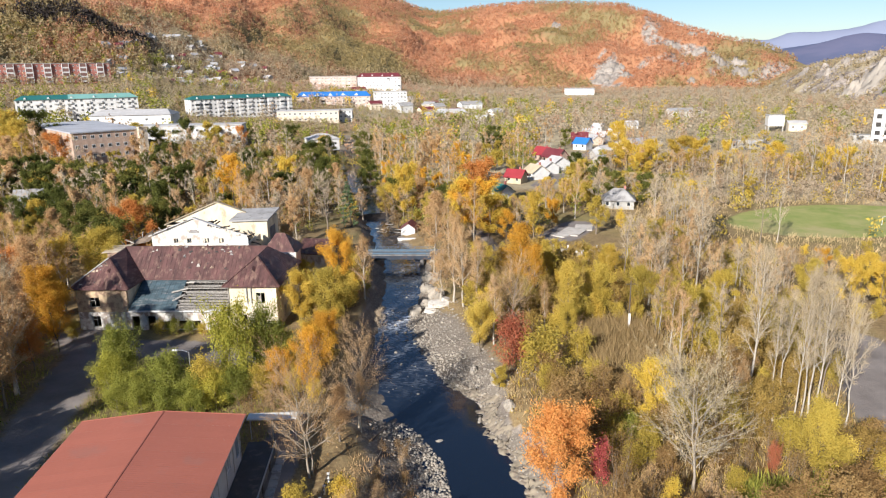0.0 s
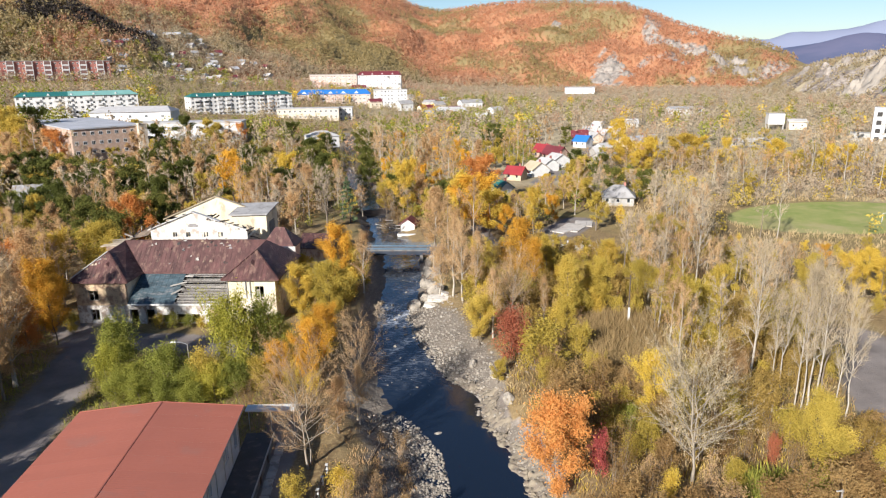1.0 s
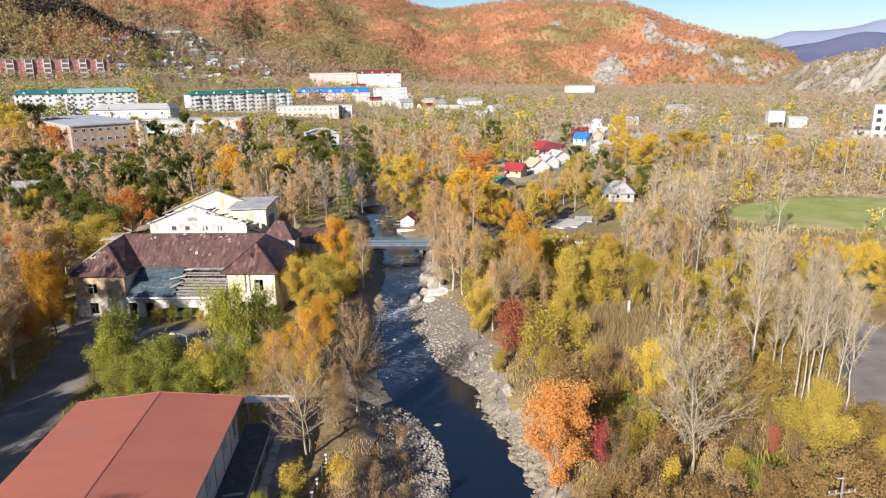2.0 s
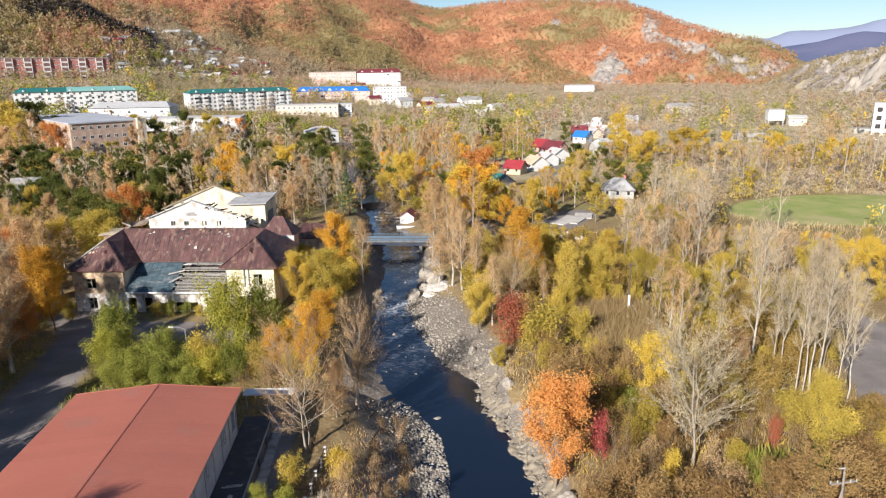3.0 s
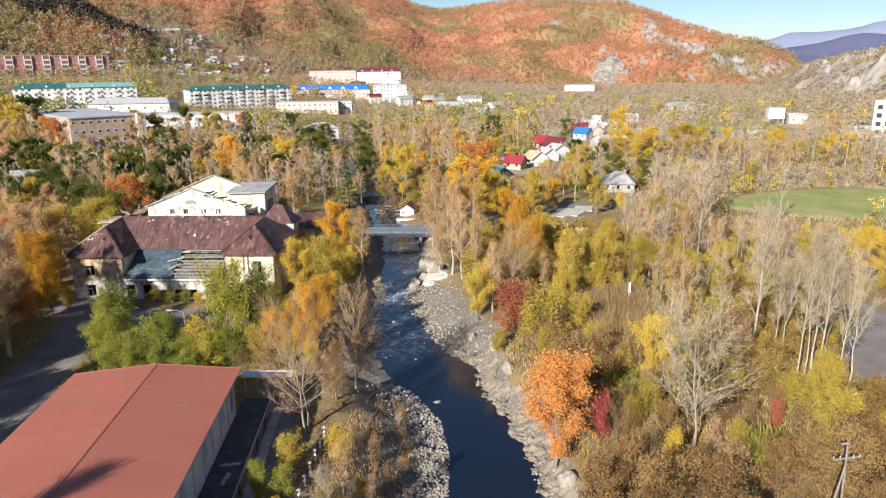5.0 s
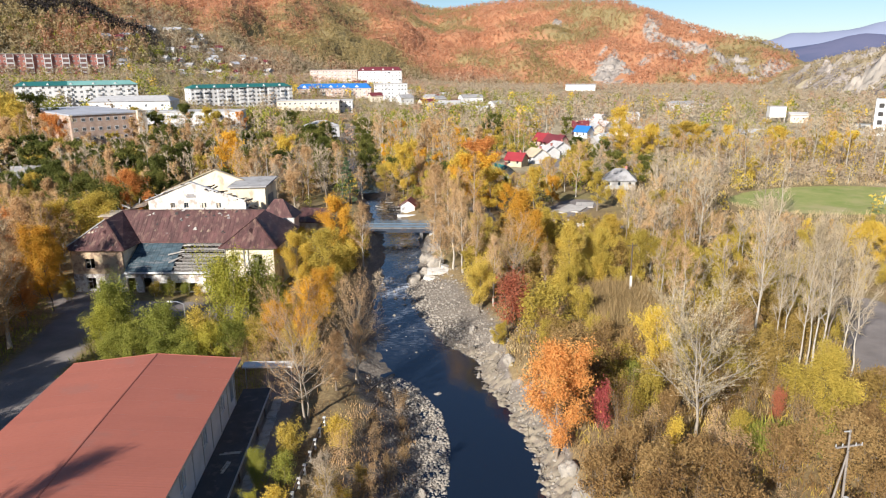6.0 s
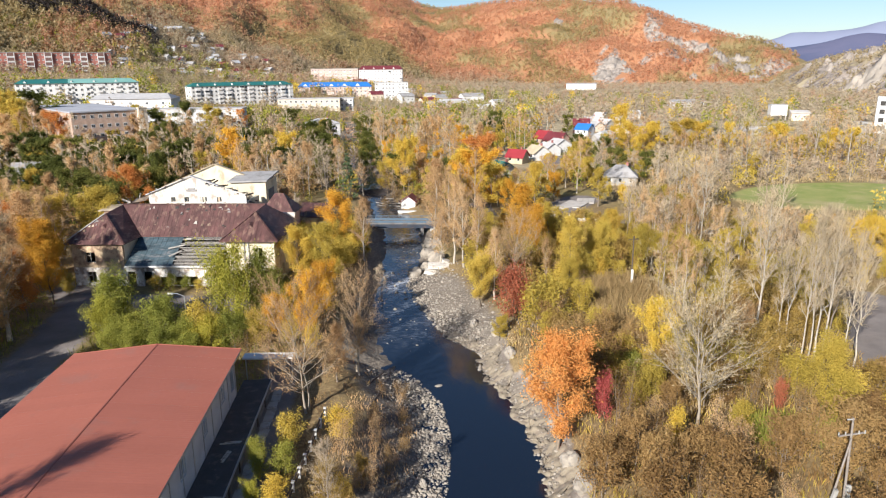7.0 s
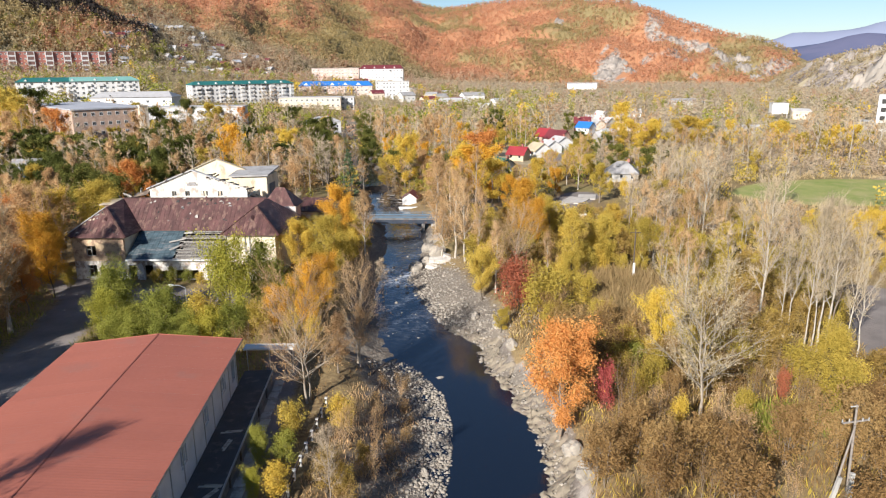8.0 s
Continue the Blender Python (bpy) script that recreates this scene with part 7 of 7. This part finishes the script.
    keep = ~np.array([built_on(a, b) or (b < 480 and blocked(a, b)) for a, b in zip(x, y)])
    clumps("town_gardens", x[keep], y[keep], 2.6, 40, "low olive and grey green garden trees between the blocks", low=0.3 + 0.5 * np.random.RandomState(9).rand(keep.sum()), green=np.ones(keep.sum()), seed=86, leaf=0.12)
    x, y, az, r = polar(120, -30, 34, 335, 700, 69, 0.9)
    keep = np.array([sight_cap(a, b) > 8 and not blocked(a, b) for a, b in zip(x, y)])
    clumps("yellow_town_trees", x[keep], y[keep], 6.0, 90, "golden yellow trees scattered across the valley", mat="leaf_yellow", seed=70, leaf=0.1)




def middle_scrub():
    """Low thicket that closes the ground between the stands of trees."""
    for name, n, az0, az1, r0, r1, mat, seed in (("thicket_beyond_field", 1500, 8, 37, 205, 345, "hill_leaves", 71), ("thicket_behind_hall", 1300, -37, -12, 150, 340, "leaf_brown", 73), ("thicket_green", 600, -37, 12, 160, 345, "leaf_green", 75), ("thicket_olive", 800, -12, 37, 150, 345, "leaf_olive", 77)):
        x, y, az, r = polar(n, az0, az1, r0, r1, seed, 0.7)
        keep = np.array([not blocked(a, b) and not built_on(a, b) for a, b in zip(x, y)])
        clumps(name, x[keep], y[keep], 3.0, 52, "low autumn thicket between the trees", mat=mat, seed=seed + 1, leaf=0.095, low=np.full(keep.sum(), 0.85), limit=room_for(x[keep], y[keep], 0.8))


TOWN = [(-85, -58, 335, 360), (180, 212, 415, 435), (195, 225, 340, 362), (128, 154, 338, 352), (140, 185, 960, 990), (155, 192, 540, 560), (84, 92, 335, 360)]
far_woods()
middle_scrub()

# ---- poles, lamps, posts ----
def street_lamp(x, y, h):
    z = float(ground_z(x, y))
    t = thing("street_lamp", x, y, z, 0, "grey street lamp with a short curved arm", "lamp")
    part("pole", Build().pipe((0, 0, -0.2), (0, 0, h - z), 0.1, 0.06).mesh("pole", "galvanised"), t)
    part("arm", Build().pipe((0, 0, h - z - 0.05), (-0.7, -0.2, h - z + 0.35), 0.045).pipe((-0.7, -0.2, h - z + 0.35), (-1.2, -0.35, h - z + 0.4), 0.045).mesh("arm", "galvanised"), t)
    part("lamp_head", Build().box(-1.9, -1.15, -0.52, -0.24, h - z + 0.32, h - z + 0.5, taper=0.05).mesh("lamp_head", "white_paint"), t)


street_lamp(-34.2, 80.2, 6.8)


def a_pole(x, y):
    z = float(ground_z(x, y))
    t = thing("utility_pole", x, y, z, 0, "weathered wooden utility pole with a slanted brace", "pole")
    part("pole", Build().pipe((0, 0, -0.3), (-0.3, 0, 7.9), 0.11, 0.08).mesh("pole", "pole_wood"), t)
    part("footing", Build().box(-0.1, 0.22, -0.35, -0.12, -0.4, 2.2).mesh("footing", "concrete"), t, "pale concrete footing")
    part("brace", Build().pipe((-1.5, -0.5, -0.3), (-0.25, -0.1, 6.2), 0.1, 0.07).mesh("brace", "pole_wood"), t)
    part("brace_footing", Build().box(-0.15, 0.15, -0.12, 0.12, -0.4, 2.2).mesh("brace_footing", "concrete"), t, "pale concrete footing", pose(-1.52, -0.64, 0, 3, 9, 0))
    part("crossarm", Build().beam((-1.25, -0.1, 6.4), (0.75, 0.1, 6.6), 0.1, 0.12).mesh("crossarm", "pole_wood"), t)
    for s in (-1.1, -0.6, 0.4, 0.85):
        part("insulator", Build().pipe((s - 0.1, 0, 6.5 + s * 0.1), (s - 0.1, 0, 6.78 + s * 0.1), 0.06, 0.04).mesh("insulator", "concrete"), t, "pale ceramic insulator")
    part("top_arm", Build().beam((-0.75, 0, 7.75), (-0.2, 0, 7.8), 0.08).mesh("top_arm", "concrete"), t)


a_pole(30.2, 49.0)


def line_pole(x, y, h, pale=3.8):
    z = float(ground_z(x, y))
    t = thing("utility_pole", x, y, z, 0, "dark wooden utility pole on a pale concrete footing", "pole")
    part("footing", Build().box(-0.16, 0.16, -0.3, -0.08, -0.3, pale).mesh("footing", "white_paint"), t, "pale concrete footing")
    part("pole", Build().pipe((0, 0.06, 0.4), (0, 0.06, h), 0.13, 0.09).mesh("pole", "dark_wood"), t)
    part("crossarm", Build().beam((-0.8, 0.06, h - 0.5), (0.8, 0.06, h - 0.5), 0.1).mesh("crossarm", "dark_wood"), t)


line_pole(25.9, 101.7, 9.0)
line_pole(-52.0, 330, 14.0, 1.0)
line_pole(118, 300, 16.0, 1.0)
line_pole(108, 420, 16.0, 1.0)

for _i in range(9):
    _y = 46 + _i * 2.1
    _x = -13.7 + 0.012 * (_y - 55)
    _t = thing("fence_post", _x, _y, float(ground_z(_x, _y)), 0, "short white concrete fence post", "fence post", "fence posts along the river walk")
    part("post", Build().box(-0.11, 0.11, -0.11, 0.11, -0.4, 0.95, taper=0.015).box(-0.14, 0.14, -0.14, 0.14, 0.95, 1.02).mesh("post", "white_paint"), _t)
    if _i < 8:
        _r = thing("fence_rail", _x, _y, float(ground_z(_x, _y)), 0, "dark low fence rail between posts", "fence rail", "fence rails along the river walk")
        part("rail", Build().box(-0.05, 0.05, 0.18, 1.9, 0.35, 0.5).box(-0.05, 0.05, 0.18, 1.9, 0.85, 1.0).mesh("rail", "dark_wood"), _r)

# a square post cap near the walk's end, pipes lying on the gravel
_t = thing("concrete_block", -13.4, 44.8, float(ground_z(-13.4, 44.8)), 8, "square pale concrete block", "block")
part("block", Build().box(-0.6, 0.6, -0.6, 0.6, -0.3, 0.8, taper=0.04).mesh("block", "concrete"), _t)
for _x, _y, _l, _a in ((-9.6, 66, 9.0, 84), (-10.2, 74, 5.0, 70), (-2.8, 51, 6, 78)):
    _t = thing("driftwood_log", _x, _y, float(ground_z(_x, _y)) + 0.1, _a, "grey driftwood log lying on the gravel", "log")
    part("log", Build().pipe((-_l / 2, 0, 0), (0.3, 0.12, 0.08), 0.16, 0.13).pipe((0.3, 0.12, 0.08), (_l / 2, -0.1, 0.05), 0.13, 0.07).mesh("log", "dark_wood"), _t)


# ---- stones ----
def stone_mesh(seed, flat=0.6):
    rng = np.random.RandomState(seed)
    bm = bmesh.new()
    bmesh.ops.create_icosphere(bm, subdivisions=1, radius=1.0)
    for v in bm.verts:
        v.co *= 0.72 + 0.5 * rng.rand()
        v.co.z *= flat
    me = bpy.data.meshes.new("stone")
    bm.to_mesh(me)
    bm.free()
    me.materials.append(MATS["stone"])
    return me


STONES = [stone_mesh(i, 0.5 + 0.12 * (i % 4)) for i in range(8)]
_rng = random.Random(21)


def stones(name, label, spots):
    """Many stones in one object: (x, y, size)."""
    base = [(np.array([v.co[:] for v in m.vertices]), np.array([p.vertices[:] for p in m.polygons])) for m in STONES]
    V, F, n = [], [], 0
    for x, y, s in spots:
        v, f = base[_rng.randrange(8)]
        a = _rng.uniform(0, 6.28)
        c, d = math.cos(a) * s, math.sin(a) * s
        sq = _rng.uniform(0.6, 1.0)
        z = max(float(ground_z(x, y)), -3.05) + s * 0.12
        V.append(np.stack([v[:, 0] * c - v[:, 1] * d * sq + x, v[:, 0] * d + v[:, 1] * c * sq + y, v[:, 2] * s + z], -1))
        F.append(f + n)
        n += len(v)
    me = mesh_of(name, np.concatenate(V), [(np.concatenate(F), 0)], ["stone"])
    tagged(new(name, me), label, "stones", "", "stuff")


_spots = []
for _ in range(4200):
    _y = _rng.uniform(44, 80)
    _l = float(np.interp(_y, BANK_Y, BANK_L))
    _spots.append((_l - abs(_rng.gauss(0, 1)) * 2.4 + 0.5, _y, 0.07 + 0.22 * _rng.random() ** 4))
stones("gravel_bar_stones", "pale grey stones on the gravel bar", _spots)
_spots = []
for _ in range(2400):
    _y = _rng.uniform(44, 122) if _rng.random() < 0.25 else _rng.uniform(84, 120)
    _r = float(np.interp(_y, BANK_RY, BANK_R))
    _w = 1.3 if _y < 86 else 4.5
    _spots.append((_r + abs(_rng.gauss(0, 1)) * _w - 0.3, _y, 0.07 + 0.30 * _rng.random() ** 4))
stones("bank_stones", "pale grey stones and rubble on the bank", _spots)
_spots = []
for _ in range(110):
    _y = _rng.uniform(84, 148)
    _l, _r = float(np.interp(_y, BANK_Y, BANK_L)), float(np.interp(_y, BANK_RY, BANK_R))
    _t = _rng.random()
    _spots.append((_l + (_r - _l) * _t, _y, 0.10 + 0.32 * _rng.random() ** 3))
stones("river_stones", "wet stones standing in the shallow rapids", _spots)


def rock(x, y, s, tall, seed, label, name="boulder", mat="stone"):
    """A craggy outcrop."""
    rng = np.random.RandomState(seed)
    bm = bmesh.new()
    bmesh.ops.create_icosphere(bm, subdivisions=3, radius=1.0)
    for v in bm.verts:
        p = v.co
        k = 1 + 0.35 * noise.noise(p * 1.3 + Vector((seed, 0, 0))) + 0.2 * noise.noise(p * 3.1 + Vector((0, seed, 0)))
        q = p * k
        v.co = (round(q.x * 5) / 5 * 0.5 + q.x * 0.5, q.y, round(q.z * 4) / 4 * 0.5 + q.z * 0.5)
    me = bpy.data.meshes.new("boulder")
    bm.to_mesh(me)
    bm.free()
    me.materials.append(MATS[mat])
    t = new(name, me)
    t.matrix_basis = Matrix.LocRotScale((x, y, max(float(ground_z(x, y)), -3.2) + tall * 0.2), Euler((rng.rand() * 0.3, rng.rand() * 0.3, rng.rand() * 6)), (s, s * 0.7, tall))
    tagged(t, label, "rock")


def rocky_bank():
    """Bare rock along the right bank: ledges and broken blocks, in one sheet over the bank."""
    ys = np.arange(40, 92, 0.22)
    ts = np.linspace(-0.8, 2.9, 22)
    rng = np.random.RandomState(8)
    Y, T = np.meshgrid(ys, ts, indexing="ij")
    edge = np.interp(Y, BANK_RY, BANK_R) - (0.5 * waves(Y, Y, 9, 3)) + 0.5 * waves(Y * 1.0, T, 5, 61)
    X = edge + T * (0.9 + 0.25 * waves(Y, T * 0, 14, 62))
    X = X + 0.2 * np.round(1.6 * waves(Y, T * 0.6, 2.3, 66)) + rng.uniform(-0.07, 0.07, X.shape)
    z = ground_z(X, Y)
    cells = waves(X * 1.0, Y, 2.6, 63) + 0.7 * waves(X, Y, 1.2, 64)
    ledge = np.round((cells + T * 0.8) * 1.4) / 1.4 - T * 0.8
    lift = (0.22 + 0.22 * ledge + 0.10 * waves(X, Y, 0.7, 65) + rng.uniform(-0.09, 0.09, X.shape)) * smooth((T + 0.8) / 0.7) * smooth((2.9 - T) / 1.0)
    Z = np.maximum(z, -3.25) + lift - 0.12
    idx = np.arange(Y.size).reshape(Y.shape)
    f = np.stack([idx[:-1, :-1], idx[:-1, 1:], idx[1:, 1:], idx[1:, :-1]], -1).reshape(-1, 4)
    setting("rock_bank", mesh_of("rock_bank", np.stack([X, Y, Z], -1).reshape(-1, 3), [(f, 0)], ["bank_rock"]), "pale broken rock ledges along the river bank", "rock")


rocky_bank()
plain("crag", (0.33, 0.285, 0.24), 0.95, scale=0.09, vary=0.35, stain=(0.20, 0.16, 0.12), amount=0.45, fine=0.5, bump=0.9)
plain("quarry_stone", (0.38, 0.33, 0.27), 0.95, scale=0.06, vary=0.25, stain=(0.30, 0.25, 0.20), amount=0.3, fine=0.4, bump=0.9)


def outcrop(x, y, s, tall, seed, label, name, mat):
    """Broken rock that comes through a slope: stepped faces, sunk at their ragged edges."""
    u = np.linspace(-1.3, 1.3, 30)
    U, V = np.meshgrid(u, u)
    rng = np.random.RandomState(seed)
    X, Y = x + U * s + rng.uniform(-0.04, 0.04, U.shape) * s, y + V * s + rng.uniform(-0.04, 0.04, U.shape) * s
    rough = 0.45 * waves(U * 10 + seed, V * 10, 9, seed) + 0.4 * waves(U * 10, V * 10 + seed, 4, seed + 1) + 0.2 * waves(U * 10, V * 10, 1.8, seed + 2)
    lift = 0.75 - 1.15 * np.hypot(U, V) + 0.75 * rough
    lift = 0.5 * np.round(lift * 5) / 5 + 0.5 * lift + rng.uniform(-0.06, 0.06, U.shape)
    Z = ground_z(X, Y) + np.clip(lift, -0.8, 1.2) * tall
    idx = np.arange(U.size).reshape(U.shape)
    f = np.stack([idx[:-1, :-1], idx[:-1, 1:], idx[1:, 1:], idx[1:, :-1]], -1).reshape(-1, 4)
    tagged(new(name, mesh_of(name, np.stack([X, Y, Z], -1).reshape(-1, 3), [(f, 0)], [mat])), label, "rock")


for _i, (_x, _y, _s, _t) in enumerate(OUTCROPS):
    outcrop(_x, _y, _s, _t, 40 + _i, "pale craggy rock outcrop on the wooded hillside", "rock_outcrop", "crag")
for _i, (_x, _y, _s, _t) in enumerate(QUARRY):
    outcrop(_x, _y, _s, _t, 80 + _i, "pale cut quarry face below the rocky hill", "quarry_face", "quarry_stone")
for _i, (_x, _y, _s, _t) in enumerate(((-8.6, 119.6, 1.7, 1.2), (-5.2, 125.5, 1.6, 1.3), (-6.4, 129, 1.4, 1.0), (-4.2, 122.6, 1.5, 1.5), (-6.6, 122.4, 1.2, 0.9), (-7.6, 133, 1.2, 1.0), (-5.0, 133, 1.6, 1.2), (-7.0, 138, 1.5, 1.2),
                                       (5.6, 80.5, 1.6, 1.1), (9.8, 57.5, 1.8, 1.3), (10.2, 53, 2.0, 1.5), (4.4, 88, 1.6, 1.0), (1.8, 93, 1.4, 0.9), (9.0, 65, 1.3, 1.0), (-3.9, 55.9, 0.9, 0.5), (-3.2, 75.8, 0.8, 0.4))):
    rock(_x + (0.5 if _y < 90 else 0), _y, _s * (0.62 if _y < 100 else 0.95), _t * (0.75 if _y < 100 else 1.1), _i, "craggy pale grey rock at the water's edge")
for _x, _y, _z, _w, _d, _a, _b in ((-3.6, 118.6, -1.7, 5.0, 1.8, 3, 4), (-4.8, 120.6, -1.0, 2.4, 1.6, -8, -14), (-3.0, 121.0, -0.6, 1.6, 1.4, 20, 10), (-5.4, 117.6, -2.3, 2.6, 1.4, 12, -6)):
    _t = thing("concrete_slab", _x, _y, _z, _b, "tilted pale concrete slab on the river bank", "slab", "concrete slabs on the bank")
    _t.matrix_basis = pose(_x, _y, max(_z, float(ground_z(_x, _y)) + 0.35), 6, _a, _b)
    part("slab", Build().box(-_w / 2, _w / 2, -_d / 2, _d / 2, -0.4, 0.2, taper=0.05).mesh("slab", "plaster_white"), _t)


# ---- undergrowth ----
def tufts(name, label, xs, ys, h, per, mat, seed, wide=0.5, blade=1.0):
    rng = np.random.RandomState(seed)
    n = len(xs)
    z = ground_z(xs, ys)
    base = np.stack([xs, ys, z], -1)[:, None] + rng.normal(size=(n, per, 3)) * np.array([wide, wide, 0])
    way = rng.normal(size=(n, per, 3)) * np.array([0.35, 0.35, 0]) + np.array([0, 0, 1])
    ln = h * (0.4 + 0.8 * rng.rand(n, per, 1)) * (0.7 + 0.6 * rng.rand(n, 1, 1))
    side = unit(np.cross(way, rng.normal(size=(n, per, 3)))) * (0.022 + 0.035 * rng.rand(n, per, 1)) * h * blade
    tip = base + way * ln
    mid = base + way * ln * 0.6
    v = np.stack([base - side * 0.3, mid + side, tip, mid - side], 2)
    f = np.arange(n * per * 4).reshape(-1, 4)
    me = mesh_of(name, v.reshape(-1, 3), [(f, 0)], [mat], {"tone": np.repeat(rng.rand(n), per * 4)})
    tagged(new(name, me), label, "undergrowth", "", "stuff")


def spread_spots(n, x0, x1, y0, y1, seed, clear=0.5, bank=1.5):
    rng = np.random.RandomState(seed)
    x, y = x0 + (x1 - x0) * rng.rand(n), y0 + (y1 - y0) * rng.rand(n)
    d, left = bank_distance(x, y)
    need = np.where(~left & (y < 86), 3.4, np.where(~left & (y < 114), 6.0, bank))
    ok = (d > need) & ~on_road(x, y, 0.3) & (in_field(x, y) > 1.05)
    for a, b, c, e in ((-63, -29, 104, 134), (-40, -18.2, 15, 67), (-53, -38, 100, 105)):
        ok &= ~((x > a) & (x < b) & (y > c) & (y < e))
    return x[ok], y[ok]


tufts("brown_undergrowth", "dry brown weeds and brushwood under the trees", *spread_spots(3200, 6, 62, 42, 110, 81), 0.8, 9, "leaf_brown", 82)
tufts("dry_grass_near", "dry straw coloured grass under the trees", *spread_spots(2600, 6, 62, 62, 150, 83), 0.9, 10, "dry_grass", 84)
tufts("olive_undergrowth", "olive green weeds under the trees", *spread_spots(2200, 6, 62, 42, 130, 85), 0.8, 10, "leaf_olive", 86)
tufts("green_stalks", "tall fresh green weeds with broad leaves", *spread_spots(90, 27, 35, 57, 62.5, 97), 1.6, 22, "leaf_green", 98, 0.28, 0.8)
tufts("tan_reeds", "tall tan reeds in a clearing", *spread_spots(1900, 18.5, 29, 81, 105, 87), 2.3, 14, "reed", 88, 0.5, 0.4)
tufts("river_walk_weeds", "dry weeds along the left bank and walk", *spread_spots(1100, -28, -3.5, 42, 150, 89, bank=5.0), 0.6, 7, "leaf_brown", 90)
tufts("bar_weeds", "rusty dry weeds on the gravel bar", *spread_spots(330, -13, -4.5, 43, 68, 95, bank=3.6), 0.6, 9, "leaf_tan", 96)
tufts("yard_weeds", "green and olive weeds round the yard", *spread_spots(2600, -75, -20, 60, 104, 91), 0.8, 7, "leaf_green", 92)
tufts("field_edge_grass", "dry grass round the playing field", *spread_spots(2400, 40, 130, 140, 215, 93), 1.2, 6, "dry_grass", 94)

# pale concrete yards among the trees
for _x, _y, _w, _d, _a in ((28.0, 170.5, 5.5, 8, -28), (31.6, 175, 4.5, 6, -12), (24.6, 167, 4, 3.5, -40), (27, 148.6, 13, 3.0, -8), (52, 141, 4, 2.5, 10)):
    _t = thing("concrete_yard", _x, _y, float(ground_z(_x, _y)), _a, "pale worn concrete yard", "paving", kind="structure")
    for _i in range(3):
        part("slab", Build().box(-_w / 2 + _i * _w / 3, -_w / 2 + (_i + 1) * _w / 3 - 0.06, -_d / 2, _d / 2, -0.6, 0.22 + 0.02 * _i).mesh("slab", "pale_concrete"), _t)
_t = thing("garden_wall", 20.5, 150.6, float(ground_z(20.5, 150.6)), -6, "low pale garden wall with posts", "wall")
part("wall", Build().box(0, 13, 0, 0.25, -0.4, 1.0).mesh("wall", "plaster_white"), _t)
for _i in range(5):
    part("post", Build().box(_i * 3.2 - 0.1, _i * 3.2 + 0.25, -0.05, 0.3, -0.4, 1.9).mesh("post", "white_paint"), _t)

# goal and posts at the field
for _x, _y in ((108, 176), (126, 196)):
    _t = thing("goal_frame", _x, _y, float(ground_z(_x, _y)), 20, "white metal football goal frame", "goal")
    for _p in (0, 5.4):
        part("post", Build().pipe((_p, 0, -0.1), (_p, 0, 2.2), 0.07).mesh("post", "white_paint"), _t)
    part("crossbar", Build().pipe((0, 0, 2.2), (5.4, 0, 2.2), 0.07).mesh("crossbar", "white_paint"), _t)
